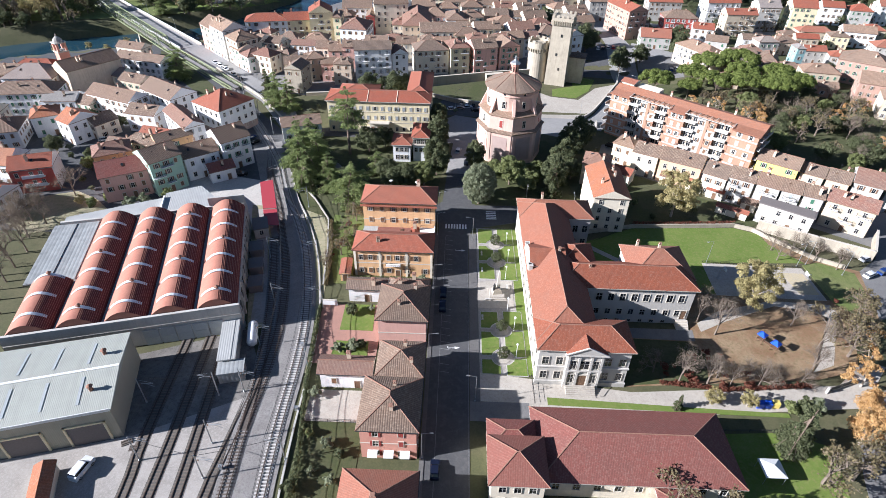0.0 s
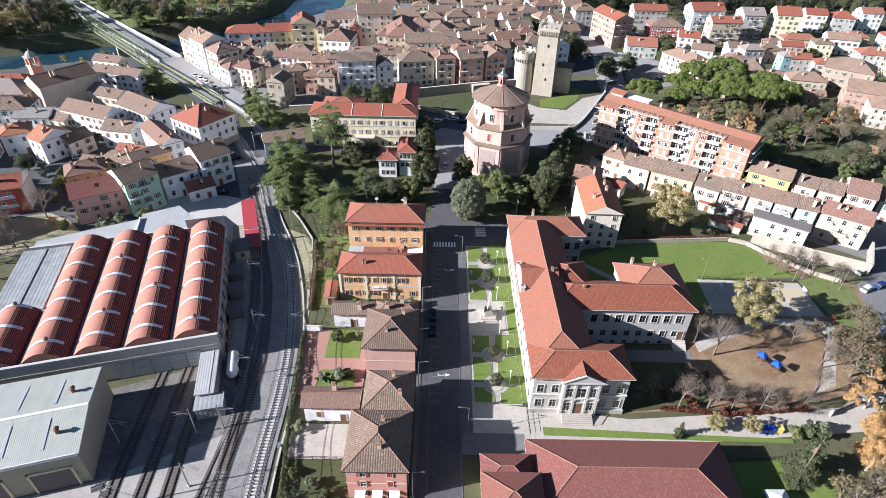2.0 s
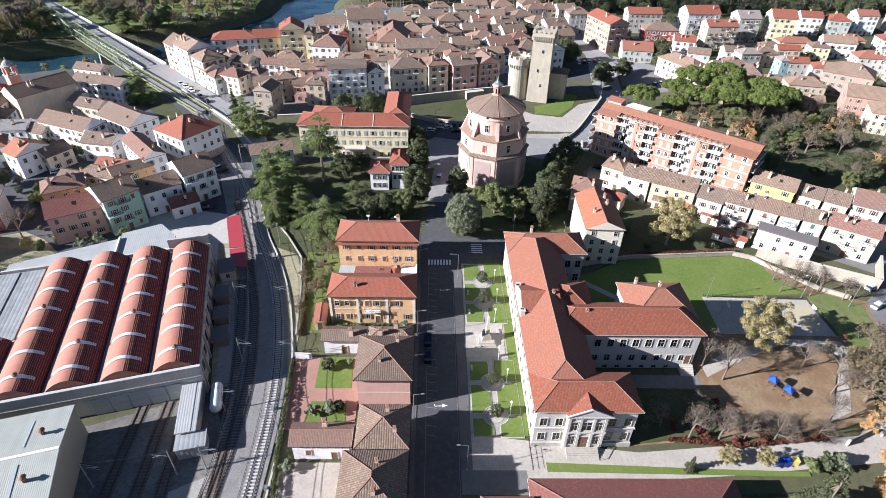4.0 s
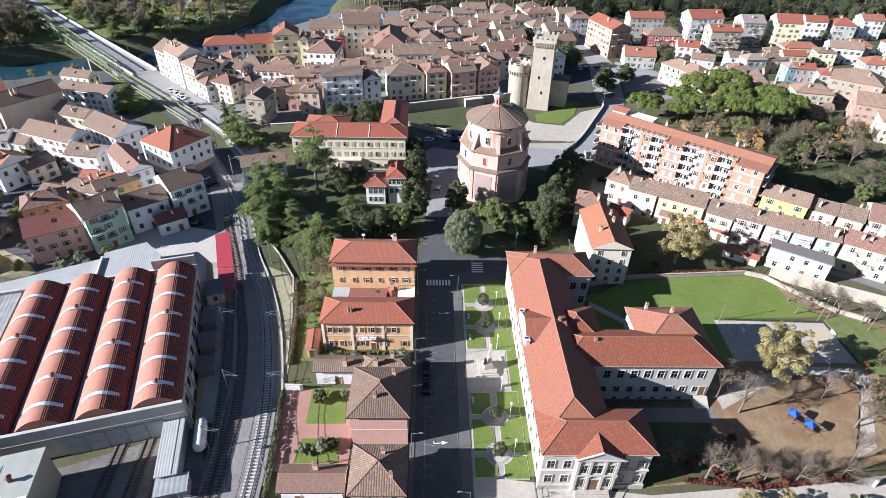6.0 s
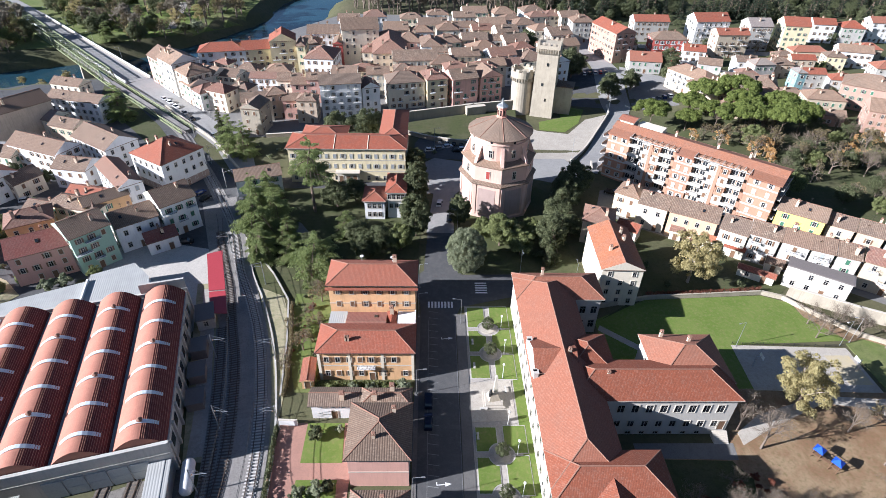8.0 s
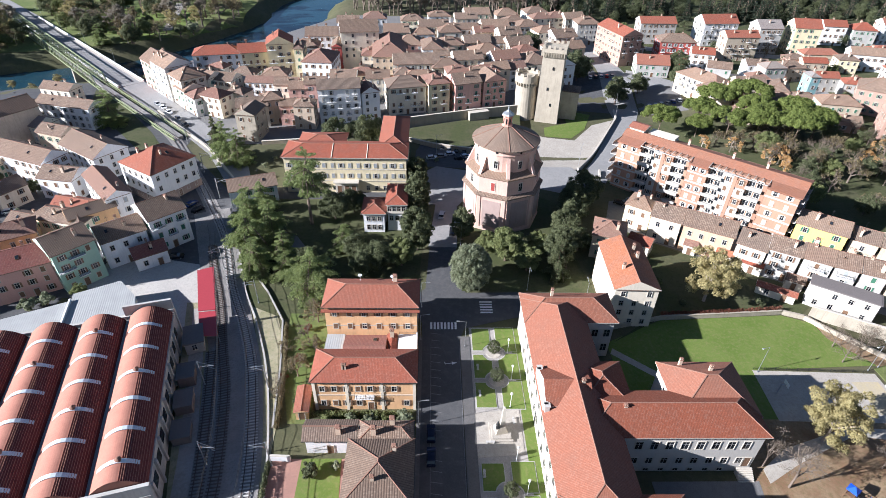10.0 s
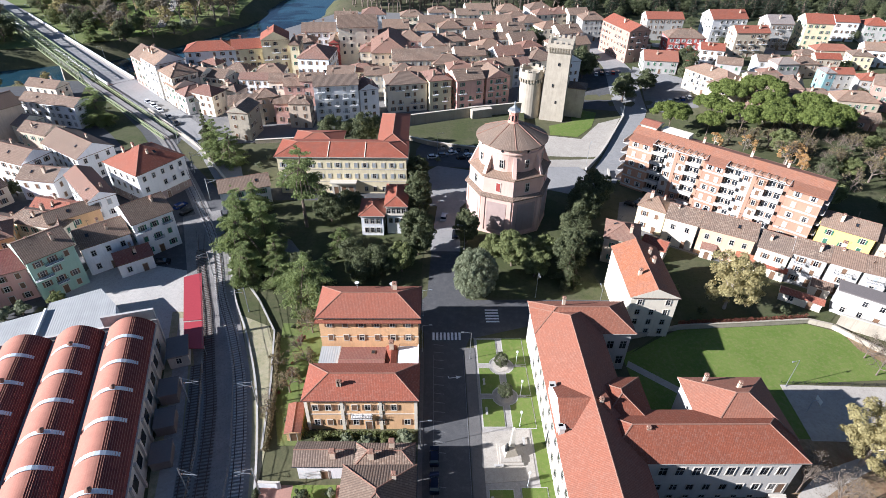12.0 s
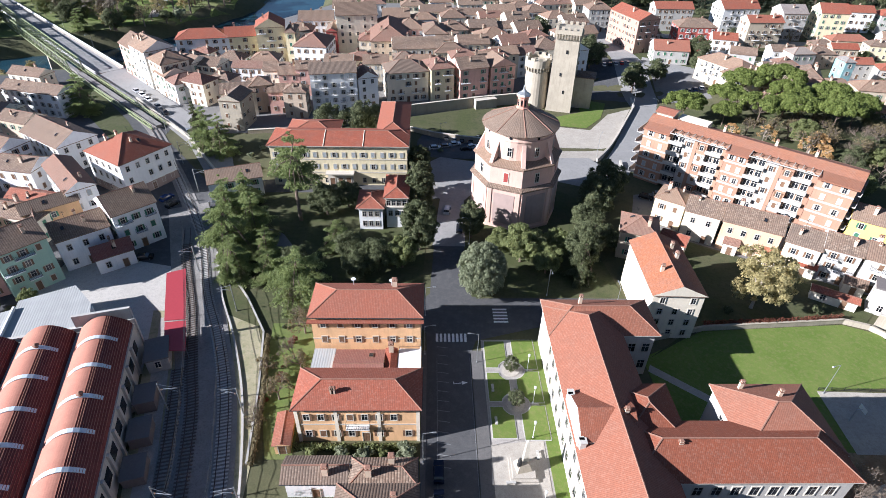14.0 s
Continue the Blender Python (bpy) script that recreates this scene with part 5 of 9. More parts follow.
a, b2, c2, d2 = Vector((-62.0, 17.0, 0)), Vector((-58.2, 18.7, 0)), Vector((-49.2, -7.0, 0)), Vector((-53.5, -7.0, 0))
for t0, t1, dz in ((0.0, 0.66, 0.35), (0.665, 1.0, 0.0)):
    q = [a.lerp(d2, t0), b2.lerp(c2, t0), b2.lerp(c2, t1), a.lerp(d2, t1)]
    part("roof", MB().prism([(p.x, p.y) for p in q][::-1], 3.0 + dz, 3.15 + dz), REDP, canopy)
for t in (0.03, 0.25, 0.5, 0.75, 0.97):
    for p, q in ((a, d2), (b2, c2)):
        r = p.lerp(q, t)
        part("post", MB().beam((r.x, r.y, 0), (r.x, r.y, 3.1), 0.1, sides=6), STEEL, canopy)
hut = thing("brick_hut", pose(-69.8, -90.4, 0, 0, 0, 22), "Narrow hut with an orange tile gable roof", "hut")
part("wall", MB().box(0, 0, -0.2, 3.0, 9.4, 3.0), CREAMW, hut)
mb, lines, rise = roof_mb(3.8, 10.2, 24, 0)
part("roof", mb, [ORANGE, CREAMW, WOODEAVE], hut, uv=True, at=Matrix.Translation((0, 0, 2.8)))

# ---- long flats with balconies ----
flats = thing("apartment_block", pose(63.2, 71.5, 0, 0, 0, -41), "Long five-storey brick and white block of flats with recessed balconies", "apartment block")
FL, FD, FH = 56.0, 12.5, 17.6
FLATBRICK = render_wall("flat_brick", (0.36, 0.21, 0.14), 0.4)
part("wall", MB().box(FL / 2, FD / 2 + 0.8, -1.0, FL, FD - 1.6, FH + 0.8), FLATBRICK, flats)
part("roof", MB().solid([(-0.5, 2.6, FH + 0.2), (FL + 0.6, 2.6, FH + 0.2), (FL + 0.6, FD + 0.5, FH - 0.4), (-0.5, FD + 0.5, FH - 0.4), (-0.5, 6.0, FH + 1.7), (FL + 0.6, 6.0, FH + 1.7)], ((0, 1, 5, 4), (2, 3, 4, 5), (1, 2, 5), (3, 0, 4), (3, 2, 1, 0))), TERRA, flats, uv=True)
for x0, x1 in ((0, 8), (24, 30), (47, FL + 0.6)):
    part("roof", MB().solid([(x0, -1.3, FH - 0.5), (x1, -1.3, FH - 0.5), (x1, 2.7, FH + 0.35), (x0, 2.7, FH + 0.35), (x0, -1.3, FH - 0.8), (x1, -1.3, FH - 0.8), (x1, 2.7, FH - 0.8), (x0, 2.7, FH - 0.8)], ((0, 1, 2, 3), (7, 6, 5, 4), (0, 4, 5, 1), (1, 5, 6, 2), (3, 7, 4, 0))), TERRA, flats, uv=True)
for x0, x1 in ((8, 24), (30, 47)):
    part("pergola_beam", MB().beam((x0, -1.2, FH + 0.2), (x1, -1.2, FH + 0.2), 0.16), GREYW, flats, "white concrete roof beam")
    for i in range(9):
        x = x0 + (x1 - x0) * i / 8
        part("pergola_rafter", MB().beam((x, -1.2, FH + 0.2), (x, 2.6, FH + 0.4), 0.1), GREYW, flats, "white concrete rafter")
BAYS = ((0, 8, 0), (8, 16, 1), (16, 24, 2), (24, 30, 0), (30, 38.5, 1), (38.5, 47, 2), (47, 56, 0))
for x0, x1, m in BAYS:
    if m:
        part("pier", MB().box(x1 - 0.5, 0.8, -1.0, 1.0, 1.8, FH + 0.4), FLATBRICK, flats, "salmon brick pier")
    else:
        part("bay", MB().box((x0 + x1) / 2, 0.8, -1.0, x1 - x0 - 0.02, 1.62, FH + 0.5), FLATBRICK, flats, "salmon brick bay")
for f in range(5):
    z = 1.6 + 3.3 * f
    for x0, x1, m in BAYS:
        w = x1 - x0
        if m:
            lo, hi = (x0, x0 + w * 0.52) if m == 1 else (x0 + w * 0.34, x1 - 1.0)
            pl, ph = (hi, x1 - 1.0) if m == 1 else (x0, lo)
            part("balcony", MB().box((lo + hi) / 2, 0.2, z - 0.2, hi - lo, 2.8, 0.2).box((lo + hi) / 2, -1.15, z, hi - lo, 0.1, 0.9), GREYW, flats)
            part("panel", MB().box((pl + ph) / 2, 0.8, z - 1.15, ph - pl, 1.6, 2.5).box((pl + ph) / 2, 0.95, z + 1.35, ph - pl, 1.3, 0.8), GREYW if f % 2 or m == 1 else FLATBRICK, flats, "rendered wall panel")
            for dx in (0.27, 0.73):
                part("window", WINDOWS["none"][0], [], flats, at=Matrix.Translation((lo + (hi - lo) * dx, 1.6, z + 0.1)) @ Matrix.Diagonal((1.5, 1, 1.35, 1)))
            part("window", WINDOWS["brown"][f % 2], [], flats, at=Matrix.Translation(((pl + ph) / 2, 0, z + 0.05)))
        else:
            part("floor_band", MB().box((x0 + x1) / 2, -0.1, z - 0.9, w, 0.26, 0.5), GREYW, flats, "white concrete floor band")
            for dx in (-0.22, 0.22):
                part("window", WINDOWS["grey"][f % 2], [], flats, at=Matrix.Translation(((x0 + x1) / 2 + dx * w, 0, z)))
    for i in range(3):
        part("end_balcony", MB().box(FL + 0.6, 2.2 + 4.0 * i, z - 0.2, 1.2, 2.8, 0.2).box(FL + 1.15, 2.2 + 4.0 * i, z, 0.12, 2.8, 0.9), GREYW, flats)
    part("corner_balcony", MB().box(-1.0, 5.0, z - 0.2, 2.4, 9.5, 0.2).box(-2.1, 5.0, z, 0.12, 9.5, 0.9), GREYW, flats)
part("stair_tower", MB().box(3.0, 8.5, FH, 5.0, 5.0, 2.6).box(11, 9.5, FH, 9, 4.0, 1.8), CREAMW, flats)
mb, lines, rise = roof_mb(6.0, 6.0, 16, 0)
part("tower_roof", mb, [RED, CREAMW, WOODEAVE], flats, uv=True, at=Matrix.Translation((3.0, 8.5, FH + 2.6)))
for x in (20, 34, 44):
    part("chimney", CHIMNEYS[0], [], flats, at=Matrix.Translation((x, 8.5, FH + 1.2)))

# ---- brick bell tower near the river ----
belfry = thing("bell_tower", pose(-179, 110, 0, 0, 0, -35), "Brick bell tower with arched openings and a small dome", "bell tower")
part("shaft", MB().box(0, 0, -1, 4.4, 4.4, 15), BRICKW, belfry)
part("cornice", MB().box(0, 0, 14, 5.0, 5.0, 0.5), STONE_TRIM, belfry)
for sx in (-1, 1):
    for sy in (-1, 1):
        part("pillar", MB().box(sx * 1.7, sy * 1.7, 14.5, 0.9, 0.9, 3.4), BRICKW, belfry)
part("bell_floor", MB().box(0, 0, 14.5, 3.0, 3.0, 0.3), CONCRETE, belfry)
part("cap", MB().box(0, 0, 17.9, 4.9, 4.9, 0.5).lathe(0, 0, ((2.1, 18.4), (1.9, 19.2), (1.2, 20.1), (0.3, 20.7), (0.1, 21.8)), 12), CONCRETE, belfry, "grey domed cap")


# ---- surfaces that follow the land ----
from mathutils import geometry


def inside(x, y, poly):
    hit = False
    for (x0, y0), (x1, y1) in zip(poly, poly[1:] + poly[:1]):
        if (y0 > y) != (y1 > y) and x < (x1 - x0) * (y - y0) / (y1 - y0) + x0:
            hit = not hit
    return hit


def drape(name, outline, mat, label, up=0.06, step=5.0, category="ground"):
    """A surface laid over the land inside an outline."""
    edge = []
    for (x0, y0), (x1, y1) in zip(outline, outline[1:] + outline[:1]):
        n = max(1, int(math.hypot(x1 - x0, y1 - y0) / step))
        edge += [Vector((x0 + (x1 - x0) * i / n, y0 + (y1 - y0) * i / n)) for i in range(n)]
    n = len(edge)
    x0, x1 = min(p.x for p in edge), max(p.x for p in edge)
    y0, y1 = min(p.y for p in edge), max(p.y for p in edge)
    pts = list(edge)
    for i in range(1, int((x1 - x0) / step) + 1):
        for j in range(1, int((y1 - y0) / step) + 1):
            px, py = x0 + i * step + 0.13 * j % 1, y0 + j * step
            if inside(px, py, outline):
                pts.append(Vector((px, py)))
    v, e, f, *_ = geometry.delaunay_2d_cdt(pts, [(i, (i + 1) % n) for i in range(n)], [tuple(range(n))], 1, 1e-4)
    mb = MB()
    mb.v = [(p.x, p.y, land(p.x, p.y) + up) for p in v]
    mb.f = [tuple(t) for t in f]
    mb.m = [0] * len(mb.f)
    return tagged(part(name, mb, mat), label, category, kind="structure")


def wall_line(name, points, height, thick, mat, label, low=None, cap=None, category="wall", z=0.0):
    """A free-standing wall with a coping along a line of points."""
    root = thing(name, pose(0, 0, 0), label, category)
    body, top = MB(), MB()
    for a, b in zip(points, points[1:]):
        d = Vector((b[0] - a[0], b[1] - a[1]))
        r = math.atan2(d.y, d.x)
        cx, cy = (a[0] + b[0]) / 2, (a[1] + b[1]) / 2
        z0 = low if low is not None else min(land(*a[:2]), land(*b[:2])) - 0.5
        body.box(cx, cy, z0, d.length + thick * 0.6, thick, z + height - z0, rot=r)
        top.box(cx, cy, z + height, d.length + thick * 0.6, thick + 0.14, 0.12, rot=r)
    part("masonry", body, mat, root)
    part("coping", top, cap or STONE_TRIM, root)
    return root


def wall_strip(line, thick, lows, highs):
    """One continuous closed strip of wall along a line, with its own feet and tops."""
    bm = bmesh.new()
    rings = []
    for i, p in enumerate(line):
        q, r = line[max(i - 1, 0)], line[min(i + 1, len(line) - 1)]
        d = Vector((r[0] - q[0], r[1] - q[1])).normalized() * thick / 2
        rings.append([bm.verts.new((p[0] + s * d.y, p[1] - s * d.x, h)) for s, h in ((1, lows[i]), (1, highs[i]), (-1, highs[i]), (-1, lows[i]))])
    for a, b in zip(rings, rings[1:]):
        for k in range(4):
            bm.faces.new((a[k], a[(k + 1) % 4], b[(k + 1) % 4], b[k]))
    bm.faces.new(rings[0])
    bm.faces.new(rings[-1])
    bmesh.ops.recalc_face_normals(bm, faces=bm.faces[:])
    return bm


def mesh_of(name, bm, mat):
    me = bpy.data.meshes.new(name)
    bm.to_mesh(me)
    bm.free()
    me.materials.append(mat)
    return me


def road_parapet(points, height, thick, mat, label):
    """A parapet with a coping that climbs with the land."""
    root = thing("parapet", pose(0, 0, 0), label, "wall")
    line = [(a[0] + (b[0] - a[0]) * k / 8, a[1] + (b[1] - a[1]) * k / 8) for a, b in zip(points, points[1:]) for k in range(8)] + [points[-1]]
    floor_z = [land(*p) for p in line]
    tops = [h + height for h in floor_z]
    part("masonry", mesh_of("masonry", wall_strip(line, thick, [h - 0.5 for h in floor_z], tops), mat), mat, root)
    part("coping", mesh_of("coping", wall_strip(line, thick + 0.14, tops, [h + 0.12 for h in tops]), STONE_TRIM), STONE_TRIM, root)
    return root


drape("old_town_streets", [(-205, 150), (-150, 150), (-118, 118), (-95, 108), (-92, 22), (-62, 24), (-58, 50), (-66, 62), (-90, 92), (-108, 118), (-130, 140), (-170, 172), (-240, 150), (-240, -10), (-110, -10), (-95, 6), (-95, 100)], ASPHALT, "Worn streets and yards among the houses by the railway", 0.03, 8)
# dark asphalt used so its colour stands in for shadow between the houses
drape("quarter_ground", [(-230, -10), (-92, 10), (-92, 60), (-110, 100), (-150, 145), (-230, 150)], ASPHALT, "Worn asphalt streets and yards between the houses, dark for their shadow", 0.04, 10)
drape("riverside_street", [(-141, 170), (-89, 114), (-70, 92), (-62, 70), (-56, 66), (-66, 62), (-84, 92), (-101, 111), (-115, 121), (-138, 150), (-148, 160)], STREET, "Pale street descending beside the railway", 0.14, 5)
drape("castle_esplanade", [(36, 90), (52, 84), (56, 84), (83, 140), (72, 134), (61, 118), (48, 121), (41, 128), (36, 112)], PALEPAVE, "Pale paved esplanade below the castle", 0.1, 4)
drape("castle_lawn", [(49, 122), (60, 120), (68, 130), (74, 146), (62, 152), (61, 136), (50, 131)], LAWN, "Sunlit lawn around the castle", 0.08, 4)
drape("castle_road", [(57, 83), (53, 78), (62, 72), (70, 88), (88, 124), (98, 150), (102, 190), (96, 262), (86, 262), (88, 196), (84, 150), (84, 140)], STREET, "Pale road climbing past the castle", 0.12, 5)
drape("car_park", [(62, 152), (84, 148), (88, 170), (86, 196), (58, 196), (60, 168)], ASPHALT, "Asphalt car park in the castle's shade", 0.07, 5)
drape("car_park", [(98, 146), (120, 146), (122, 172), (102, 176)], PALEROAD, "Car park before the suburb", 0.07, 5)
drape("car_park", [(-6, 84), (30, 82), (40, 98), (18, 102), (-4, 110), (-6, 100)], ASPHALT, "Car park behind the palace", 0.07, 5)
drape("suburb_gardens", [(100, 176), (122, 172), (160, 140), (300, 110), (420, 130), (420, 290), (90, 290), (96, 262)], ROUGHG, "Gardens and yards of the suburb", 0.04, 12)
drape("suburb_street", [(98, 178), (118, 172), (160, 150), (230, 128), (330, 116), (330, 123), (232, 135), (162, 158), (122, 181), (104, 196)], STREET, "Pale street through the suburb", 0.1, 8, "road")
drape("suburb_street", [(100, 236), (180, 222), (300, 200), (420, 186), (420, 193), (302, 207), (182, 230), (100, 244)], STREET, "Upper street through the suburb", 0.1, 8, "road")
drape("suburb_street", [(184, 150), (191, 148), (214, 224), (207, 226)], STREET, "Short cross street in the suburb", 0.12, 8, "road")
drape("suburb_yard", [(128, 182), (166, 164), (172, 186), (136, 204)], PALEPAVE, "Pale paved yard in the suburb", 0.08, 8)
drape("suburb_yard", [(236, 140), (276, 133), (280, 160), (240, 166)], PALEPAVE, "Pale paved yard in the suburb", 0.08, 8)
drape("forest_floor", [(60, 296), (430, 292), (430, 420), (60, 420)], ROUGHG, "Dark ground under the evergreen wood", 0.1, 24)
drape("park_meadow", [(-345, 222), (-262, 205), (-215, 216), (-178, 232), (-150, 256), (-128, 292), (-128, 340), (-140, 420), (-345, 420)], MEADOW, "Rough riverside meadow in the shade of trees", 0.15, 8)
drape("park_lawn", [(-212, 256), (-176, 244), (-152, 262), (-158, 300), (-180, 330), (-216, 312)], LAWN, "Sunlit green lawn in the riverside park", 0.27, 8, "lawn")
drape("park_path", [(-166, 258), (-161, 260), (-178, 330), (-184, 330)], PALEPAVE, "Pale path through the riverside park", 0.36, 8, "path")
drape("far_field", [(-400, 262), (-300, 238), (-268, 262), (-330, 330), (-400, 330)], LAWN, "Bright green field beyond the river", 0.27, 12, "field")
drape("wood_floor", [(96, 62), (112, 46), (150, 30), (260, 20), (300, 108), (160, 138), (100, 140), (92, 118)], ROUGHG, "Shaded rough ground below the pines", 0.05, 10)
# next two grounds: dark grass colour stands in for tree shade
drape("garden_ground", [(-57, 12), (-44, 6), (-36, 2), (-27, 4), (-3.5, 5), (-2.5, 30), (-1, 57), (-8, 60), (-56, 59), (-61, 40)], ROUGHG, "Earth and grass under the garden trees, coloured dark for their shade", 0.06, 6)
drape("garden_ground", [(8.5, 13), (44, 13), (42, 30), (47, 52), (38, 62), (8.8, 55), (8, 34), (7.6, 22)], ROUGHG, "Lawn around the church, coloured dark for tree shade", 0.06, 6)
drape("back_gardens", [(44, -6), (58, 2.4), (96, 4.5), (100, 8), (84, 24), (66, 36), (58, 30), (58, 4)], ROUGHG, "Back gardens below the terraced houses", 0.1, 6)
drape("terrace_street", [(56, 48), (64, 38), (112, 8), (134, -8), (142, 4), (150, 14), (112, 40), (70, 62), (60, 60)], PALEROAD, "Narrow street between terraces", 0.05, 6)

drape("embankment", [(-158, 158), (-140, 143), (-113, 111), (-97, 88), (-104, 86), (-125, 110), (-150, 136)], ROUGHG, "Shaded grassy slope beside the railway", 0.075, 6)
# old town on its walls
TOWN = [(-80, 101), (-66, 101.5), (-38, 106), (-17, 124), (20, 136.5), (40, 142), (46, 152), (62, 200), (84, 262), (60, 300), (-60, 305), (-96, 250), (-134, 196), (-142, 170), (-98, 122)]
tagged(part("town_terrace", MB().prism(TOWN, -8.5, 0.08, 0, 1), [STONEW, PALEROAD]), "Stone-walled terrace that carries the old town", "terrace", kind="structure")
wall_line("town_wall", [(-66, 101.2), (-38, 105.7), (-17, 123.6), (20, 136.1), (41, 141.7)], 1.4, 0.8, STONEW, "Old stone town wall with a flat coping", -8.5)
area("wall_walk", [(-14.5, 120.5), (-11.5, 114), (0.5, 108), (18, 103.2), (34, 104.6), (38, 118), (40, 139.5), (20, 135.2), (-14.5, 122)], ROUGHG, "Rough grass terrace below the town wall", -2.6)
wall_line("ramp_wall", [(-15, 121), (-12, 113.5), (0, 107.5), (10, 104.4), (18, 102.7), (27, 102.6), (34, 104), (37.5, 110)], -1.6, 0.7, STONEW, "Pale curved stone retaining wall", -8)
wall_line("tower_block", [(17.6, 134.6), (23.4, 136.6)], 1.0, 5.0, STONEW, "Square stone bastion on the town wall", -8.5)
road_parapet([(54.4, 83), (70, 112), (84.5, 140.5), (86, 150)], 1.3, 0.6, CONCRETE, "Concrete parapet along the climbing road")
road_parapet([(60.5, 75), (62, 82)], 1.0, 0.5, CONCRETE, "Short low concrete parapet")
wall_line("railway_wall", [(-31.6, -30), (-33.6, -14), (-36.3, 1), (-42.6, 12), (-49, 21), (-57, 40)], 0.55, 0.25, STONEW, "Low concrete wall between garden and railway", cap=CONCRETE)
wall_line("embankment_wall", [(-66, 68), (-86, 97), (-104, 116), (-118, 131)], 1.2, 0.6, STONEW, "Stone retaining wall beside the railway")
wall_line("garden_wall", [(42.5, -1.8), (58.6, 2.3), (74.8, 3.4), (90.4, 4.5), (95.2, 2.6), (98.7, -1.9), (107.6, -11.3), (114, -15)], 1.2, 0.4, STONEW, "Graffiti-marked stone wall round the school lawn", cap=STONEW)
wall_line("yard_wall", [(-26.5, -37.5), (-30.2, -37.3)], 1.6, 0.3, WHITEW, "White garden gate wall")
wall_line("terrace_wall", [(97, 3.5), (111, -4.5), (124, -11), (131, 0)], 3.6, 0.5, STONEW, "High old retaining wall below the terraces")

# bridges
truss = thing("railway_bridge", pose(0, 0, 0), "Green steel lattice railway bridge on masonry piers", "bridge")
T0, T1 = Vector((-155.0, 160.0, 0.3)), Vector((-290, 300.5, 0.3))
G0 = Vector((-99, 105, 0.3))
along = (T1 - T0).normalized()
across = Vector((-along.y, along.x, 0))
NP, NG = 34, 14
top, low = Vector((0, 0, 5.2)), Vector((0, 0, 1.5))
for s in (-1, 1):
    side = across * s * 2.6
    part("lower_chord", MB().beam(T0 + side, T1 + side, 0.3), GREENP, truss)
    part("upper_chord", MB().beam(T0.lerp(T1, 1 / NP) + side + top, T1 + side + top, 0.3), GREENP, truss)
    part("girder", MB().beam(G0 + side, T0 + side, 0.26).beam(G0 + side + low, T0 + side + low, 0.26), GREENP, truss)
    part("end_post", MB().beam(T0 + side, T0.lerp(T1, 1 / NP) + side + top, 0.28), GREENP, truss)
    web = MB()
    for i in range(1, NP):
        a, b = T0.lerp(T1, i / NP) + side, T0.lerp(T1, (i + 1) / NP) + side
        web.beam(a, a + top, 0.17).beam(a, b + top, 0.13).beam(a + top, b, 0.13)
    tagged(part("lattice", web, GREENP, truss), kind="stuff")
    web = MB()
    for i in range(NG):
        a, b = G0.lerp(T0, i / NG) + side, G0.lerp(T0, (i + 1) / NG) + side
        web.beam(a, a + low, 0.13).beam(a, b + low, 0.1)
    tagged(part("lattice", web, GREENP, truss), kind="stuff")
web = MB()
for i in range(1, NP + 1):
    a, b = T0.lerp(T1, i / NP), T0.lerp(T1, (i + 1) / NP)
    web.beam(a - across * 2.6, a + across * 2.6, 0.16).beam(a - across * 2.6 + top, a + across * 2.6 + top, 0.15)
    if i < NP:
        web.beam(a - across * 2.6 + top, b + across * 2.6 + top, 0.1)
tagged(part("bracing", web, GREENP, truss), kind="stuff")
part("deck", MB().beam(G0 + Vector((0, 0, -0.1)), T0 + Vector((0, 0, -0.1)), 1.5), BALLAST, truss)
part("deck", MB().beam(T0 + Vector((0, 0, 0.2)), T1 + Vector((0, 0, 0.2)), 1.0), BALLAST, truss)
for t in (0.02, 0.2, 0.45, 0.7):
    p = T0.lerp(T1, t)
    part("pier", MB().box(p.x, p.y, -12, 2.2, 6.5, 12.0, rot=math.atan2(along.y, along.x), taper=0.85), STONEW, truss)
rbridge = thing("road_bridge", pose(0, 0, 0), "Concrete road bridge with pale parapets and lamps", "bridge")
R0, R1 = Vector((-144.5, 165, 0.0)), Vector((-262, 283, 0.0))
ra = (R1 - R0).normalized()
rc = Vector((-ra.y, ra.x, 0))
rr = math.atan2(ra.y, ra.x)
mid, ln = (R0 + R1) / 2, (R1 - R0).length
part("deck", MB().box(mid.x, mid.y, -1.2, ln, 12.5, 1.3, rot=rr), CONCRETE, rbridge)
part("roadway", MB().box(mid.x, mid.y, 0.1, ln, 9.0, 0.12, rot=rr), STREET, rbridge)
for s in (-1, 1):
    p = mid + rc * s * 5.9
    part("parapet", MB().box(p.x, p.y, 0.1, ln, 0.4, 1.1, rot=rr), WHITEW, rbridge)
    p = mid + rc * s * 5.1
    part("footway", MB().box(p.x, p.y, 0.1, ln, 1.4, 0.2, rot=rr), PALEPAVE, rbridge)
for t in (0.15, 0.38, 0.6, 0.82):
    p = R0.lerp(R1, t)
    part("pier", MB().box(p.x, p.y, -12, 2.4, 10, 11, rot=rr), CONCRETE, rbridge)
area("far_road", [(-256.5, 287.5), (-267, 278.5), (-425, 420), (-410, 434)], STREET, "Road leaving the bridge on the far bank", 0.36, "road")

# ---- park strip with lawns, paths and monument square ----
area("park_path", rect(9.6, -58.5, 20.6, -0.8), GRAVEL, "Pale gravel paths of the park strip", 0.05, "path")


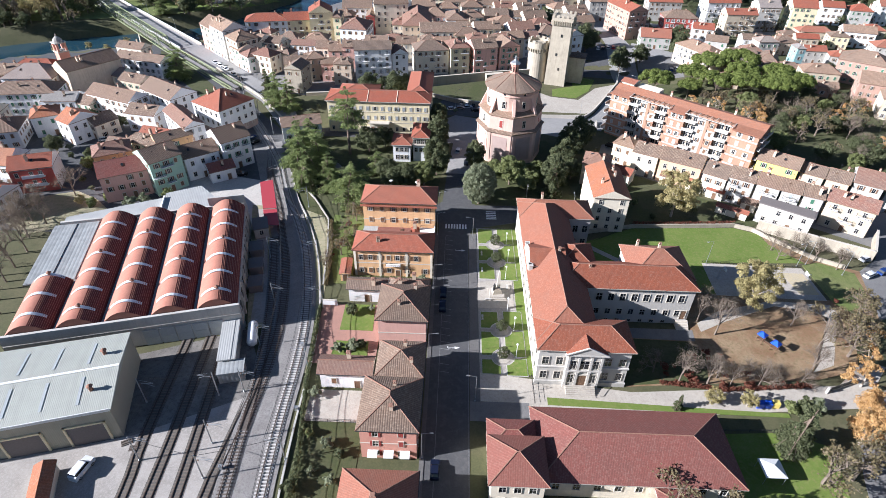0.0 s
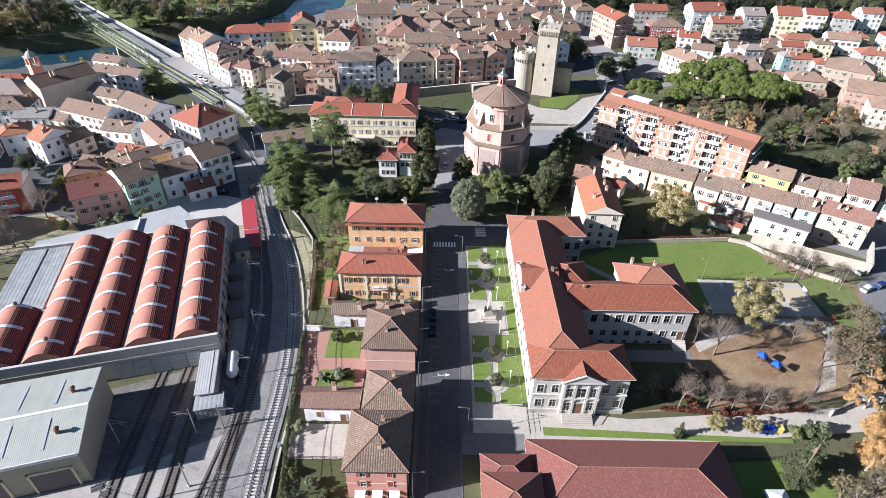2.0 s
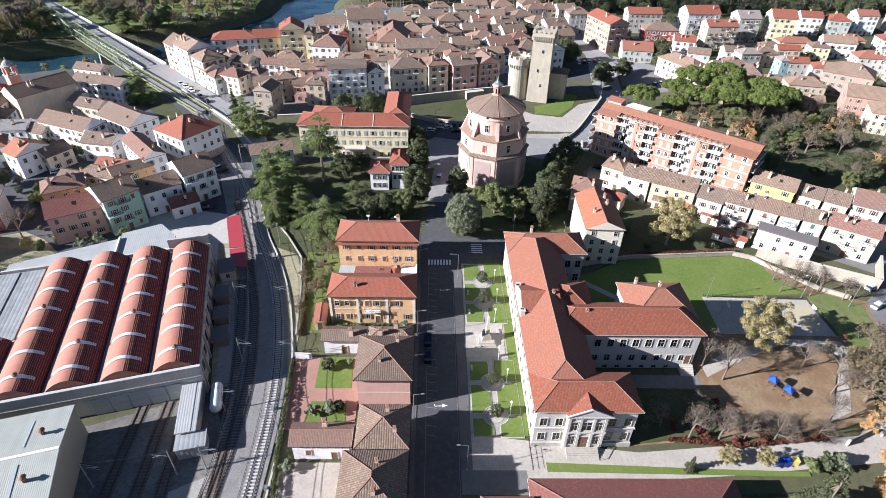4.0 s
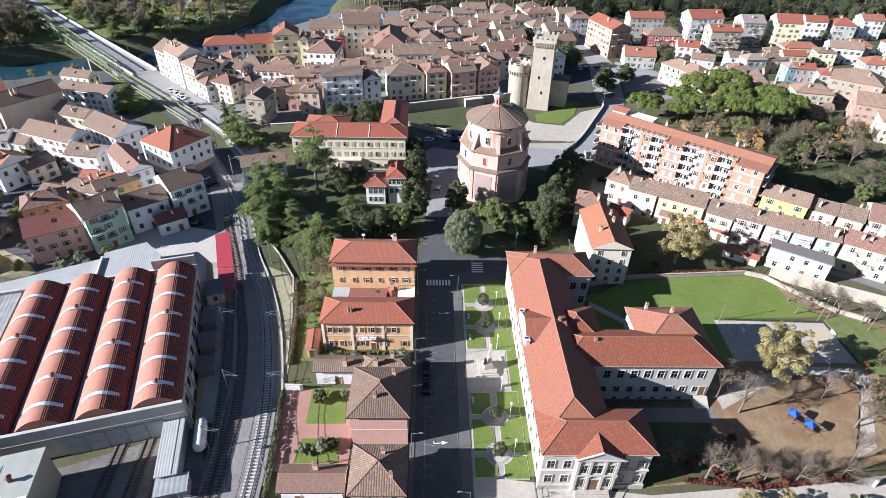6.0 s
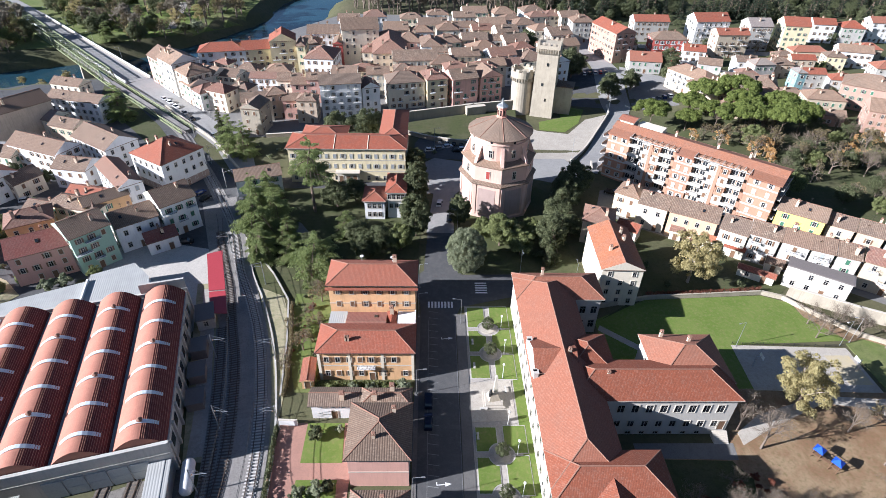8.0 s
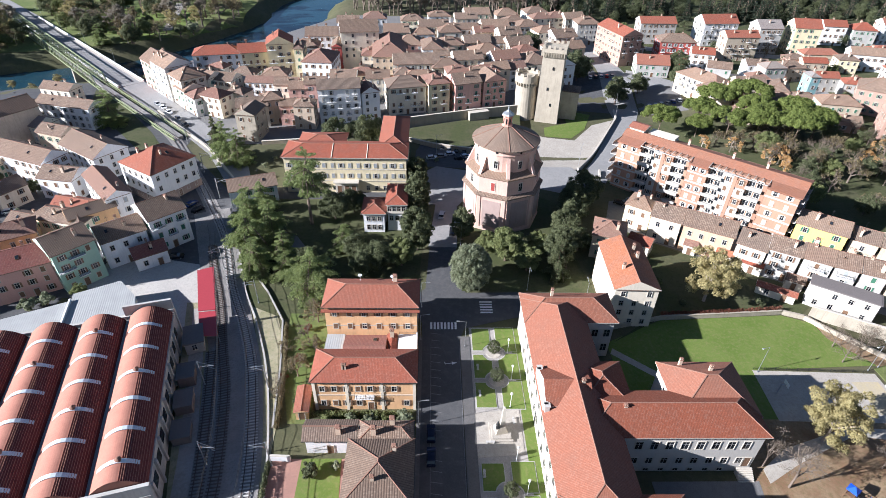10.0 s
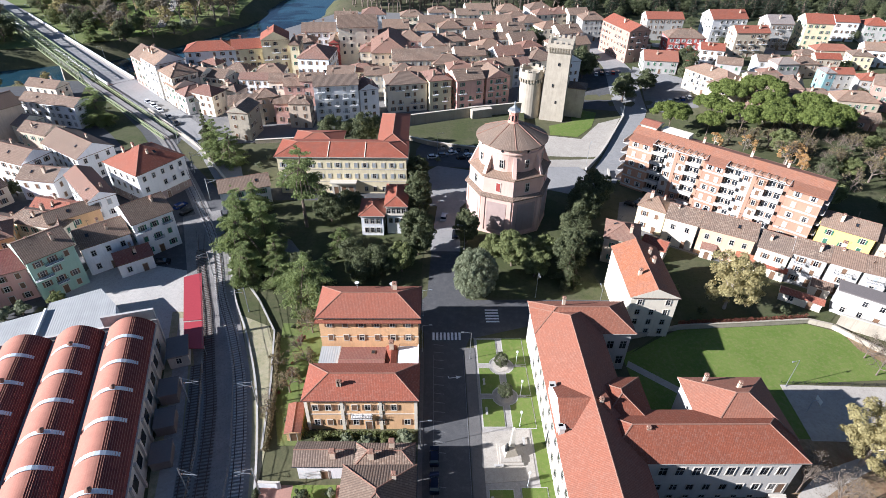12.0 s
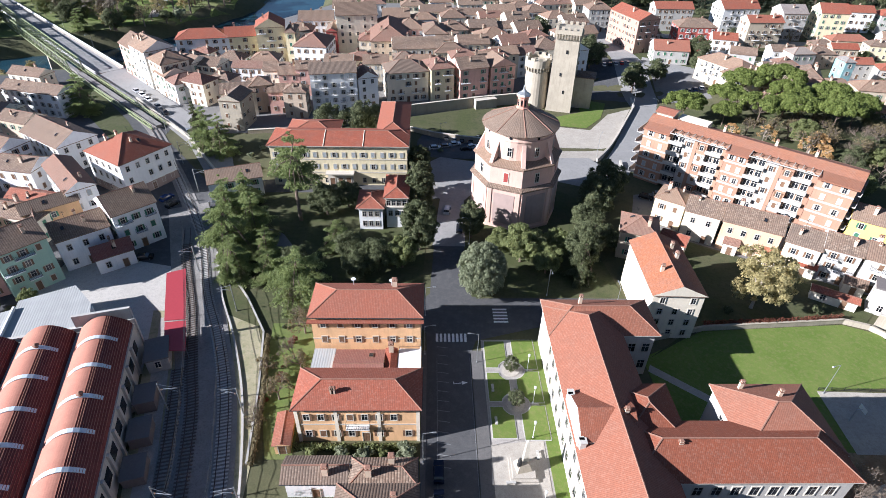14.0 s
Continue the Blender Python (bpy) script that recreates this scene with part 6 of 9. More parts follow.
def lawn(x0, y0, x1, y1, bites=()):
    """A lawn panel with a stone edge; its corners next to a round bed are cut away."""
    pts = []
    for x, y in ((x0, y0), (x1, y0), (x1, y1), (x0, y1)):
        near = [b for b in bites if math.hypot(b[0] - x, b[1] - y) < 2.6]
        if near:
            bx, by = near[0]
            sx, sy = (1 if x == x0 else -1), (1 if y == y0 else -1)
            arc = [(x + sx * 1.9 * (1 - math.sin(t)), y + sy * 1.9 * (1 - math.cos(t))) for t in (0, 0.4, 0.8, 1.2, 1.57)]
            arc = [(x, y + sy * 1.9), (x + sx * 0.6, y + sy * 1.75), (x + sx * 1.25, y + sy * 1.25), (x + sx * 1.75, y + sy * 0.6), (x + sx * 1.9, y)]
            first = (x, y) in ((x0, y0), (x1, y1))
            pts += arc if first else arc[::-1]
        else:
            pts.append((x, y))
    edge = [(x + (0.14 if x > (x0 + x1) / 2 else -0.14), y + (0.14 if y > (y0 + y1) / 2 else -0.14)) for x, y in pts]
    tagged(part("lawn_edge", MB().prism(edge, -0.2, 0.16), KERB), "Stone edging round a lawn panel", "kerb", kind="structure")
    tagged(part("lawn", MB().prism(pts, -0.2, 0.2), LAWN), "Mown lawn panel in the park strip", "lawn", kind="structure")


BEDS = [(15.0, -9.3), (15.0, -17.6), (15.2, -44.5), (15.1, -53.4)]
for y0, y1 in ((-8.6, -1.4), (-16.9, -10.0), (-25.0, -18.3), (-43.8, -38.2), (-52.7, -45.2), (-58.3, -54.1)):
    lawn(10.2, y0, 14.4, y1, [b for b in BEDS])
    lawn(15.9, y0 - 0.35, 20.4, y1 + 0.35, [b for b in BEDS])
for x, y in BEDS:
    tagged(part("round_bed", MB().lathe(x, y, ((1.7, -0.1), (1.7, 0.14)), 20), PALEPAVE), "Pale round paved bed under a clipped shrub", "path", kind="structure")
area("monument_square", [(9.6, -26.3), (19.0, -25.5), (18.9, -36.2), (8.8, -37.0)], PALEPAVE, "Pale worn square round the monument", 0.12, "pavement")
mon = thing("monument", pose(14.6, -31.2, 0.1), "Stone monument with a stepped base, tall obelisk and bronze figures", "monument")
part("base", MB().box(0, 0, 0, 4.6, 4.6, 0.4).box(0, 0, 0.4, 3.8, 3.8, 0.4), PALEPAVE, mon)
part("rock", MB().box(-0.1, 0.2, 0.8, 2.6, 2.4, 1.4, 0.2, taper=0.6), STONEW, mon)
part("obelisk", MB().box(0.3, 0.6, 0.8, 1.1, 1.1, 6.2, taper=0.45).box(0.3, 0.6, 7.0, 0.5, 0.5, 0.5, taper=0.1), STONE_TRIM, mon)
part("bronze_shape", MB().lathe(-0.8, -0.3, ((0.3, 1.6), (0.42, 2.2), (0.3, 2.9), (0.4, 3.1), (0.18, 3.6), (0.22, 3.8), (0.05, 4.05)), 9), IRON, mon, "dark bronze shape")
area("school_strip", rect(19.4, -58.3, 21.9, -1.0), LAWN, "Strip of grass below the school wall", 0.11, "lawn")

# ---- school grounds ----
area("school_lawn", [(42.5, -6), (58, 1.9), (90, 3.9), (96.5, 1), (97.5, -4.5), (104, -13), (74, -14.5), (74, -28), (63, -28), (63, -21.5), (43, -21.5)], LAWN, "Sunny school lawn", 0.09, "lawn")
area("school_yard", [(42, -42), (62, -42), (64, -28), (74, -28), (104, -29), (106, -34), (97, -53.5), (86, -56.5), (42, -60.5)], DIRT, "Brown leaf-strewn earth of the school yard", 0.06)
area("dirt_bank", [(97, 2), (99.5, -1), (108, -11.5), (118, -16), (112, -36), (104, -30), (104, -13), (97.5, -4.5)], DIRT, "Bare brown bank beside the court", 0.08)
area("school_court", [(74, -14.6), (101.9, -15.6), (102.2, -29.2), (73.3, -28.4)], PALEPAVE, "Pale concrete play court", 0.13, "court")
area("court_patch", [(95, -18), (101, -18), (101.3, -27), (96, -27)], SANDPATCH, "Sandy patch on the play court", 0.145, "court")
# lawn in the school's shade, given dark grass to stand in for it
area("yard_lawn", [(42, -45.5), (60.5, -46), (63, -50), (61, -58), (48, -59.5), (42, -60.2)], ROUGHG, "Lawn behind the school front, coloured dark for its shade", 0.075, "lawn")
area("yard_strip", [(42, -42), (62.5, -42), (62, -45.8), (42, -45.3)], PALEROAD, "Grey paving along the school wing", 0.09, "path")
area("yard_lawn", [(102.8, -14), (108, -12.5), (116, -17), (113.5, -31), (105, -33), (103.5, -30)], MEADOW, "Patchy grass beside the court", 0.11, "lawn")
area("hall_verge", [(24, -64.3), (55.5, -65.6), (75, -66.2), (75, -67.2), (55, -66.9), (24, -66.3)], LAWN, "Narrow grass verge along the hall", 0.13, "lawn")
area("yard_path", [(64.5, -39.5), (71, -35), (87, -30), (102, -31), (102.5, -35.6), (98.7, -36.2), (88.5, -52), (86, -54.5), (92, -52), (100.5, -37), (96, -33.5), (87, -32), (72, -38.5), (64.5, -42.5)], PALEPAVE, "Pale curved path through the school yard", 0.1, "path")
area("hall_lawn", [(57, -72), (72, -71), (80, -74), (76, -95), (57, -95)], LAWN, "Lawn with a white gazebo beside the hall", 0.07, "lawn")
area("corner_road", [(78, -95), (83, -80), (88, -70), (92, -64), (104, -56), (130, -30), (150, -40), (120, -110)], PALEROAD, "Pale road round the corner of the grounds", 0.04, "road")
area("east_road", [(112, -36), (118, -16), (126, -10), (134, 2), (142, -6), (128, -30)], PALEROAD, "Road below the terraces", 0.11, "road")
area("school_path", [(42.6, -9.5), (58, -22.6), (59.5, -21.6), (43.5, -7.8)], PALEPAVE, "Narrow path across the lawn", 0.1, "path")
area("garden_path", [(-41, 24), (-28.5, 7.5), (-24.8, 4.5), (-24.8, 14), (-31, 24), (-40, 38), (-47, 42)], PALEROAD, "Grey gravel path under the garden trees", 0.12, "path")
area("quarter_garden", [(-134, -6), (-124, -12), (-112, -6), (-107, 3), (-114, 9), (-122, 13), (-132, 9)], DRYG, "Dry garden grass below the houses", 0.12, "garden")
area("quarter_garden", [(-118, 46), (-112, 42), (-106, 48), (-110, 54), (-116, 53)], LAWN, "Small green garden between houses", 0.12, "garden")
# villa gardens
area("villa_yard", rect(-30, -57, -14.4, -37), TERRAC, "Red-brown paved garden yard", 0.05)
area("villa_lawn", [(-24.3, -46.2), (-16.2, -46.2), (-16.8, -37), (-24.4, -37)], LAWN, "Small garden lawn", 0.1, "lawn")
area("villa_lawn", [(-25, -55.3), (-16.4, -55.3), (-16.7, -49.8), (-24.4, -49.8)], LAWN, "Small garden lawn with shrubs", 0.1, "lawn")
area("villa_court", rect(-27, -72.5, -14.6, -64.4), PALEPAVE, "Pale concrete court behind the villa", 0.07)
area("villa_garden", rect(-27, -90, -14.6, -72.7), ROUGHG, "Overgrown shady garden", 0.06)
area("villa_garden", [(-29, -29), (-24.5, -29), (-24.5, 4), (-35, 4), (-33, -14)], MEADOW, "Grassy slope behind the villas", 0.1)
area("villa_garden", rect(-24.5, -31.2, -2.7, -26.2), ROUGHG, "Narrow garden before the orange villa", 0.07)
# old town on the far side of the church
house(-71.0, 108.9, 8.6, 11, 11, -9, z=0, wall=STONEW, roof=OLD, far=1, label='Small stone tower house with machicolations and a hipped tile roof')
house(-127.7, 164.6, 12, 12, 13, -46, wall=PINKW, roof=OLD, far=1)
house(-117.7, 154.1, 15, 12, 15, -46, wall=WHITEW, roof=OLD, far=1)
house(-107.2, 143.1, 13, 12, 13, -46, wall=CREAMW, roof=OLD, far=1)
house(-98.7, 134.1, 9, 12, 8, -46, wall=WHITEW, roof=OLD, far=1)
house(-91.8, 131.3, 12, 9, 9, -25, z=0, wall=CREAMW, roof=OLD, far=1)
house(-102.0, 149.3, 13, 10, 11, -25, z=0, wall=CREAMW, roof=OLD, far=1)
house(-92.5, 149.2, 11, 10, 10, -15, z=0, wall=CREAMW, roof=OLD, far=1)
house(-73.7, 121.3, 13, 10, 9, 12, z=0, wall=CREAMW, roof=OLD, far=1)
house(-66.5, 124.6, 9, 9, 10.5, 20, z=0, wall=TANW, roof=OLD, far=1)
house(-74.9, 148.6, 17, 8, 9, -4, z=0, wall=WHITEW, roof=OLD, far=1)
house(-65.0, 147.6, 11, 9, 8.5, 0, z=0, wall=CREAMW, roof=OLD, far=1)
house(-58.5, 141.3, 9, 8, 9, 5, z=0, wall=PINKW, roof=OLD, far=1)
house(-59.1, 123.1, 8, 8, 8.5, 5, z=0, wall=PINKW, roof=OLD, far=1)
house(-51.7, 119.2, 9, 8, 10, 0, z=0, wall=TANW, roof=OLD, far=1)
house(-84.2, 137.9, 10, 8, 8, -20, z=0, wall=CREAMW, roof=OLD, far=1)
house(-105.8, 139.6, 10, 10, 9, -46, z=0, wall=CREAMW, roof=OLD, far=1)
house(-38.7, 127.2, 17.9, 11, 15, 10, z=0, wall=WHITEW, roof=OLD, far=1, balcony=1, label='White four-storey town house with balconies above the town wall')
house(-27.0, 130.7, 8.4, 10, 12, 20, z=0, wall=WHITEW, roof=OLD, far=1)
house(-103.0, 173.9, 20.4, 11, 12, 12, z=2, wall=WHITEW, roof=RED, far=1)
house(-87.3, 177.7, 12.5, 11, 12, 15, z=2, wall=YELLOWW, roof=RED, far=1, balcony=1)
house(-74.0, 178.8, 11.7, 12, 16, 12, z=2, wall=YELLOWW, roof=RED, far=1, balcony=1)
house(-64.5, 178.7, 4.4, 12, 14, 3, z=2, wall=YELLOWW, roof=OLD, far=1)
house(-53.1, 170.2, 13.3, 16, 11, -5, z=2, wall=WHITEW, roof=OLD, far=1)
house(-48.4, 192.7, 5.0, 12, 11, 3, z=2, wall=REDW, roof=OLD, far=1)
house(-37.9, 200.1, 17.7, 15, 17, 10, z=2, wall=CREAMW, roof=OLD, far=1, label='Cream four-storey palazzo on the old town square')

house(-21.3, 189.2, 16, 32, 11, 5, z=2, wall=TANW, roof=OLD, far=1, ridge='y', label='Long old church roof among the town houses')
house(-11.7, 139.0, 17.1, 13, 12, 13, z=0, wall=CREAMW, roof=OLD, far=1, balcony=1)
house(1.6, 140.7, 10.2, 13, 13, 17, z=0, wall=YELLOWW, roof=OLD, far=1, balcony=1)
house(14.2, 142.6, 13.0, 12, 12.5, 20, z=0, wall=PINKW, roof=OLD, far=1, balcony=1)
house(26.3, 147.6, 11.7, 12, 12, 20, z=0, wall=PINKW, roof=OLD, far=1, balcony=1)
house(-7.5, 167.5, 20, 12, 13, 5, z=0, wall=CREAMW, roof=OLD, far=1)
house(-0.0, 189.3, 10, 16, 14, 5, z=0, wall=WHITEW, roof=OLD, far=1)
house(8.8, 200.8, 13, 11, 12, 10, z=0, wall=CREAMW, roof=OLD, far=1)
house(17.0, 173.9, 13, 10, 13, 10, z=0, wall=CREAMW, roof=OLD, far=1)
house(27.7, 187.5, 15, 13, 12, 15, z=0, wall=CREAMW, roof=OLD, far=1)
house(18.0, 238.9, 22, 9, 10, 4, z=0, wall=WHITEW, roof=OLD, far=1)
house(36.7, 246.5, 15, 11, 10, 10, z=0, wall=CREAMW, roof=OLD, far=1)
house(43.1, 226.0, 12, 10, 11, 15, z=0, wall=CREAMW, roof=OLD, far=1)
house(35.4, 178.4, 13, 10, 12, 20, z=0, wall=WHITEW, roof=OLD, far=1)
house(56.3, 247.7, 13, 11, 10, 15, z=0, wall=WHITEW, roof=OLD, far=1)
house(50.4, 180.9, 13, 16, 10, 15, z=0, wall=CREAMW, roof=OLD, far=1)
house(65.8, 235.3, 13, 10, 10, 20, z=0, wall=CREAMW, roof=OLD, far=1)
house(45.8, 206.7, 13, 10, 11, 20, z=0, wall=CREAMW, roof=OLD, far=1)
house(23.6, 205.9, 13, 10, 12, 8, z=0, wall=TANW, roof=OLD, far=1)
house(6.6, 164.8, 13, 10, 12, 8, z=0, wall=CREAMW, roof=OLD, far=1)
house(74.2, 230.1, 13, 12, 9, 20, z=0, wall=WHITEW, roof=OLD, far=1)
house(-11.8, 197.9, 13, 12, 13, 5, z=0, wall=PINKW, roof=OLD, far=1)
house(-31.4, 161.1, 12, 9, 9, 0, z=0, wall=CREAMW, roof=OLD, far=1)
house(-20.1, 224.2, 13, 12, 12, 5, z=0, wall=CREAMW, roof=OLD, far=1)
house(0.7, 244.3, 16, 10, 10, 5, z=0, wall=CREAMW, roof=OLD, far=1)
house(74.8, 207.5, 12, 10, 9, 20, z=0, wall=TANW, roof=OLD, far=1)
house(62.2, 175.1, 10, 14, 11, 20, z=0, wall=WHITEW, roof=OLD, far=1)
house(24.5, 157.3, 12, 8, 12, 12, z=0, wall=CREAMW, roof=OLD, far=1)
house(-59.0, 211.8, 16, 12, 13, 5, z=0, wall=WHITEW, roof=OLD, far=1)
house(-64.2, 194.0, 12, 10, 12, 0, z=0, wall=WHITEW, roof=OLD, far=1)
house(47.0, 277.6, 14, 11, 9, 12, z=0, wall=CREAMW, roof=OLD, far=1)
house(67.1, 285.2, 14, 11, 9, 12, z=0, wall=WHITEW, roof=OLD, far=1)
house(78.9, 273.6, 13, 10, 9, 12, z=0, wall=CREAMW, roof=OLD, far=1)
house(28.3, 279.5, 15, 11, 9, 8, z=0, wall=CREAMW, roof=OLD, far=1)
house(-102.6, 170.6, 12, 10, 9, -20, z=0, wall=CREAMW, roof=PINKR, far=1)
house(-86.7, 158.9, 11, 9, 9, -10, z=0, wall=WHITEW, roof=OLD, far=1)
house(-71.5, 156.2, 11, 9, 10, 0, z=0, wall=CREAMW, roof=TAN, far=1)
house(-51.0, 142.4, 10, 9, 11, 3, z=0, wall=PINKW, roof=OLD, far=1)
house(-40.6, 156.8, 11, 9, 9, 0, z=0, wall=WHITEW, roof=OLD, far=1)
house(-30.2, 188.4, 10, 10, 10, 3, z=0, wall=CREAMW, roof=PINKR, far=1)
house(-24.7, 154.1, 10, 9, 10, 3, z=0, wall=CREAMW, roof=OLD, far=1)
house(-5.5, 151.6, 14, 8, 11, 5, z=0, wall=WHITEW, roof=TAN, far=1)
house(-12.8, 155.2, 9, 8, 11, 5, z=0, wall=CREAMW, roof=OLD, far=1)
house(5.7, 182.7, 10, 9, 12, 8, z=0, wall=WHITEW, roof=OLD, far=1)
house(12.2, 153.4, 11, 9, 13, 10, z=0, wall=CREAMW, roof=PINKR, far=1)
house(18.2, 153.1, 10, 9, 12, 12, z=0, wall=WHITEW, roof=OLD, far=1)
house(30.3, 165.1, 11, 9, 11, 15, z=0, wall=CREAMW, roof=TAN, far=1)
house(39.6, 168.9, 9, 9, 10, 18, z=0, wall=WHITEW, roof=OLD, far=1)
house(36.1, 208.4, 11, 9, 11, 14, z=0, wall=WHITEW, roof=OLD, far=1)
house(29.6, 233.2, 11, 9, 10, 10, z=0, wall=TANW, roof=PINKR, far=1)
house(9.8, 232.1, 12, 9, 10, 6, z=0, wall=CREAMW, roof=OLD, far=1)
house(-5.3, 223.3, 12, 9, 11, 5, z=0, wall=WHITEW, roof=TAN, far=1)
house(48.8, 197.2, 11, 9, 10, 18, z=0, wall=WHITEW, roof=OLD, far=1)
house(65.2, 203.1, 11, 9, 10, 20, z=0, wall=CREAMW, roof=OLD, far=1)
house(68.1, 269.9, 12, 9, 9, 14, z=0, wall=CREAMW, roof=PINKR, far=1)
house(50.1, 261.5, 12, 9, 9, 12, z=0, wall=WHITEW, roof=OLD, far=1)
house(20.8, 266.9, 13, 9, 9, 6, z=0, wall=CREAMW, roof=TAN, far=1)
house(4.2, 271.8, 13, 9, 9, 6, z=0, wall=WHITEW, roof=OLD, far=1)
house(-12.2, 257.2, 13, 9, 10, 5, z=0, wall=CREAMW, roof=OLD, far=1)
house(-34.7, 256.8, 13, 10, 11, 5, z=0, wall=WHITEW, roof=PINKR, far=1)
house(-49.4, 246.1, 12, 10, 11, 3, z=0, wall=WHITEW, roof=OLD, far=1)
house(88.7, 271.2, 12, 10, 9, 14, z=0, wall=CREAMW, roof=TAN, far=1)
# suburb beyond the umbrella pines

house(102.8, 215.2, 13, 26, 16, 18, z=0, wall=ROSEW, roof=RED, far=1, balcony=1)
house(135.4, 250.9, 22, 12, 12, 0, z=0, wall=GREYW, roof=RED, far=1)
house(133.6, 212.0, 20, 12, 12, -3, z=0, wall=REDW, roof=OLD, far=1, balcony=1)
house(171.5, 249.6, 22, 14, 13, 6, z=0, wall=WHITEW, roof=RED, far=1, balcony=1)
house(172.1, 219.6, 19, 11, 12.8, 2, z=0, wall=SANDW, roof=RED, far=1, balcony=1)
house(194.9, 235.6, 14, 14, 14, 0, z=0, wall=GREYW, roof=GREYR, far=1, balcony=1)
house(215.7, 233.1, 15, 14, 15, -8, z=0, wall=YELLOWW, roof=RED, far=1)
house(245.3, 252.7, 14, 11, 11, -8, z=0, wall=WHITEW, roof=RED, far=1)
house(262.1, 249.5, 14, 12, 10, -12, z=0, wall=GREYW, roof=RED, far=1)
house(282.5, 254.5, 14, 11, 12, -5, z=0, wall=WHITEW, roof=RED, far=1)
house(114.8, 191.2, 17, 13, 6.5, -8, z=0, wall=GREYW, roof=RED, far=1)
house(144.6, 200.1, 12, 10, 9, -15, z=0, wall=WHITEW, roof=RED, far=1)
house(129.2, 159.4, 24, 12, 9, -62, z=0, wall=SANDW, roof=TAN, far=1, balcony=1)
house(131.5, 146.5, 18, 10, 8, -55, z=0, wall=SANDW, roof=OLD, far=1)
house(151.5, 159.8, 14, 10, 7, -5, z=0, wall=SANDW, roof=OLD, far=1)
house(162.9, 154.1, 10, 15, 7, -25, z=0, wall=ROSEW, roof=OLD, far=1)
house(148.9, 135.5, 16, 9, 7, -10, z=0, wall=TANW, roof=OLD, far=1)
house(184.9, 185.6, 13, 10, 7, 0, z=0, wall=TANW, roof=OLD, far=1)
house(176.2, 153.1, 5, 8, 13, 0, z=0, wall=TEALW, roof=GREYR, far=1)
house(216.4, 213.4, 20, 9, 5.5, -4, z=0, wall=SANDW, roof=RED, far=1)
house(194.3, 170.0, 12, 8, 7, -3, z=0, wall=GREYW, roof=RED, far=1)
house(223.0, 199.2, 11, 9, 7, -10, z=0, wall=YELLOWW, roof=OLD, far=1)
house(236.3, 203.9, 18, 11, 8.5, -15, z=0, wall=WHITEW, roof=TAN, far=1)
house(235.4, 174.0, 15, 11, 9, -10, z=0, wall=GREYW, roof=RED, far=1)
house(178.7, 133.5, 17, 11, 8, -12, z=0, wall=SANDW, roof=TAN, far=1)
house(204.3, 141.7, 22, 16, 11, -35, z=0, wall=ROSEW, roof=TAN, far=1)
house(196.6, 113.1, 20, 14, 10, -25, z=0, wall=ROSEW, roof=TAN, far=1)
house(195.2, 97.5, 14, 14, 9, -25, z=0, wall=SANDW, roof=TAN, far=1)
house(168.4, 188.8, 12, 8, 7, 0, z=0, wall=WHITEW, roof=OLD, far=1)
house(177.0, 120.5, 9, 7, 5, -15, z=0, wall=ROSEW, roof=TAN, far=1)
house(92.1, 247.1, 14, 12, 12, 5, z=0, wall=GREYW, roof=OLD, far=1)
house(169.7, 144.5, 11, 8, 6, -8, z=0, wall=SANDW, roof=OLD, far=1)
house(134.1, 129.3, 10, 7, 5, -8, z=0, wall=TANW, roof=OLD, far=1)
house(271.0, 209.3, 14, 11, 9, -8, z=0, wall=WHITEW, roof=RED, far=1)
house(247.4, 162.2, 16, 12, 9, -12, z=0, wall=SANDW, roof=RED, far=1)
house(310.2, 257.9, 15, 12, 10, -8, z=0, wall=GREYW, roof=RED, far=1)
# infill of the suburb
house(173.4, 181.4, 12, 9, 8, 5, z=0, wall=GREYW, roof=GREYR, far=1, sides=('front',))
house(194.4, 199.4, 11, 8, 7, 0, z=0, wall=ROSEW, roof=OLD, far=1, sides=('front',))
house(201.4, 193.2, 13, 8, 7, -5, z=0, wall=SANDW, roof=RED, far=1, sides=('front',))
house(147.0, 183.1, 12, 9, 7, -20, z=0, wall=GREYW, roof=OLD, far=1, sides=('front',))
house(161.2, 171.2, 10, 8, 6, 0, z=0, wall=GREYW, roof=PINKR, far=1, sides=('front',))
house(157.4, 133.2, 11, 8, 6, -10, z=0, wall=SANDW, roof=OLD, far=1, sides=('front',))
house(136.8, 139.7, 12, 8, 7, -40, z=0, wall=TANW, roof=TAN, far=1, sides=('front',))
house(204.3, 161.2, 12, 9, 7, -15, z=0, wall=GREYW, roof=RED, far=1, sides=('front',))
house(249.0, 211.4, 13, 10, 8, -10, z=0, wall=SANDW, roof=RED, far=1, sides=('front',))
house(110.7, 213.3, 11, 9, 8, 10, z=0, wall=GREYW, roof=OLD, far=1, sides=('front',))
# houses between the railway and the river

house(-90, 66.3, 17.2, 17.2, 11.2, 57, wall=WHITEW, roof=RED, hipped=1, chimneys=3, base_band=1, label='White three-storey house with grey shutters and a red hipped roof')
house(-157.0, 57.3, 10.2, 11, 8, 29, z=0, wall=WHITEW, roof=ORANGE)
house(-141.6, 52.4, 9, 12, 8.5, -30, z=0, wall=WHITEW, roof=ORANGE, gable=1)
red_house = house(-136.0, 17.0, 13.0, 11.0, 8.5, 20, z=0, wall=WHITEW, roof=RED, gable=1, ridge="x", sides=("front",), door=False, label="Modern house with a dark red facade, white side and balconies")
part("facade", MB().box(0, -5.25, -0.2, 12.3, 0.4, 8.2), REDW, red_house, "dark red rendered facade")
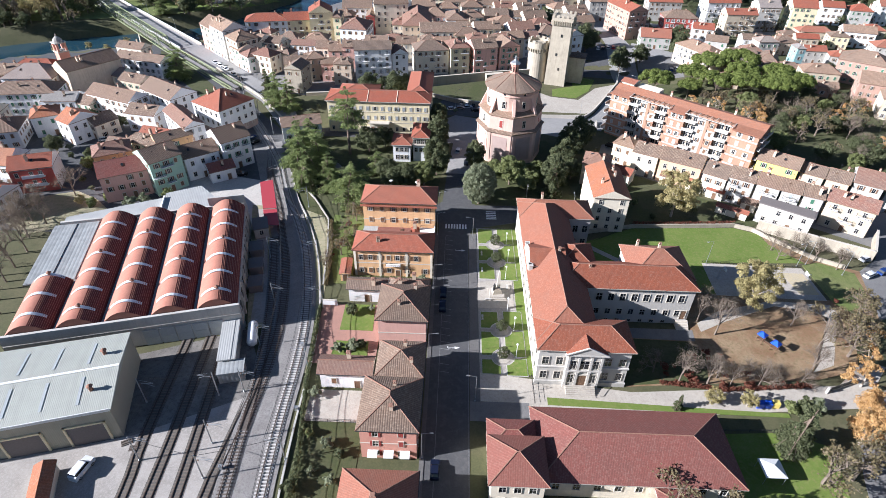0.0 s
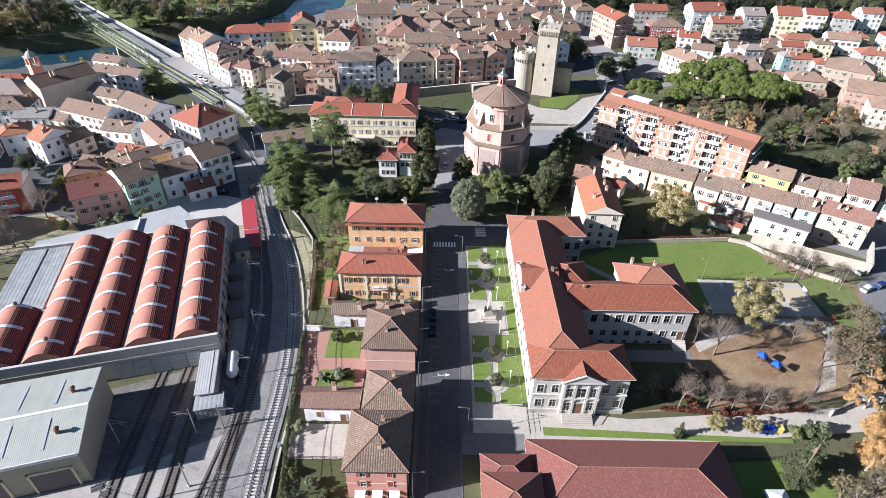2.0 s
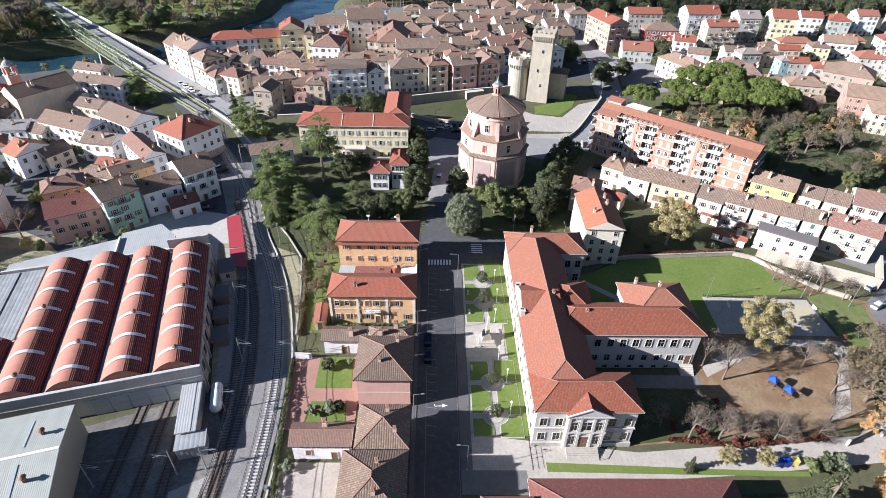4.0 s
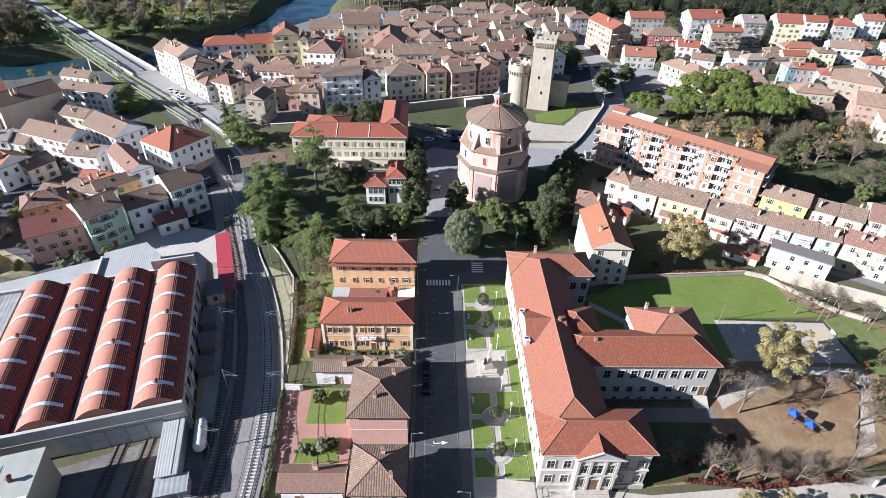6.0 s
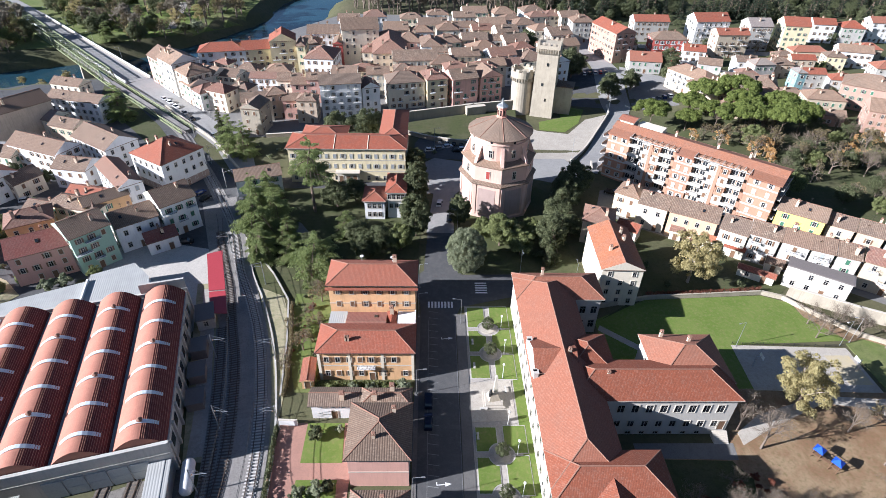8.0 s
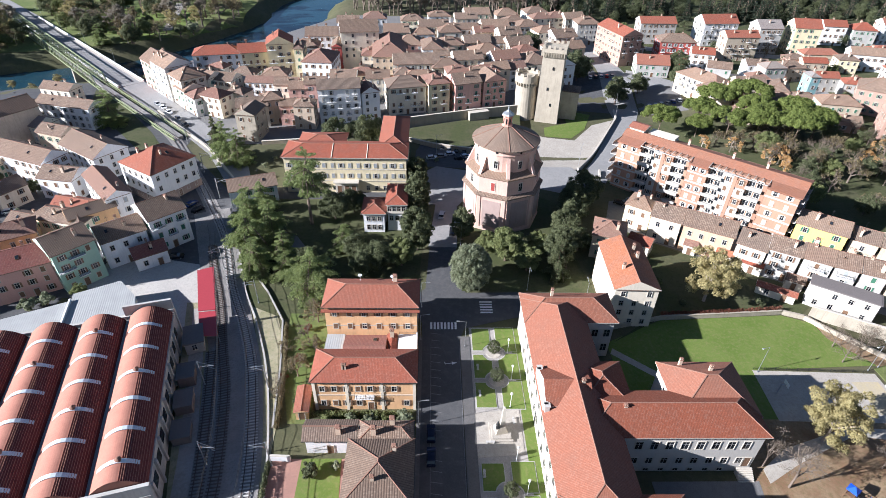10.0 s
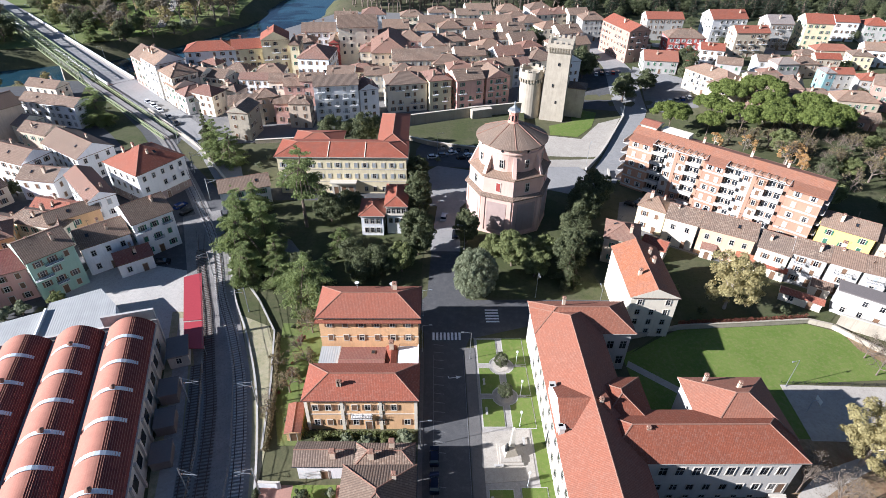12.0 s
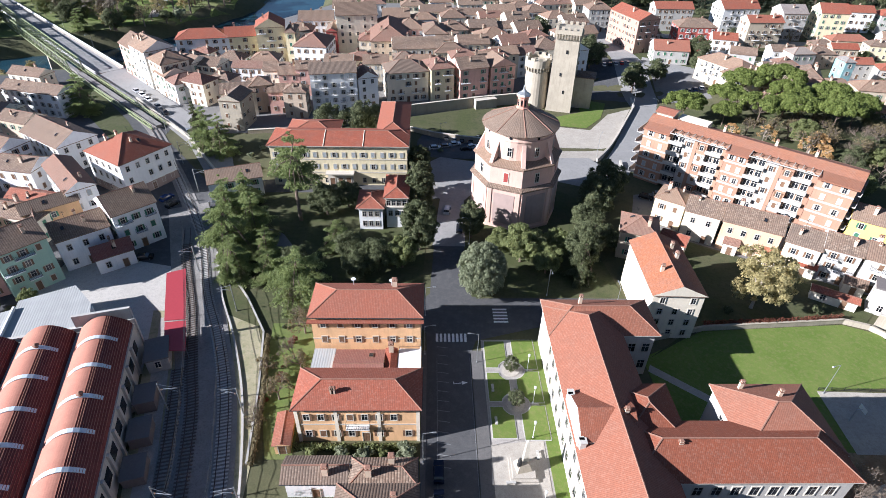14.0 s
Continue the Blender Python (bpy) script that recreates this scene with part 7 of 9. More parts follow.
for z in (2.6, 5.6):
    part("balcony", MB().box(0.5, -5.9, z, 6.5, 1.2, 0.2).box(0.5, -6.45, z + 0.2, 6.5, 0.1, 0.9), WHITEW, red_house, "white balcony")
    for x in (-4.2, 0.0, 2.6):
        part("window", WINDOWS["none"][0], [], red_house, at=Matrix.Translation((x, -5.46, z + 0.3)))
house(-105.4, 14.8, 14.6, 12, 9, 30, z=0, wall=PINKW, roof=DARKR, label='Pink two-storey house with a faded tile roof')
house(-116.4, 28.9, 12.5, 10, 8, 31, z=0, wall=ORANGEW, roof=PINKR)
house(-94.9, 19.0, 11.0, 12, 12, 48, z=0, wall=GREENW, roof=OLD, balcony=1, gable=1, label='Pale green apartment house with balconies and old roof tiles')
house(-86.8, 29.4, 12.2, 11, 8.5, 39, z=0, wall=WHITEW, roof=OLD, gable=1)
house(-77.9, 36.8, 11.2, 12, 11, 44, z=0, wall=WHITEW, roof=OLD, gable=1, balcony=1, label='White three-storey house with balconies beside the railway')
house(-78.2, 25.6, 9, 7, 4.2, 35, z=0, wall=WHITEW, roof=DARKR)
house(-100.3, 40.6, 13.4, 7.5, 8, 40, wall=ORANGEW, roof=OLD, gable=1)
house(-100.3, 52, 22, 8, 10, -47, wall=WHITEW, roof=PINKR, gable=1)
house(-108.4, 46.3, 12, 8, 6, -15, z=0, wall=PINKW, roof=RED)
house(-119.9, 63.0, 13, 10, 7.5, -10, z=0, wall=WHITEW, roof=OLD)
house(-137.1, 74.5, 24, 11, 9, -22, z=0, wall=WHITEW, roof=OLD, gable=1, label='Cream farm-like town house with green shutters')
house(-118.6, 80.5, 22, 13, 9, -34, wall=WHITEW, roof=OLD, gable=1)
house(-147.4, 119.8, 26, 9, 9, -15, z=0, wall=WHITEW, roof=OLD, gable=1)
house(-139.9, 96.3, 13, 9, 7.5, -20, z=0, wall=TANW, roof=OLD, gable=1)
house(-161.9, 99.6, 13, 24, 13, -35, z=0, wall=TANW, roof=OLD, gable=1, ridge='y', windows=0, label='Brick church with a plain tiled roof near the river')
house(-176.5, 77.6, 26, 13, 9, 10, z=0, wall=WHITEW, roof=OLD)
house(-182.5, 93.4, 22, 16, 10, 5, z=0, wall=WHITEW, roof=GREYR)
house(-190.6, 107.7, 18, 8, 9, 5, z=0, wall=PINKW, roof=RED)
house(-199.5, 100.7, 14, 12, 8, 0, z=0, wall=CREAMW, roof=OLD)
house(-153.9, 106.1, 15, 10, 7, -25, z=0, wall=CREAMW, roof=GREYR)
house(-169.9, 124.1, 14, 9, 7, -15, z=0, wall=CREAMW, roof=OLD)
house(-160.3, 74.7, 14, 10, 7, 5, z=0, wall=WHITEW, roof=GREYR)
house(-151.3, 74.9, 12, 9, 6, -15, z=0, wall=CREAMW, roof=OLD)
house(-165.9, 46.3, 12, 14, 7, 20, z=0, wall=WHITEW, roof=OLD)
house(-149.9, 20.4, 14, 12, 8, 0, z=0, wall=WHITEW, roof=ORANGE)
house(-135.4, 56.1, 9, 10, 6, -30, z=0, wall=CREAMW, roof=OLD)
house(-118.7, 39.6, 11, 7, 5, -15, z=0, wall=WHITEW, roof=OLD)
house(-107.3, 38.5, 18, 8, 7, -12, z=0, wall=CREAMW, roof=OLD)
house(-181.8, 55.9, 16, 12, 8, 10, z=0, wall=CREAMW, roof=OLD)
house(-162.8, 23.7, 16, 12, 8, 0, z=0, wall=WHITEW, roof=ORANGE)
house(-200.0, 85.0, 16, 12, 8, 5, z=0, wall=CREAMW, roof=OLD)
house(-163.7, 142.6, 16, 8, 7, -15, z=0, wall=CREAMW, roof=OLD)
house(-147.8, -1.6, 16, 12, 8, -12, z=0, wall=WHITEW, roof=RED)
house(-140.4, 0.6, 13, 11, 7, -10, z=0, wall=WHITEW, roof=RED)
house(-58.5, 60.5, 15.5, 9.5, 6.0, 20, z=0, wall=WHITEW, roof=TAN, gable=1, chimneys=0, label="Low pale house with a tan tile roof beside the railway")
house(-26.2, -24.8, 3.2, 7.0, 2.8, 4, wall=ORANGEW, roof=RED, gable=1, ridge='y', pitch=14, chimneys=0, sides=('front',), label='Low lean-to shed with red tiles beside the orange villa', group='yard sheds')
# terraces east of the school

house(65.8, 46.6, 8.7, 9, 8, -36, z=0, wall=YELLOWW, roof=TAN, hipped=1)
house(71.5, 39.9, 9.3, 10, 8.5, -30, z=0, wall=CREAMW, roof=OLD, gable=1)
house(81.7, 33.9, 14.3, 10, 8.5, -29, z=0, wall=PEACHW, roof=OLD, gable=1)
house(91.4, 26.6, 8.2, 10, 8, -35, z=0, wall=CREAMW, roof=OLD, gable=1)
house(97.9, 22.5, 8.3, 9, 9, -31, z=0, wall=GREYW, roof=OLD, gable=1, balcony=1)
house(104.8, 18.6, 7.4, 9, 9, -31, z=0, wall=GREYW, roof=OLD, gable=1, balcony=1)
house(110.4, 15.6, 6.0, 9, 9, -26, z=0, wall=GREYW, roof=OLD, gable=1, balcony=1)
house(116.0, 12.9, 6.1, 9, 9, -26, z=0, wall=GREYW, roof=OLD, gable=1)
house(125.4, 7.7, 13.6, 9, 9, -34, z=0, wall=SANDW, roof=PINKR, gable=1, balcony=1)
house(114.9, 34.0, 13.6, 10, 9, -35, z=0, wall=LEMONW, roof=TAN, gable=1, label='Lemon yellow terraced house with green shutters')
house(124.5, 29.0, 7.5, 9, 8, -34, z=0, wall=SANDW, roof=OLD, gable=1)
house(130.8, 24.9, 7.2, 9, 8, -34, z=0, wall=SANDW, roof=OLD, gable=1)
house(139.0, 22.7, 8.8, 12, 9, -31, z=0, wall=GREYW, roof=PINKR, gable=1)
house(147.2, 20.4, 6.0, 11, 8, -32, z=0, wall=GREYW, roof=PINKR, gable=1)
house(105.5, 6.1, 15.8, 5, 7, -34, z=0, wall=GREYW, roof=FLATR, flat=1, label='White rendered rear extension with a flat dark roof')
house(51.7, 31.9, 9.6, 10, 8, -18, z=0, wall=SANDW, roof=PINKR)
# sheds behind the terraces
house(61.4, 31.5, 7, 6, 4.2, -35, wall=CREAMW, roof=RED, gable=1, chimneys=0, sides=('front',), label='Small lean-to shed behind the terraced houses', group='yard sheds')
house(84.6, 26.8, 5, 4, 3.2, -35, wall=CREAMW, roof=ORANGE, gable=1, chimneys=0, sides=('front',), label='Small lean-to shed behind the terraced houses', group='yard sheds')
house(90.6, 22.5, 6, 3.5, 3, -35, wall=CREAMW, roof=RED, gable=1, chimneys=0, sides=('front',), label='Small lean-to shed behind the terraced houses', group='yard sheds')
house(92.0, 11.5, 10, 3.2, 2.6, -33, wall=CREAMW, roof=RED, gable=1, chimneys=0, sides=('front',), label='Small lean-to shed behind the terraced houses', group='yard sheds')
house(76.5, 31.5, 4, 4, 3.2, -30, wall=CREAMW, roof=PINKR, gable=1, chimneys=0, sides=('front',), label='Small lean-to shed behind the terraced houses', group='yard sheds')
house(99, 15.5, 5, 4, 3, -32, wall=CREAMW, roof=OLD, gable=1, chimneys=0, sides=('front',), label='Small lean-to shed behind the terraced houses', group='yard sheds')


# ---- plants ----
GREEN_DARK = leaf_mat("dark_evergreen_leaves", (0.054, 0.067, 0.032), (0.153, 0.166, 0.081))
GREEN_GREY = leaf_mat("grey_green_leaves", (0.108, 0.127, 0.073), (0.275, 0.293, 0.181))
GREEN_LIGHT = leaf_mat("light_green_leaves", (0.090, 0.116, 0.042), (0.234, 0.250, 0.100))
PINE_GREEN = leaf_mat("umbrella_pine_needles", (0.08, 0.112, 0.026), (0.2, 0.235, 0.06))
CEDAR_GREEN = leaf_mat("cedar_needles", (0.105, 0.145, 0.055), (0.29, 0.33, 0.13), through=0.5)
AUTUMN = leaf_mat("yellow_leaves", (0.22, 0.185, 0.08), (0.44, 0.38, 0.18))
GOLD = leaf_mat("orange_leaves", (0.38, 0.22, 0.08), (0.6, 0.4, 0.18))
BROWNL = leaf_mat("withered_leaves", (0.1, 0.082, 0.042), (0.25, 0.205, 0.11))
TWIGGY = leaf_mat("grey_twig_tips", (0.17, 0.145, 0.11), (0.34, 0.3, 0.23))
DEEP = leaf_mat("dark_spruce_needles", (0.021, 0.030, 0.019), (0.060, 0.075, 0.045))
TWIGHAZE = leaf_mat("fine_twigs", (0.12, 0.095, 0.068), (0.25, 0.2, 0.145))
REDL = leaf_mat("red_brown_leaves", (0.109, 0.039, 0.027), (0.203, 0.078, 0.047))


def leaf_cloud(rng, centres, n, size, out=0.7, flat=1.0):
    """n small leaves spread over the surfaces of spheres (x, y, z, r)."""
    c = np.array(centres)
    weight = c[:, 3] ** 2
    pick = rng.choice(len(c), n, p=weight / weight.sum())
    d = rng.normal(size=(n, 3))
    d /= np.linalg.norm(d, axis=1)[:, None]
    d[:, 2] = np.where(d[:, 2] < -0.3, -d[:, 2] * 0.6, d[:, 2])
    d[:, 2] *= flat
    p = c[pick, :3] + d * (c[pick, 3] * rng.uniform(0.72, 1.06, n))[:, None]
    nrm = d * out + rng.normal(size=(n, 3)) * (1 - out)
    nrm /= np.linalg.norm(nrm, axis=1)[:, None]
    a = np.cross(nrm, rng.normal(size=(n, 3)))
    a /= np.linalg.norm(a, axis=1)[:, None]
    b = np.cross(nrm, a)
    s = (size * rng.uniform(0.6, 1.4, n))[:, None]
    tri = np.stack([p - a * s * 0.62 - b * s * 0.4, p + a * s * 0.62 - b * s * 0.3, p + b * s * 0.75], 1)
    return tri.reshape(-1, 3)


def leaf_mesh(name, points, mat):
    me, n = bpy.data.meshes.new(name), len(points)
    me.vertices.add(n), me.loops.add(n), me.polygons.add(n // 3)
    me.vertices.foreach_set("co", points.ravel())
    me.loops.foreach_set("vertex_index", np.arange(n, dtype=np.int32))
    me.polygons.foreach_set("loop_start", np.arange(0, n, 3, dtype=np.int32))
    me.materials.append(mat)
    me.update(calc_edges=True)
    return me


def limb_mesh(rng, height, r, tips, bark, start=0.35):
    mb = MB()
    bend = [(rng.normal() * 0.02 * height * k, rng.normal() * 0.02 * height * k, height * k) for k in (0, 0.3, 0.6, 0.9)]
    bend[0] = (0, 0, -0.3)
    for k in range(3):
        mb.beam(bend[k], bend[k + 1], r * (1 - 0.27 * k), r * (1 - 0.27 * (k + 1)), 7, ends=False)
    for t in tips:
        k = rng.uniform(start, 0.85)
        i = min(2, int(k / 0.3))
        f = k / 0.3 - i
        base = Vector(bend[i]).lerp(Vector(bend[i + 1]), min(1, f))
        midp = base.lerp(Vector(t), 0.55) + Vector((0, 0, 0.04 * height))
        mb.beam(base, midp, r * 0.35, r * 0.2, 5, ends=False)
        mb.beam(midp, t, r * 0.2, r * 0.06, 4, ends=False)
    return mb.mesh("trunk", [bark])


def tree_thing(label, crown, trunk, category="tree", group=""):
    root = thing("tree", pose(0, 0, 0), label, category, group)
    part("trunk", trunk, [], root)
    if crown is not None:
        part("crown", crown, [], root)
    return root


def broad(seed, h, r, rz, mat, label, n=2600, size=0.42, lumps=26, bark=BARK, group="", lump=(0.16, 0.32), reach=(0.55, 0.86), core=0.66):
    """A round-headed tree."""
    rng = np.random.default_rng(seed)
    zc = h - rz
    cs = [(0, 0, zc, min(r, rz) * core)]
    for _ in range(lumps):
        d = rng.normal(size=3)
        d /= np.linalg.norm(d)
        k = rng.uniform(*reach)
        cs.append((d[0] * r * k, d[1] * r * k, zc + d[2] * rz * k, min(r, rz) * rng.uniform(*lump)))
    return tree_thing(label, leaf_mesh("crown", leaf_cloud(rng, cs, n, size), mat), limb_mesh(rng, zc, 0.05 * r + 0.08, [c[:3] for c in cs[1:9]], bark), group=group)


def conifer(seed, h, r, mat, label, n=2800, size=0.4, low=0.12, droop=0.25, tiers=11, power=0.9, group=""):
    """A layered evergreen, tier by tier with gaps between."""
    rng = np.random.default_rng(seed)
    cs, tips = [], []
    for t in range(tiers):
        f = t / (tiers - 1)
        z = h * (low + (1 - low) * f)
        rr = r * (1 - f) ** power + 0.15
        k = max(3, int(9 * (1 - f) + 2))
        for i in range(k):
            a = rng.uniform(0, 6.283)
            q = rng.uniform(0.65, 1.05)
            tips.append((rr * q * math.cos(a), rr * q * math.sin(a), z - droop * rr))
            for s in (0.3, 0.5, 0.7, 0.88, 1.02):
                cs.append((rr * q * s * math.cos(a), rr * q * s * math.sin(a), z - droop * rr * s + rng.normal() * 0.12, (0.19 * rr + 0.34) * (1.15 - 0.45 * s)))
    return tree_thing(label, leaf_mesh("crown", leaf_cloud(rng, cs, n, size, 0.4, 0.5), mat), limb_mesh(rng, h * 1.0, 0.03 * h * 0.6 + 0.1, tips[:14], BARK, max(0.15, low * 0.9)), group=group)


def umbrella(seed, h, r, label, n=2600, mat=None, group=""):
    """An umbrella pine: bare trunk, forked limbs, flat domed crown."""
    rng = np.random.default_rng(seed)
    cs = []
    for _ in range(80):
        a, q = rng.uniform(0, 6.283), math.sqrt(rng.uniform(0, 1)) * 0.88
        cs.append((r * q * math.cos(a), r * q * math.sin(a), h - 1.6 - 2.0 * q * q + rng.normal() * 0.35, r * rng.uniform(0.13, 0.22)))
    return tree_thing(label, leaf_mesh("crown", leaf_cloud(rng, cs, n, 0.38), mat or PINE_GREEN), limb_mesh(rng, h * 0.72, 0.32, [c[:3] for c in cs[:12]], BARK, 0.6), group=group)


def bare(seed, h, spread, label, bark=TWIG, leaves=0, mat=None, levels=4, group="", leaf=0.32, stout=0.034):
    """A leafless tree: forked limbs down to fine twigs, with a few last leaves."""
    rng = np.random.default_rng(seed)
    mb, ends = MB(), []

    def grow(p, d, length, r, level):
        q = p + d * length
        mb.beam(p, q, r, r * 0.62, 5 if level > 2 else 3, ends=False)
        if level == 0:
            ends.append(q)
            return
        for _ in range(3 if level < 4 else 4):
            n2 = (d + Vector(rng.normal(size=3)) * spread).normalized()
            n2 = (n2 + Vector((0, 0, 0.16))).normalized()
            grow(p.lerp(q, rng.uniform(0.72, 1.0)), n2, length * rng.uniform(0.58, 0.82), r * 0.58, level - 1)

    grow(Vector((0, 0, -0.2)), Vector((0, 0, 1)), h * 0.34, stout * h, levels)
    crown = None
    if leaves:
        cs = [(e.x, e.y, e.z, 0.5) for e in ends]
        crown = leaf_mesh("crown", leaf_cloud(rng, cs, leaves, leaf, 0.2), mat)
    return tree_thing(label, crown, mb.mesh("trunk", [bark]), group=group)


PROTO = {}
GROWN = {"oak": 1.25, "column": 1.22, "light": 1.25, "cedar": 1.15, "fir": 1.15, "bare": 1.3, "bareleaf": 1.25, "lone": 1.05, "goldcedar": 1.1, "pine": 1.1}
SEEN = set()


def plant(kind, x, y, scale=1.0, z=None, sz=1.0):
    """Sets a tree of a kind: the first as built, the rest as copies with their own turn and size."""
    makers = PROTO[kind]
    scale *= GROWN.get(kind, 1.0)
    k = dice.randrange(len(makers))
    m = pose(x, y, land(x, y) if z is None else z, 0, 0, dice.uniform(0, 360)) @ Matrix.Diagonal((scale, scale, scale * sz, 1))
    if (kind, k) not in SEEN:
        SEEN.add((kind, k))
        makers[k].matrix_world = m
        return makers[k]
    src = makers[k]
    keep = src.matrix_basis.copy()
    src.scale = (1, 1, 1)
    c = copy_thing(src, m)
    src.matrix_basis = keep
    return c


PROTO["oak"] = [broad(s, 9.0, 4.6, 4.2, GREEN_DARK, "Dense dark evergreen oak with a rounded crown", 12000, 0.25, 60, group="evergreen oaks") for s in (1, 2)]
PROTO["ball"] = [broad(3, 9.0, 4.6, 4.3, GREEN_GREY, "Clipped ball-shaped grey-green tree at the junction", 30000, 0.2, 300, lump=(0.1, 0.17), reach=(0.78, 0.9), core=0.8)]
PROTO["column"] = [broad(s, 11.0, 3.6, 5.2, GREEN_DARK, "Tall rounded dark green evergreen beside the avenue", 17000, 0.23, 150, lump=(0.12, 0.24), reach=(0.7, 0.92), group="avenue evergreens") for s in (4, 5)]
PROTO["light"] = [broad(s, 8.5, 4.4, 3.8, GREEN_LIGHT, "Leafy bright green garden tree", 11000, 0.26, 50, group="garden trees") for s in (6, 7)]
PROTO["cedar"] = [conifer(s, 18.5, 7.4, CEDAR_GREEN, "Tall green cedar with layered drooping branches", 30000, 0.25, 0.1, 0.14, 11, 0.5, "cedars") for s in (8, 9)]
PROTO["goldcedar"] = [conifer(10, 12.0, 7.5, CEDAR_GREEN, "Wide bright green cedar with flat sprays", 28000, 0.24, 0.15, 0.1, 9, 0.55)]
PROTO["fir"] = [conifer(s, 13.0, 3.4, GREEN_DARK, "Conical dark green garden conifer", 15000, 0.25, 0.06, 0.3, 12, 0.85, "conifers") for s in (11, 12)]
PROTO["lone"] = [conifer(13, 22.0, 5.6, CEDAR_GREEN, "Tall bare-trunked cedar with flat layered top branches", 14000, 0.26, 0.52, 0.0, 6, 0.4)]
PROTO["pine"] = [umbrella(s, 12.5, 7.6, "Umbrella pine with a flat bright green crown", 24000, group="umbrella pines") for s in (14, 15, 16)]
PROTO["yellow"] = [broad(s, 11.0, 5.0, 4.6, AUTUMN, "Autumn tree with pale yellow leaves", 13000, 0.22, 70, PALEBARK, "autumn trees", (0.12, 0.26), (0.5, 1.02), 0.45) for s in (17, 18)]
PROTO["orange"] = [broad(s, 12.0, 4.4, 5.2, GOLD, "Autumn tree with glowing orange leaves", 13000, 0.2, 50, PALEBARK, "autumn trees") for s in (19,)]
PROTO["bare"] = [bare(s, 9.0, 0.5, "Leafless spreading tree with fine grey twigs", TWIG, 1300, TWIGHAZE, 5, "leafless trees", 0.11, 0.024) for s in (20, 21, 22)]
PROTO["bareleaf"] = [bare(s, 9.5, 0.5, "Nearly leafless tree with a few withered leaves", TWIG, 700, BROWNL, 5, "withered trees") for s in (23, 24)]
PROTO["rust"] = [bare(s, 9.0, 0.5, "Half-bare tree with rust-coloured leaves", PALEBARK, 1500, GOLD, 4, "withered trees") for s in (25,)]
PROTO["poplar"] = [bare(s, 16.0, 0.24, "Slender leafless poplar with pale twigs", TWIG, 4200, TWIGGY, 4, "poplars") for s in (26, 27)]
PROTO["bush"] = [broad(s, 2.4, 1.5, 1.25, m, "Rounded leafy garden shrub", 900, 0.32, 10, group="shrubs") for s, m in ((28, GREEN_DARK), (29, GREEN_LIGHT), (30, GREEN_GREY))]
PROTO["topiary"] = [broad(31, 3.2, 1.55, 1.5, GREEN_DARK, "Clipped round topiary shrub on a paved bed", 3000, 0.15, 90, lump=(0.12, 0.2), reach=(0.75, 0.9), core=0.78, group="topiary shrubs")]
PROTO["redbush"] = [broad(32, 2.2, 1.4, 1.1, REDL, "Low red-brown autumn shrub", 600, 0.22, 10, group="autumn shrubs")]

PROTO["spruce"] = [conifer(s, 15.0, 4.0, DEEP, "Tall dark spruce behind the suburb", 5000, 0.5, 0.06, 0.25, 12, 0.85, "spruces") for s in (33, 34)]

for x, y, s in ((-115.5, -33, 1.0), (-117, -27, 1.0), (-118, -20, 1.0), (-122, -13, 1.0), (-112.5, -40, 0.95), (-120, -31, 1.0), (-123, -22, 1.0), (-126, -5, 1.0), (-121, -6, 0.9), (-118, -37, 0.9), (-126, -15, 0.9), (-109, -45, 0.9)):
    plant("bare", x, y, s)
plant("ball", 10.6, 13.4, 1.24, sz=1.32)
for x, y, s in ((-3.9, 31.5, 1.12), (-4.3, 50, 0.98), (-4.2, 59, 0.85), (-4.8, 68, 0.9), (9.6, 37, 0.85), (36, 24, 1.0)):
    plant("column", x, y, s)
for x, y, s in ((21.4, 26.6, 1.0), (27, 22, 0.8), (16.5, 30, 0.7), (-8, 24, 0.8), (31, 30, 0.7), (13.5, 20, 0.6)):
    plant("light", x, y, s)
for x, y, s in ((50.5, 58, 1.1), (45, 49, 1.05), (-13.5, 23, 0.8), (-21, 27, 0.7), (-30, 48, 0.9), (-24.5, 52, 0.75), (-35.9, 99.5, 1.1), (-25.1, 101, 1.15), (-18, 20, 0.75), (41, 40, 0.8), (43.5, 32, 0.7), (53.7, 214, 1.3), (74.4, 182, 1.35), (89, 159, 1.2), (101.9, 167, 0.9), (123, 172, 0.9), (128, 188, 1.1), (-33, 22, 0.7), (-145, 40, 0.6)):
    plant("oak", x, y, s)
for x, y, s in ((-51, 29, 0.85), (-46.5, 36, 0.72), (-55, 41, 0.75), (-47.5, 20.5, 0.6), (-53, 52, 0.55), (-41, 26, 0.5), (-75.4, 88, 0.75), (-70, 85, 0.65), (-131, 117, 0.75)):
    plant("cedar", x, y, s)
plant("goldcedar", -30.5, 13.0, 1.05), plant("goldcedar", -39, 20, 0.6), plant("goldcedar", -25, 33, 0.6)
plant("lone", -36.8, 45.0, 1.12)
for x, y, s in ((34.5, 19, 0.95), (38.8, 29, 0.85), (71.6, -74.6, 0.95), (51.6, -65.9, 0.3), (-83, 99, 0.9)):
    plant("fir", x, y, s)
plant("bush", 75.4, -65.8, 1.5), plant("bush", 78, -65.4, 1.6), plant("bush", 80.8, -65.2, 1.5)
for x, y, s in ((97.7, 122, 1.0), (116, 128, 0.95), (121.6, 112, 0.95), (132.9, 110, 1.0), (145.2, 104, 1.05), (140.6, 137, 1.1), (126, 137, 1.05), (152.8, 120, 1.0), (137, 122, 1.0), (158, 112, 0.9), (112, 118, 0.7)):
    plant("pine", x, y, s)
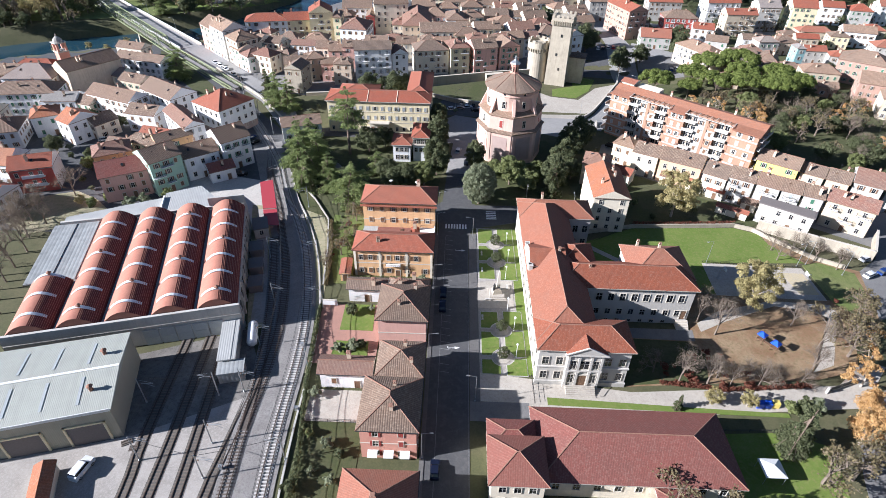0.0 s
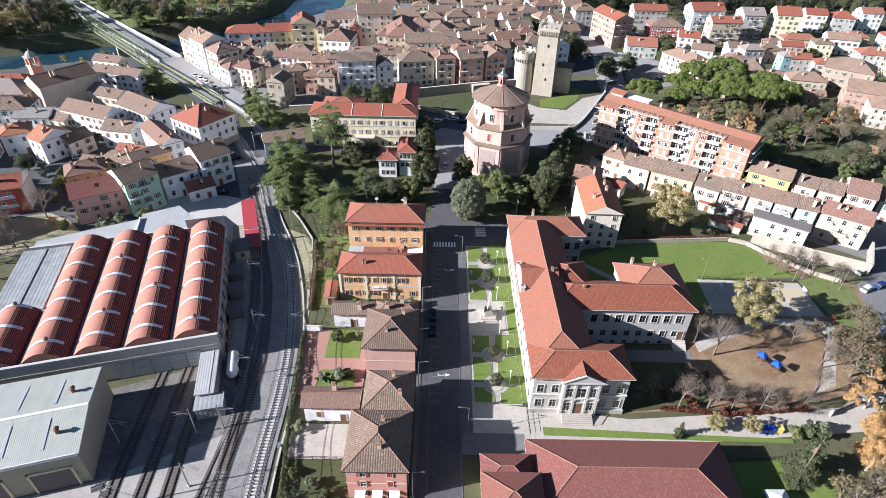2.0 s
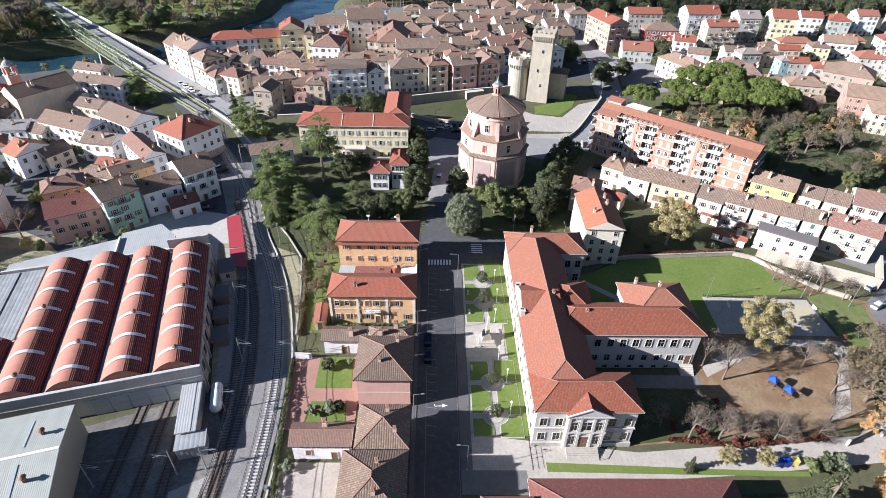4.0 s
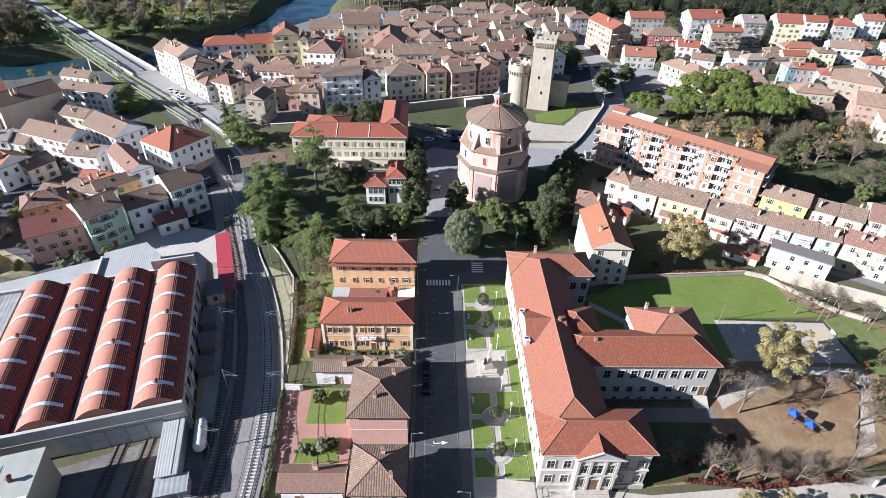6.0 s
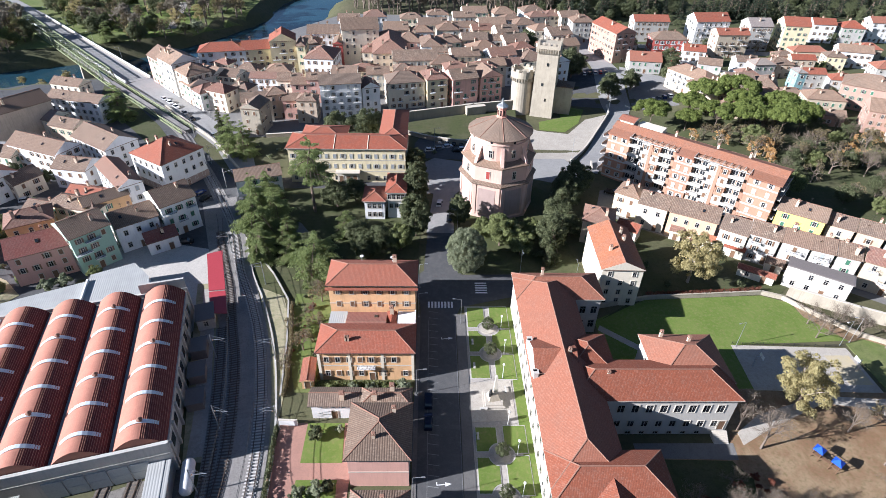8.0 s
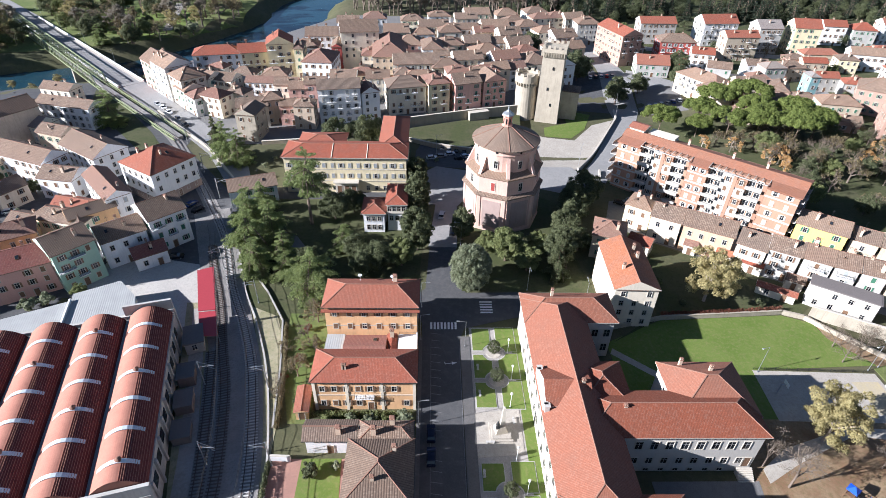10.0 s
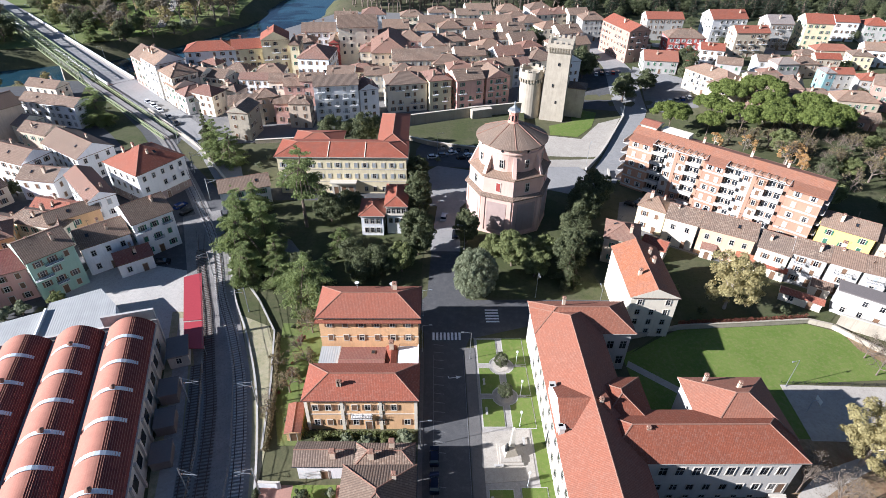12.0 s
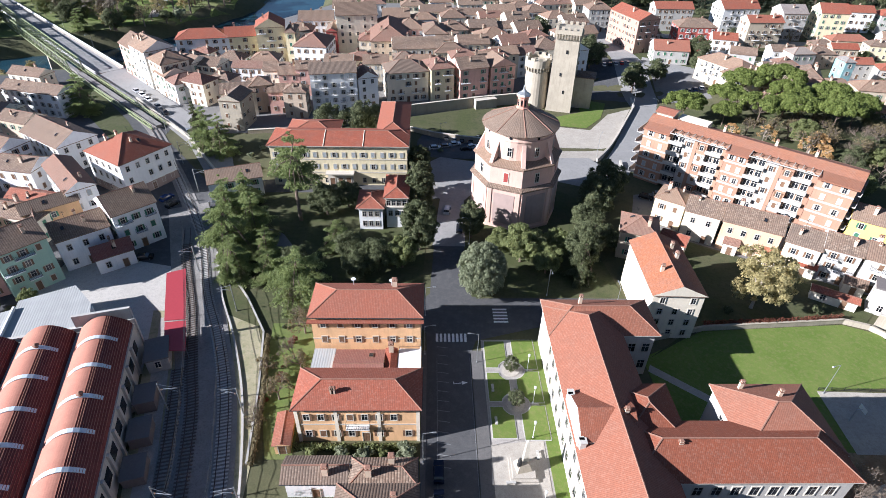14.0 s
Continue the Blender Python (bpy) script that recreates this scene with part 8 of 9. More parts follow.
plant("yellow", 79.5, -33.5, 1.3), plant("yellow", 72.2, 9.5, 1.4), plant("yellow", 59.6, -64.2, 0.42), plant("yellow", 66.8, -64.6, 0.4)
plant("orange", 86, -73, 0.95), plant("orange", 90.5, -66, 0.7)
for x, y, s in ((53.7, -59.2, 0.85), (60.3, -58.8, 0.82), (65.1, -59.3, 0.62), (71.4, -59.3, 0.72), (67.6, -43.2, 1.0), (87.8, -39.4, 0.72), (64.6, -38.8, 0.95), (84.7, -55.0, 0.8), (90.5, -47, 0.75), (97, -7, 0.6), (96.5, -12, 0.6), (101.6, -9, 0.6), (107, -12, 0.65), (111.7, -15.5, 0.65), (105.4, -7, 0.55), (-126.7, -7.5, 0.9), (-139, 4, 0.9), (-133, -12, 0.8), (-28.5, -6, 0.5), (-29, 3, 0.55), (-31, 8, 0.55)):
    plant("bare", x, y, s)
for x, y, s in ((95.5, -41, 0.75), (74.1, -82, 0.95), (80.3, -81, 0.95), (86, -78, 0.9), (43, -90.5, 0.95), (52, -91, 0.85), (96.8, -49, 0.9), (100, -44, 0.9), (-27.5, 1, 0.55), (-26.5, -9, 0.45), (105, -38, 0.8), (108, -33, 0.7)):
    plant("bareleaf", x, y, s)
for x, y, s in ((94.7, -58, 0.9), (99, -52, 0.9), (103, -46, 0.85), (90, -82, 0.9)):
    plant("rust", x, y, s)
for x, y, s in ((137.3, 92.3, 0.8), (154.9, 93.1, 0.9), (164.4, 87.7, 0.9), (176, 94, 0.9), (188, 83, 1.0), (128, 101, 0.75), (120, 100, 0.8), (110, 106, 0.75), (162, 72, 0.9), (150, 74, 0.9), (170, 62, 0.8), (140, 80, 0.9), (180, 70, 0.9), (196, 96, 0.9), (132, 84, 0.8), (146, 86, 0.75), (204, 80, 0.9), (158, 60, 0.8), (190, 60, 0.9)):
    plant(dice.choice(("bare", "bareleaf", "bareleaf", "bareleaf", "rust")), x, y, s)
for x, y, s in ((130, 96, 0.9), (145, 78, 0.7), (168, 80, 0.7), (150, 46, 0.6), (165, 44, 0.7), (180, 46, 0.8), (196, 48, 0.8)):
    plant("light", x, y, s)
for x, y in BEDS:
    plant("topiary", x, y, 1.0 if y < -40 else 1.1, 0.14)
for x, y in ((-18, -52), (-20, -52.5), (-23.5, -53), (-17.5, -39), (-22, -40), (-21, -78), (-18, -80), (-23, -84), (-25, -76), (-19, -86), (-26, -66), (-20.5, 8), (-26, -18), (-27.5, -24), (-5, -28.5), (-9, -28.3), (-16, -28.5), (-21, -28.8), (-25.8, -88), (-118, 14), (-124, 19), (-150, 52), (-137, 36), (-141, 42), (-160, 20), (57, 12), (62, 16), (66, 8), (80, 12), (86, 8), (60, 25), (24, 74), (2, 88), (-46, 84), (-52, 86), (-58, 88), (-60, 82), (160, 52), (172, 54), (185, 58), (108, 118), (-12, -29)):
    plant("bush", x, y, dice.uniform(0.7, 1.35))
for x, y in ((52, -55), (57, -58.5), (63, -60), (69, -59.8), (75, -59.2), (59, -52), (63, -50), (80, -59), (70, -59), (77, -58.7), (104, -30), (-29.6, -2), (-28, 6), (-30, -12)):
    plant("redbush", x, y, dice.uniform(0.6, 1.0))
for x, y, s in ((-191, 163, 0.45), (-186, 176, 0.45), (-204, 168, 0.4), (-218, 160, 0.45), (-178, 188, 0.4)):
    plant("yellow", x, y, s, -4)
under_rows = []
for k in range(78):
    x, y = dice.uniform(104, 215), dice.uniform(46, 112)
    if x * 0.62 + y > 135:
        under_rows.append((dice.choice(("bareleaf", "bare", "bareleaf", "bare", "light", "bush", "oak", "rust")), x, y, dice.uniform(0.7, 1.15)))
for x, y, sc in ((49, -56, 0.6), (55.5, -56.2, 0.5), (63, -57, 0.5), (58, -51, 0.45), (76, -57.8, 0.5), (81.5, -57.8, 0.5)):
    plant("bare", x, y, sc)
for k in range(14):
    plant("redbush", dice.uniform(50, 76), dice.uniform(-60, -49), dice.uniform(0.4, 0.8))
for k in range(22):
    x, y = dice.uniform(-34.5, -25.5), dice.uniform(-26, 6)
    if x > -33.8 + 0.25 * max(0, -10 - y) * 0.4:
        plant(dice.choice(("bare", "bareleaf", "bush", "redbush", "bush")), x, y, dice.uniform(0.3, 0.6))
for x, y, kind, sc in ((-122, 31, "light", 0.5), (-125, 27, "light", 0.55), (-128, 34, "oak", 0.45), (-121, 10, "bare", 0.9), (-126, 2, "bare", 0.9), (-116, 5, "yellow", 0.35), (-112, 4, "bush", 1.6), (-109, 8, "bush", 1.4), (-131, 5, "bush", 1.5), (-113, 47, "light", 0.35), (-109, 50, "bush", 1.3), (-131, 62, "oak", 0.45), (-127, 47, "bush", 1.4), (-146, 66, "oak", 0.5), (-104, 64, "bush", 1.5), (-97, 79, "oak", 0.5), (-92, 83, "bush", 1.6), (-88, 24, "bush", 1.2), (-90, 10, "light", 0.4), (-97, 7, "bush", 1.6), (-100, 5, "bush", 1.6)):
    plant(kind, x, y, sc)
# wooded banks and the meadow beyond the river
bank = random.Random(5)
bank_rows = []
for k in range(95):
    x, y = bank.uniform(-335, -205), bank.uniform(176, 262)
    side = (x + 118) * along.y - (y - 126) * along.x
    if 26 < river_gap(x, y) < 62 and side < -6 and y > 180:
        bank_rows.append((bank.choice(("bareleaf", "bare", "bareleaf", "oak", "light", "oak")), x, y, bank.uniform(0.9, 1.4)))
for k in range(120):
    x, y = bank.uniform(-250, -120), bank.uniform(228, 350)
    side = (x + 144.5) * ra.y - (y - 165) * ra.x
    lawny = -205 < x < -160 and 256 < y < 312
    if river_gap(x, y) > 27 and side > 12 and (not lawny or bank.random() < 0.15):
        bank_rows.append((bank.choice(("bareleaf", "poplar", "poplar", "bareleaf", "poplar", "light", "yellow")), x, y, bank.uniform(0.8, 1.25)))
for x, y, kind, s in ((-195, 236, "oak", 1.3), (-188, 228, "cedar", 0.6), (-180, 240, "bareleaf", 1.3), (-172, 232, "oak", 1.0), (-204, 250, "bare", 1.3), (-168, 245, "light", 1.0), (-160, 240, "bareleaf", 1.0), (-160, 262, "poplar", 1.1), (-154, 268, "poplar", 1.2), (-146, 272, "poplar", 1.1), (-150, 285, "poplar", 1.2), (-138, 282, "bareleaf", 1.5), (-132, 292, "bareleaf", 1.5), (-146, 255, "bush", 3.0), (-152, 250, "bush", 3.0), (-170, 280, "bareleaf", 1.3), (-182, 290, "oak", 1.3), (-195, 300, "poplar", 1.2), (-210, 305, "oak", 1.4), (-150, 310, "bareleaf", 1.5), (-165, 320, "oak", 1.5), (-140, 320, "bareleaf", 1.5), (-230, 290, "bare", 1.2), (-240, 310, "oak", 1.3), (-175, 258, "oak", 0.9), (-184, 262, "bareleaf", 1.2)):
    plant(kind, x, y, s, 0)
far_trees = {"poplar": [], "evergreen": []}
for k in range(150):
    x, y = -95 + bank.uniform(0, 190), bank.uniform(306, 356)
    if river_gap(x, y) > 40:
        far_trees["poplar"].append(("poplar", x, y, bank.uniform(0.75, 1.1)))
for k in range(290):
    x, y = 70 + bank.uniform(0, 350), bank.uniform(292, 366)
    far_trees["evergreen"].append((bank.choice(("spruce", "spruce", "spruce", "oak", "oak")), x, y, bank.uniform(0.85, 1.35)))
plant("spruce", 96, 292, 0.9), plant("spruce", 104, 290, 0.8)


def wood(name, rows, label, leaf=2, limb=1):
    """A far stand of trees in one mesh."""
    pts, loops, sizes, slots, mats, base = [], [], [], [], [], 0
    for kind, x, y, s in rows:
        src = PROTO[kind][bank.randrange(len(PROTO[kind]))]
        turn = bank.uniform(0, 6.283)
        cs, sn = math.cos(turn) * s, math.sin(turn) * s
        for ch in src.children:
            me = ch.data
            co, ix = np.empty(len(me.vertices) * 3), np.empty(len(me.loops), np.int32)
            me.vertices.foreach_get("co", co), me.loops.foreach_get("vertex_index", ix)
            co, side = co.reshape(-1, 3), len(ix) // len(me.polygons)
            ix = ix.reshape(-1, side)[:: leaf if ch.name.startswith("crown") else limb]
            used, ix = np.unique(ix, return_inverse=True)
            co = co[used]
            pts.append(np.stack([x + co[:, 0] * cs - co[:, 1] * sn, y + co[:, 0] * sn + co[:, 1] * cs, co[:, 2] * s], 1))
            if me.materials[0] not in mats:
                mats.append(me.materials[0])
            loops.append(ix.ravel() + base)
            sizes.append(np.full(ix.size // side, side, np.int32))
            slots.append(np.full(ix.size // side, mats.index(me.materials[0]), np.int32))
            base += len(co)
    pts, loops, sizes, slots = (np.concatenate(a) for a in (pts, loops, sizes, slots))
    me = bpy.data.meshes.new(name)
    me.vertices.add(len(pts)), me.loops.add(len(loops)), me.polygons.add(len(sizes))
    me.vertices.foreach_set("co", pts.ravel())
    me.loops.foreach_set("vertex_index", loops.astype(np.int32))
    me.polygons.foreach_set("loop_start", np.concatenate([[0], np.cumsum(sizes)[:-1]]).astype(np.int32))
    for m in mats:
        me.materials.append(m)
    me.polygons.foreach_set("material_index", slots)
    me.update(calc_edges=True)
    tagged(new(name, me), label, "woodland", kind="stuff")


for k in range(190):
    x, y = bank.uniform(-330, -208), bank.uniform(188, 300)
    side = (x - T0.x) * along.y - (y - T0.y) * along.x
    if river_gap(x, y) > 30 and side < -7 and y > 0.25 * -x + 128:
        bank_rows.append((bank.choice(("bareleaf", "yellow", "poplar", "poplar", "bareleaf", "light")), x, y, bank.uniform(0.9, 1.4)))
for k in range(60):
    x, y = bank.uniform(-262, -196), bank.uniform(240, 330)
    side = (x - R0.x) * ra.y - (y - R0.y) * ra.x
    if 9 < side < 34:
        bank_rows.append((bank.choice(("oak", "light", "oak", "bareleaf")), x, y, bank.uniform(1.0, 1.5)))
wood("riverside_wood", bank_rows, "Tangled riverside wood of bare and leafy trees", 2, 2)
wood("poplar_wood", far_trees["poplar"], "Stand of leafless grey poplars behind the town", 1, 1)
wood("evergreen_wood", far_trees["evergreen"], "Dark evergreen wood behind the suburb", 3, 3)
suburb_rows = []
for k in range(90):
    x, y = bank.uniform(108, 330), bank.uniform(140, 288)
    if x * 0.5 + y > 225:
        suburb_rows.append((bank.choice(("oak", "bareleaf", "light", "bush", "bush", "oak")), x, y, bank.uniform(0.45, 0.85)))
wood("garden_trees", suburb_rows, "Garden trees and shrubs scattered through the suburb", 3, 2)
wood("undergrowth", under_rows, "Tangled bare trees and shrubs below the pines", 2, 2)


for kind, makers in PROTO.items():
    for k, root in enumerate(makers):
        if (kind, k) not in SEEN:
            for ob in [*root.children, root]:
                bpy.data.objects.remove(ob)


def hedge(points, w, h, mat, label):
    rng = np.random.default_rng(77)
    cs = []
    for a, b in zip(points, points[1:]):
        n = max(1, int(math.hypot(b[0] - a[0], b[1] - a[1]) / 0.5))
        for i in range(n):
            for zz in (h * 0.3, h * 0.75):
                cs.append((a[0] + (b[0] - a[0]) * i / n + rng.normal() * 0.1, a[1] + (b[1] - a[1]) * i / n + rng.normal() * 0.1, zz, w * rng.uniform(0.45, 0.6)))
    ob = part("hedge", leaf_mesh("hedge", leaf_cloud(rng, cs, len(cs) * 26, 0.26), mat), [])
    return tagged(ob, label, "hedge", kind="stuff")


hedge([(-26.2, -80), (-28.6, -62), (-29.4, -52), (-30.6, -38)], 0.8, 1.5, GREEN_DARK, "Clipped green hedge beside the railway")
hedge([(-30.8, -30), (-32.2, -16), (-35.2, 0)], 0.9, 1.0, BROWNL, "Straggling hedge with withered leaves")
hedge([(-25.5, -90), (-26, -80)], 1.2, 2.0, GREEN_DARK, "Tall green hedge by the villa garden")
hedge([(50, -59.2), (64, -60.6), (84, -58.6)], 0.9, 0.9, REDL, "Low red-brown hedge along the school yard")
hedge([(59, 3.2), (76, 4.2), (91, 5.4)], 1.2, 1.6, REDL, "Red creeper along the stone wall")
hedge([(-23.8, -27.0), (-3.2, -27.0)], 1.1, 1.2, GREEN_LIGHT, "Green hedge before the orange villa")


# ---- vehicles ----
def car_meshes(L, W, H, van=0):
    """Body with bonnet and boot, glass band, wheel."""
    mb = MB()
    hood = 0.62 * H if not van else 0.7 * H
    prof = [(-L / 2, 0.3, 0.9), (-L / 2 + 0.08, 0.55, 0.97), (-L / 2 + 0.1, hood * 0.95, 0.94), (-L * 0.2, hood, 1.0), (L * 0.28, hood, 1.0), (L / 2 - 0.1, hood * 0.92, 0.95), (L / 2, 0.5, 0.9), (L / 2 - 0.05, 0.3, 0.88)]
    n = len(prof)
    pts = [(x, -W / 2 * k, z) for x, z, k in prof] + [(x, W / 2 * k, z) for x, z, k in prof]
    mb.solid(pts, [(i, n + i, n + (i + 1) % n, (i + 1) % n) for i in range(n)] + [tuple(range(n)), tuple(range(n, 2 * n))[::-1]])
    lo, hi = (-L * 0.42, L * 0.24), ((-L * 0.34, L * 0.1) if not van else (-L * 0.41, L * 0.16))
    k = 0.8
    glass = MB().solid([(lo[0], -W / 2 * 0.94, hood), (lo[1], -W / 2 * 0.94, hood), (lo[1], W / 2 * 0.94, hood), (lo[0], W / 2 * 0.94, hood), (hi[0], -W / 2 * k, H - 0.04), (hi[1], -W / 2 * k, H - 0.04), (hi[1], W / 2 * k, H - 0.04), (hi[0], W / 2 * k, H - 0.04)], ((0, 1, 5, 4), (1, 2, 6, 5), (2, 3, 7, 6), (3, 0, 4, 7), (4, 5, 6, 7), (3, 2, 1, 0)))
    roof = MB().box((hi[0] + hi[1]) / 2, 0, H - 0.05, hi[1] - hi[0] + 0.1, W * k + 0.06, 0.07, taper=0.92)
    return mb, glass, roof


WHEEL = MB()
WHEEL.lathe(0, 0, ((0.18, -0.1), (0.31, -0.09), (0.33, 0.0), (0.31, 0.09), (0.18, 0.1)), 14)
WHEEL_ME = WHEEL.mesh("wheel", [RUBBER])
RIM_ME = MB().lathe(0, 0, ((0.05, -0.115), (0.18, -0.11), (0.18, 0.11), (0.05, 0.115)), 10).mesh("rim", [STEEL])
PAINTS = {}
for name, c in (("white", (0.75, 0.75, 0.74)), ("grey", (0.25, 0.26, 0.27)), ("black", (0.02, 0.02, 0.022)), ("blue", (0.02, 0.045, 0.16)), ("silver", (0.5, 0.51, 0.52)), ("red", (0.35, 0.03, 0.03)), ("navy", (0.012, 0.016, 0.035))):
    PAINTS[name] = plain(f"{name}_car_paint", c, 0.25, 0.2, 0.05)
CARS = {}


def car(x, y, rot, paint="grey", van=0):
    key = (paint, van)
    m = pose(x, y, land(x, y) + 0.04, 0, 0, rot)
    if key in CARS:
        return copy_thing(CARS[key], m)
    L, W, H = (4.2, 1.75, 1.48) if not van else (4.9, 1.95, 2.1)
    root = thing("van" if van else "car", m, f"{paint.capitalize()} parked {'van' if van else 'hatchback car'} on the asphalt", "van" if van else "car", "parked cars")
    body, glass, roof = car_meshes(L, W, H, van)
    part("body", body, PAINTS[paint], root)
    part("glazing", glass, GLASS, root)
    part("roof", roof, PAINTS[paint], root)
    for sx in (-0.31, 0.31):
        for sy in (-1, 1):
            w = part("wheel", WHEEL_ME, [], root, at=Matrix.Translation((L * sx, sy * (W / 2 - 0.1), 0.33)) @ Matrix.Rotation(math.pi / 2, 4, "X"))
            part("rim", RIM_ME, [], w)
    CARS[key] = root
    return root


for x, y, r, p in ((0.5, -31.7, 90, "navy"), (0.5, -37.0, 90, "navy"), (0.5, -82.7, 90, "navy"), (3.6, 49.9, 80, "silver"), (6.7, 40.5, 85, "black"), (63.0, 57.9, -30, "black"), (67.6, 59.5, -10, "grey"), (2.5, 109.0, 70, "white"), (5.0, 107.0, 70, "grey"), (7.8, 106.0, 70, "silver"), (10.5, 104.8, 70, "black"), (13.5, 103.8, 70, "black"), (7.5, 99.0, 20, "white"), (13.5, 97.3, 20, "white"), (0.3, 91.3, 10, "white"), (11, 93, 15, "black"), (17, 96, 15, "blue"), (20, 98, 15, "silver"), (4, 94.5, 12, "grey")):
    car(x, y, r, p)
for k in range(7):
    car(66.5 + 0.5 * k, 156 + 3.0 * k, -8, ("black", "silver", "navy", "grey", "white", "black", "red")[k])
for k in range(6):
    car(104 + 2.9 * k, 153.5 + 0.4 * k, 80, ("white", "silver", "white", "grey", "blue", "white")[k])
for k in range(5):
    car(82 + 2.9 * k, 184 + 0.3 * k, 82, ("white", "black", "silver", "red", "grey")[k])
for x, y, r, p in ((122.8, -10.5, 25, "silver"), (124.4, -16.3, 28, "blue"), (119.6, -18.0, 30, "white"), (-132.5, 50.1, 20, "white"), (-119.7, 54.5, 20, "white"), (-122, 140, -46, "silver"), (-118, 136, -46, "white"), (-113.5, 131, -46, "white"), (-107, 124, -46, "grey"), (-102, 118, -46, "black"), (-87, 101, -50, "grey"), (-72, 27, 10, "black"), (-74.5, 52, 60, "black"), (-77.5, 55.5, 60, "blue"), (-16, 58.5, 2, "silver"), (-11, 58.7, 2, "black"), (78, 96, 65, "black"), (96, 119, 40, "grey"), (92, 112, 50, "black"), (-180, 203, -45, "black")):
    car(x, y, r, p)
car(-65.7, -85.5, 78, "white", 1)


# ---- poles, wires and street furniture ----
def lamp_me(h, arm, mat):
    mb = MB().lathe(0, 0, ((0.16, 0), (0.16, 0.3), (0.07, 0.35), (0.05, h)), 8)
    head = MB()
    if arm:
        mb.beam((0, 0, h - 0.05), (arm, 0, h + 0.25), 0.04, sides=5)
        head.box(arm + 0.25, 0, h + 0.2, 0.7, 0.26, 0.12, taper=0.8)
    else:
        head.lathe(0, 0, ((0.1, h), (0.26, h + 0.1), (0.26, h + 0.4), (0.08, h + 0.55)), 10)
    return mb.mesh("pole", [mat]), head.mesh("head", [WHITEP if not arm else STEEL])


LAMP_PARK, LAMP_ROAD = lamp_me(4.2, 0, WHITEP), lamp_me(8.0, 1.6, STEEL)


def lamp(x, y, kind, rot=0, label="", z=None):
    meshes = LAMP_PARK if kind == "park" else LAMP_ROAD
    root = thing("street_lamp", pose(x, y, land(x, y) if z is None else z, 0, 0, rot), label or ("White park lamp post on the lawn" if kind == "park" else "Tall grey street lamp with a curved arm"), "street lamp", "park lamps" if kind == "park" else "street lamps")
    part("pole", meshes[0], [], root), part("head", meshes[1], [], root)


for x, y in ((18.3, -9.3), (18.3, -17.3), (17.2, -24.9), (17.0, -37.6), (18.2, -44.4), (18.1, -53.2)):
    lamp(x, y, "park")
for x, y, r in ((-2.1, -29.6, 0), (-2.1, 6.7, 0), (8.4, -7.2, 180), (-2.1, -54.3, 0), (-2.1, -80, 0), (-2.1, -5, 0), (8.4, -66, 180), (9, 34, 180), (-7, 62, 0), (16, 84, 180), (2, 98, 0), (84.6, 141.5, 120), (75, -15, 200), (101, -14.5, 200), (104, -13.5, 180), (112, -18, 150), (57, 92, 60), (90, 130, 150), (-94, 119, 45), (-108, 133, 45), (40, 7, 90), (26, 13.5, -90)):
    lamp(x, y, "road", r)
for t in (0.2, 0.45, 0.7, 0.92):
    p = R0.lerp(R1, t) + rc * -5.4
    lamp(p.x, p.y, "road", math.degrees(rr) + 90, "Grey bridge lamp on the parapet", 0.2)


def mast(x, y, rot, reach=3.2, h=7.6):
    """A railway mast with bracket, insulators and stay."""
    root = thing("railway_mast", pose(x, y, 0, 0, 0, rot), "Grey steel railway mast with a bracket arm", "mast", "railway masts")
    part("pole", MB().lathe(0, 0, ((0.2, 0), (0.2, 0.4), (0.14, 0.45), (0.1, h)), 7), STEEL, root)
    part("bracket", MB().beam((0, 0, h - 1.6), (reach, 0, h - 1.2), 0.06).beam((0, 0, h - 0.2), (reach, 0, h - 1.2), 0.035).beam((reach * 0.5, 0, h - 1.4), (reach, 0, h - 2.2), 0.04), STEEL, root)
    part("insulator", MB().lathe(0.45, 0, ((0.05, h - 1.8), (0.13, h - 1.7), (0.05, h - 1.6), (0.13, h - 1.5), (0.05, h - 1.4)), 8), SHUT_BROWN, root)


MASTS = [(-48.8, -19.0, 0), (-42.2, -38.4, -10), (-29.9, -38.5, 180), (-44.0, 8.0, 180), (-56.2, -82.9, 10), (-43.7, -78.6, 0), (-42.7, -86.0, 0), (-28.4, -81.6, 180), (-29.3, -58.4, 180), (-42.0, -52.3, 0), (-41.4, -65.8, 0), (-46.5, -67.0, 180), (-61.0, -69.5, 0), (-34.8, -20.0, 170), (-59.5, 42, 20), (-70, 60, 30), (-81, 78, 35), (-95, 101, 40), (-57, 22, 190)]
for m in MASTS:
    mast(*m)


def wire(points, sag, label):
    """A sagging overhead wire over several supports, in one unbroken piece."""
    pts = []
    for a, b in zip(points, points[1:]):
        a, b = Vector(a), Vector(b)
        pts += [a.lerp(b, i / 6) - Vector((0, 0, sag * 4 * (i / 6) * (1 - i / 6))) for i in range(6)]
    tagged(part("overhead_wire", MB().tube(pts + [Vector(points[-1])], 0.03), IRON), label, "wire", "overhead wires")


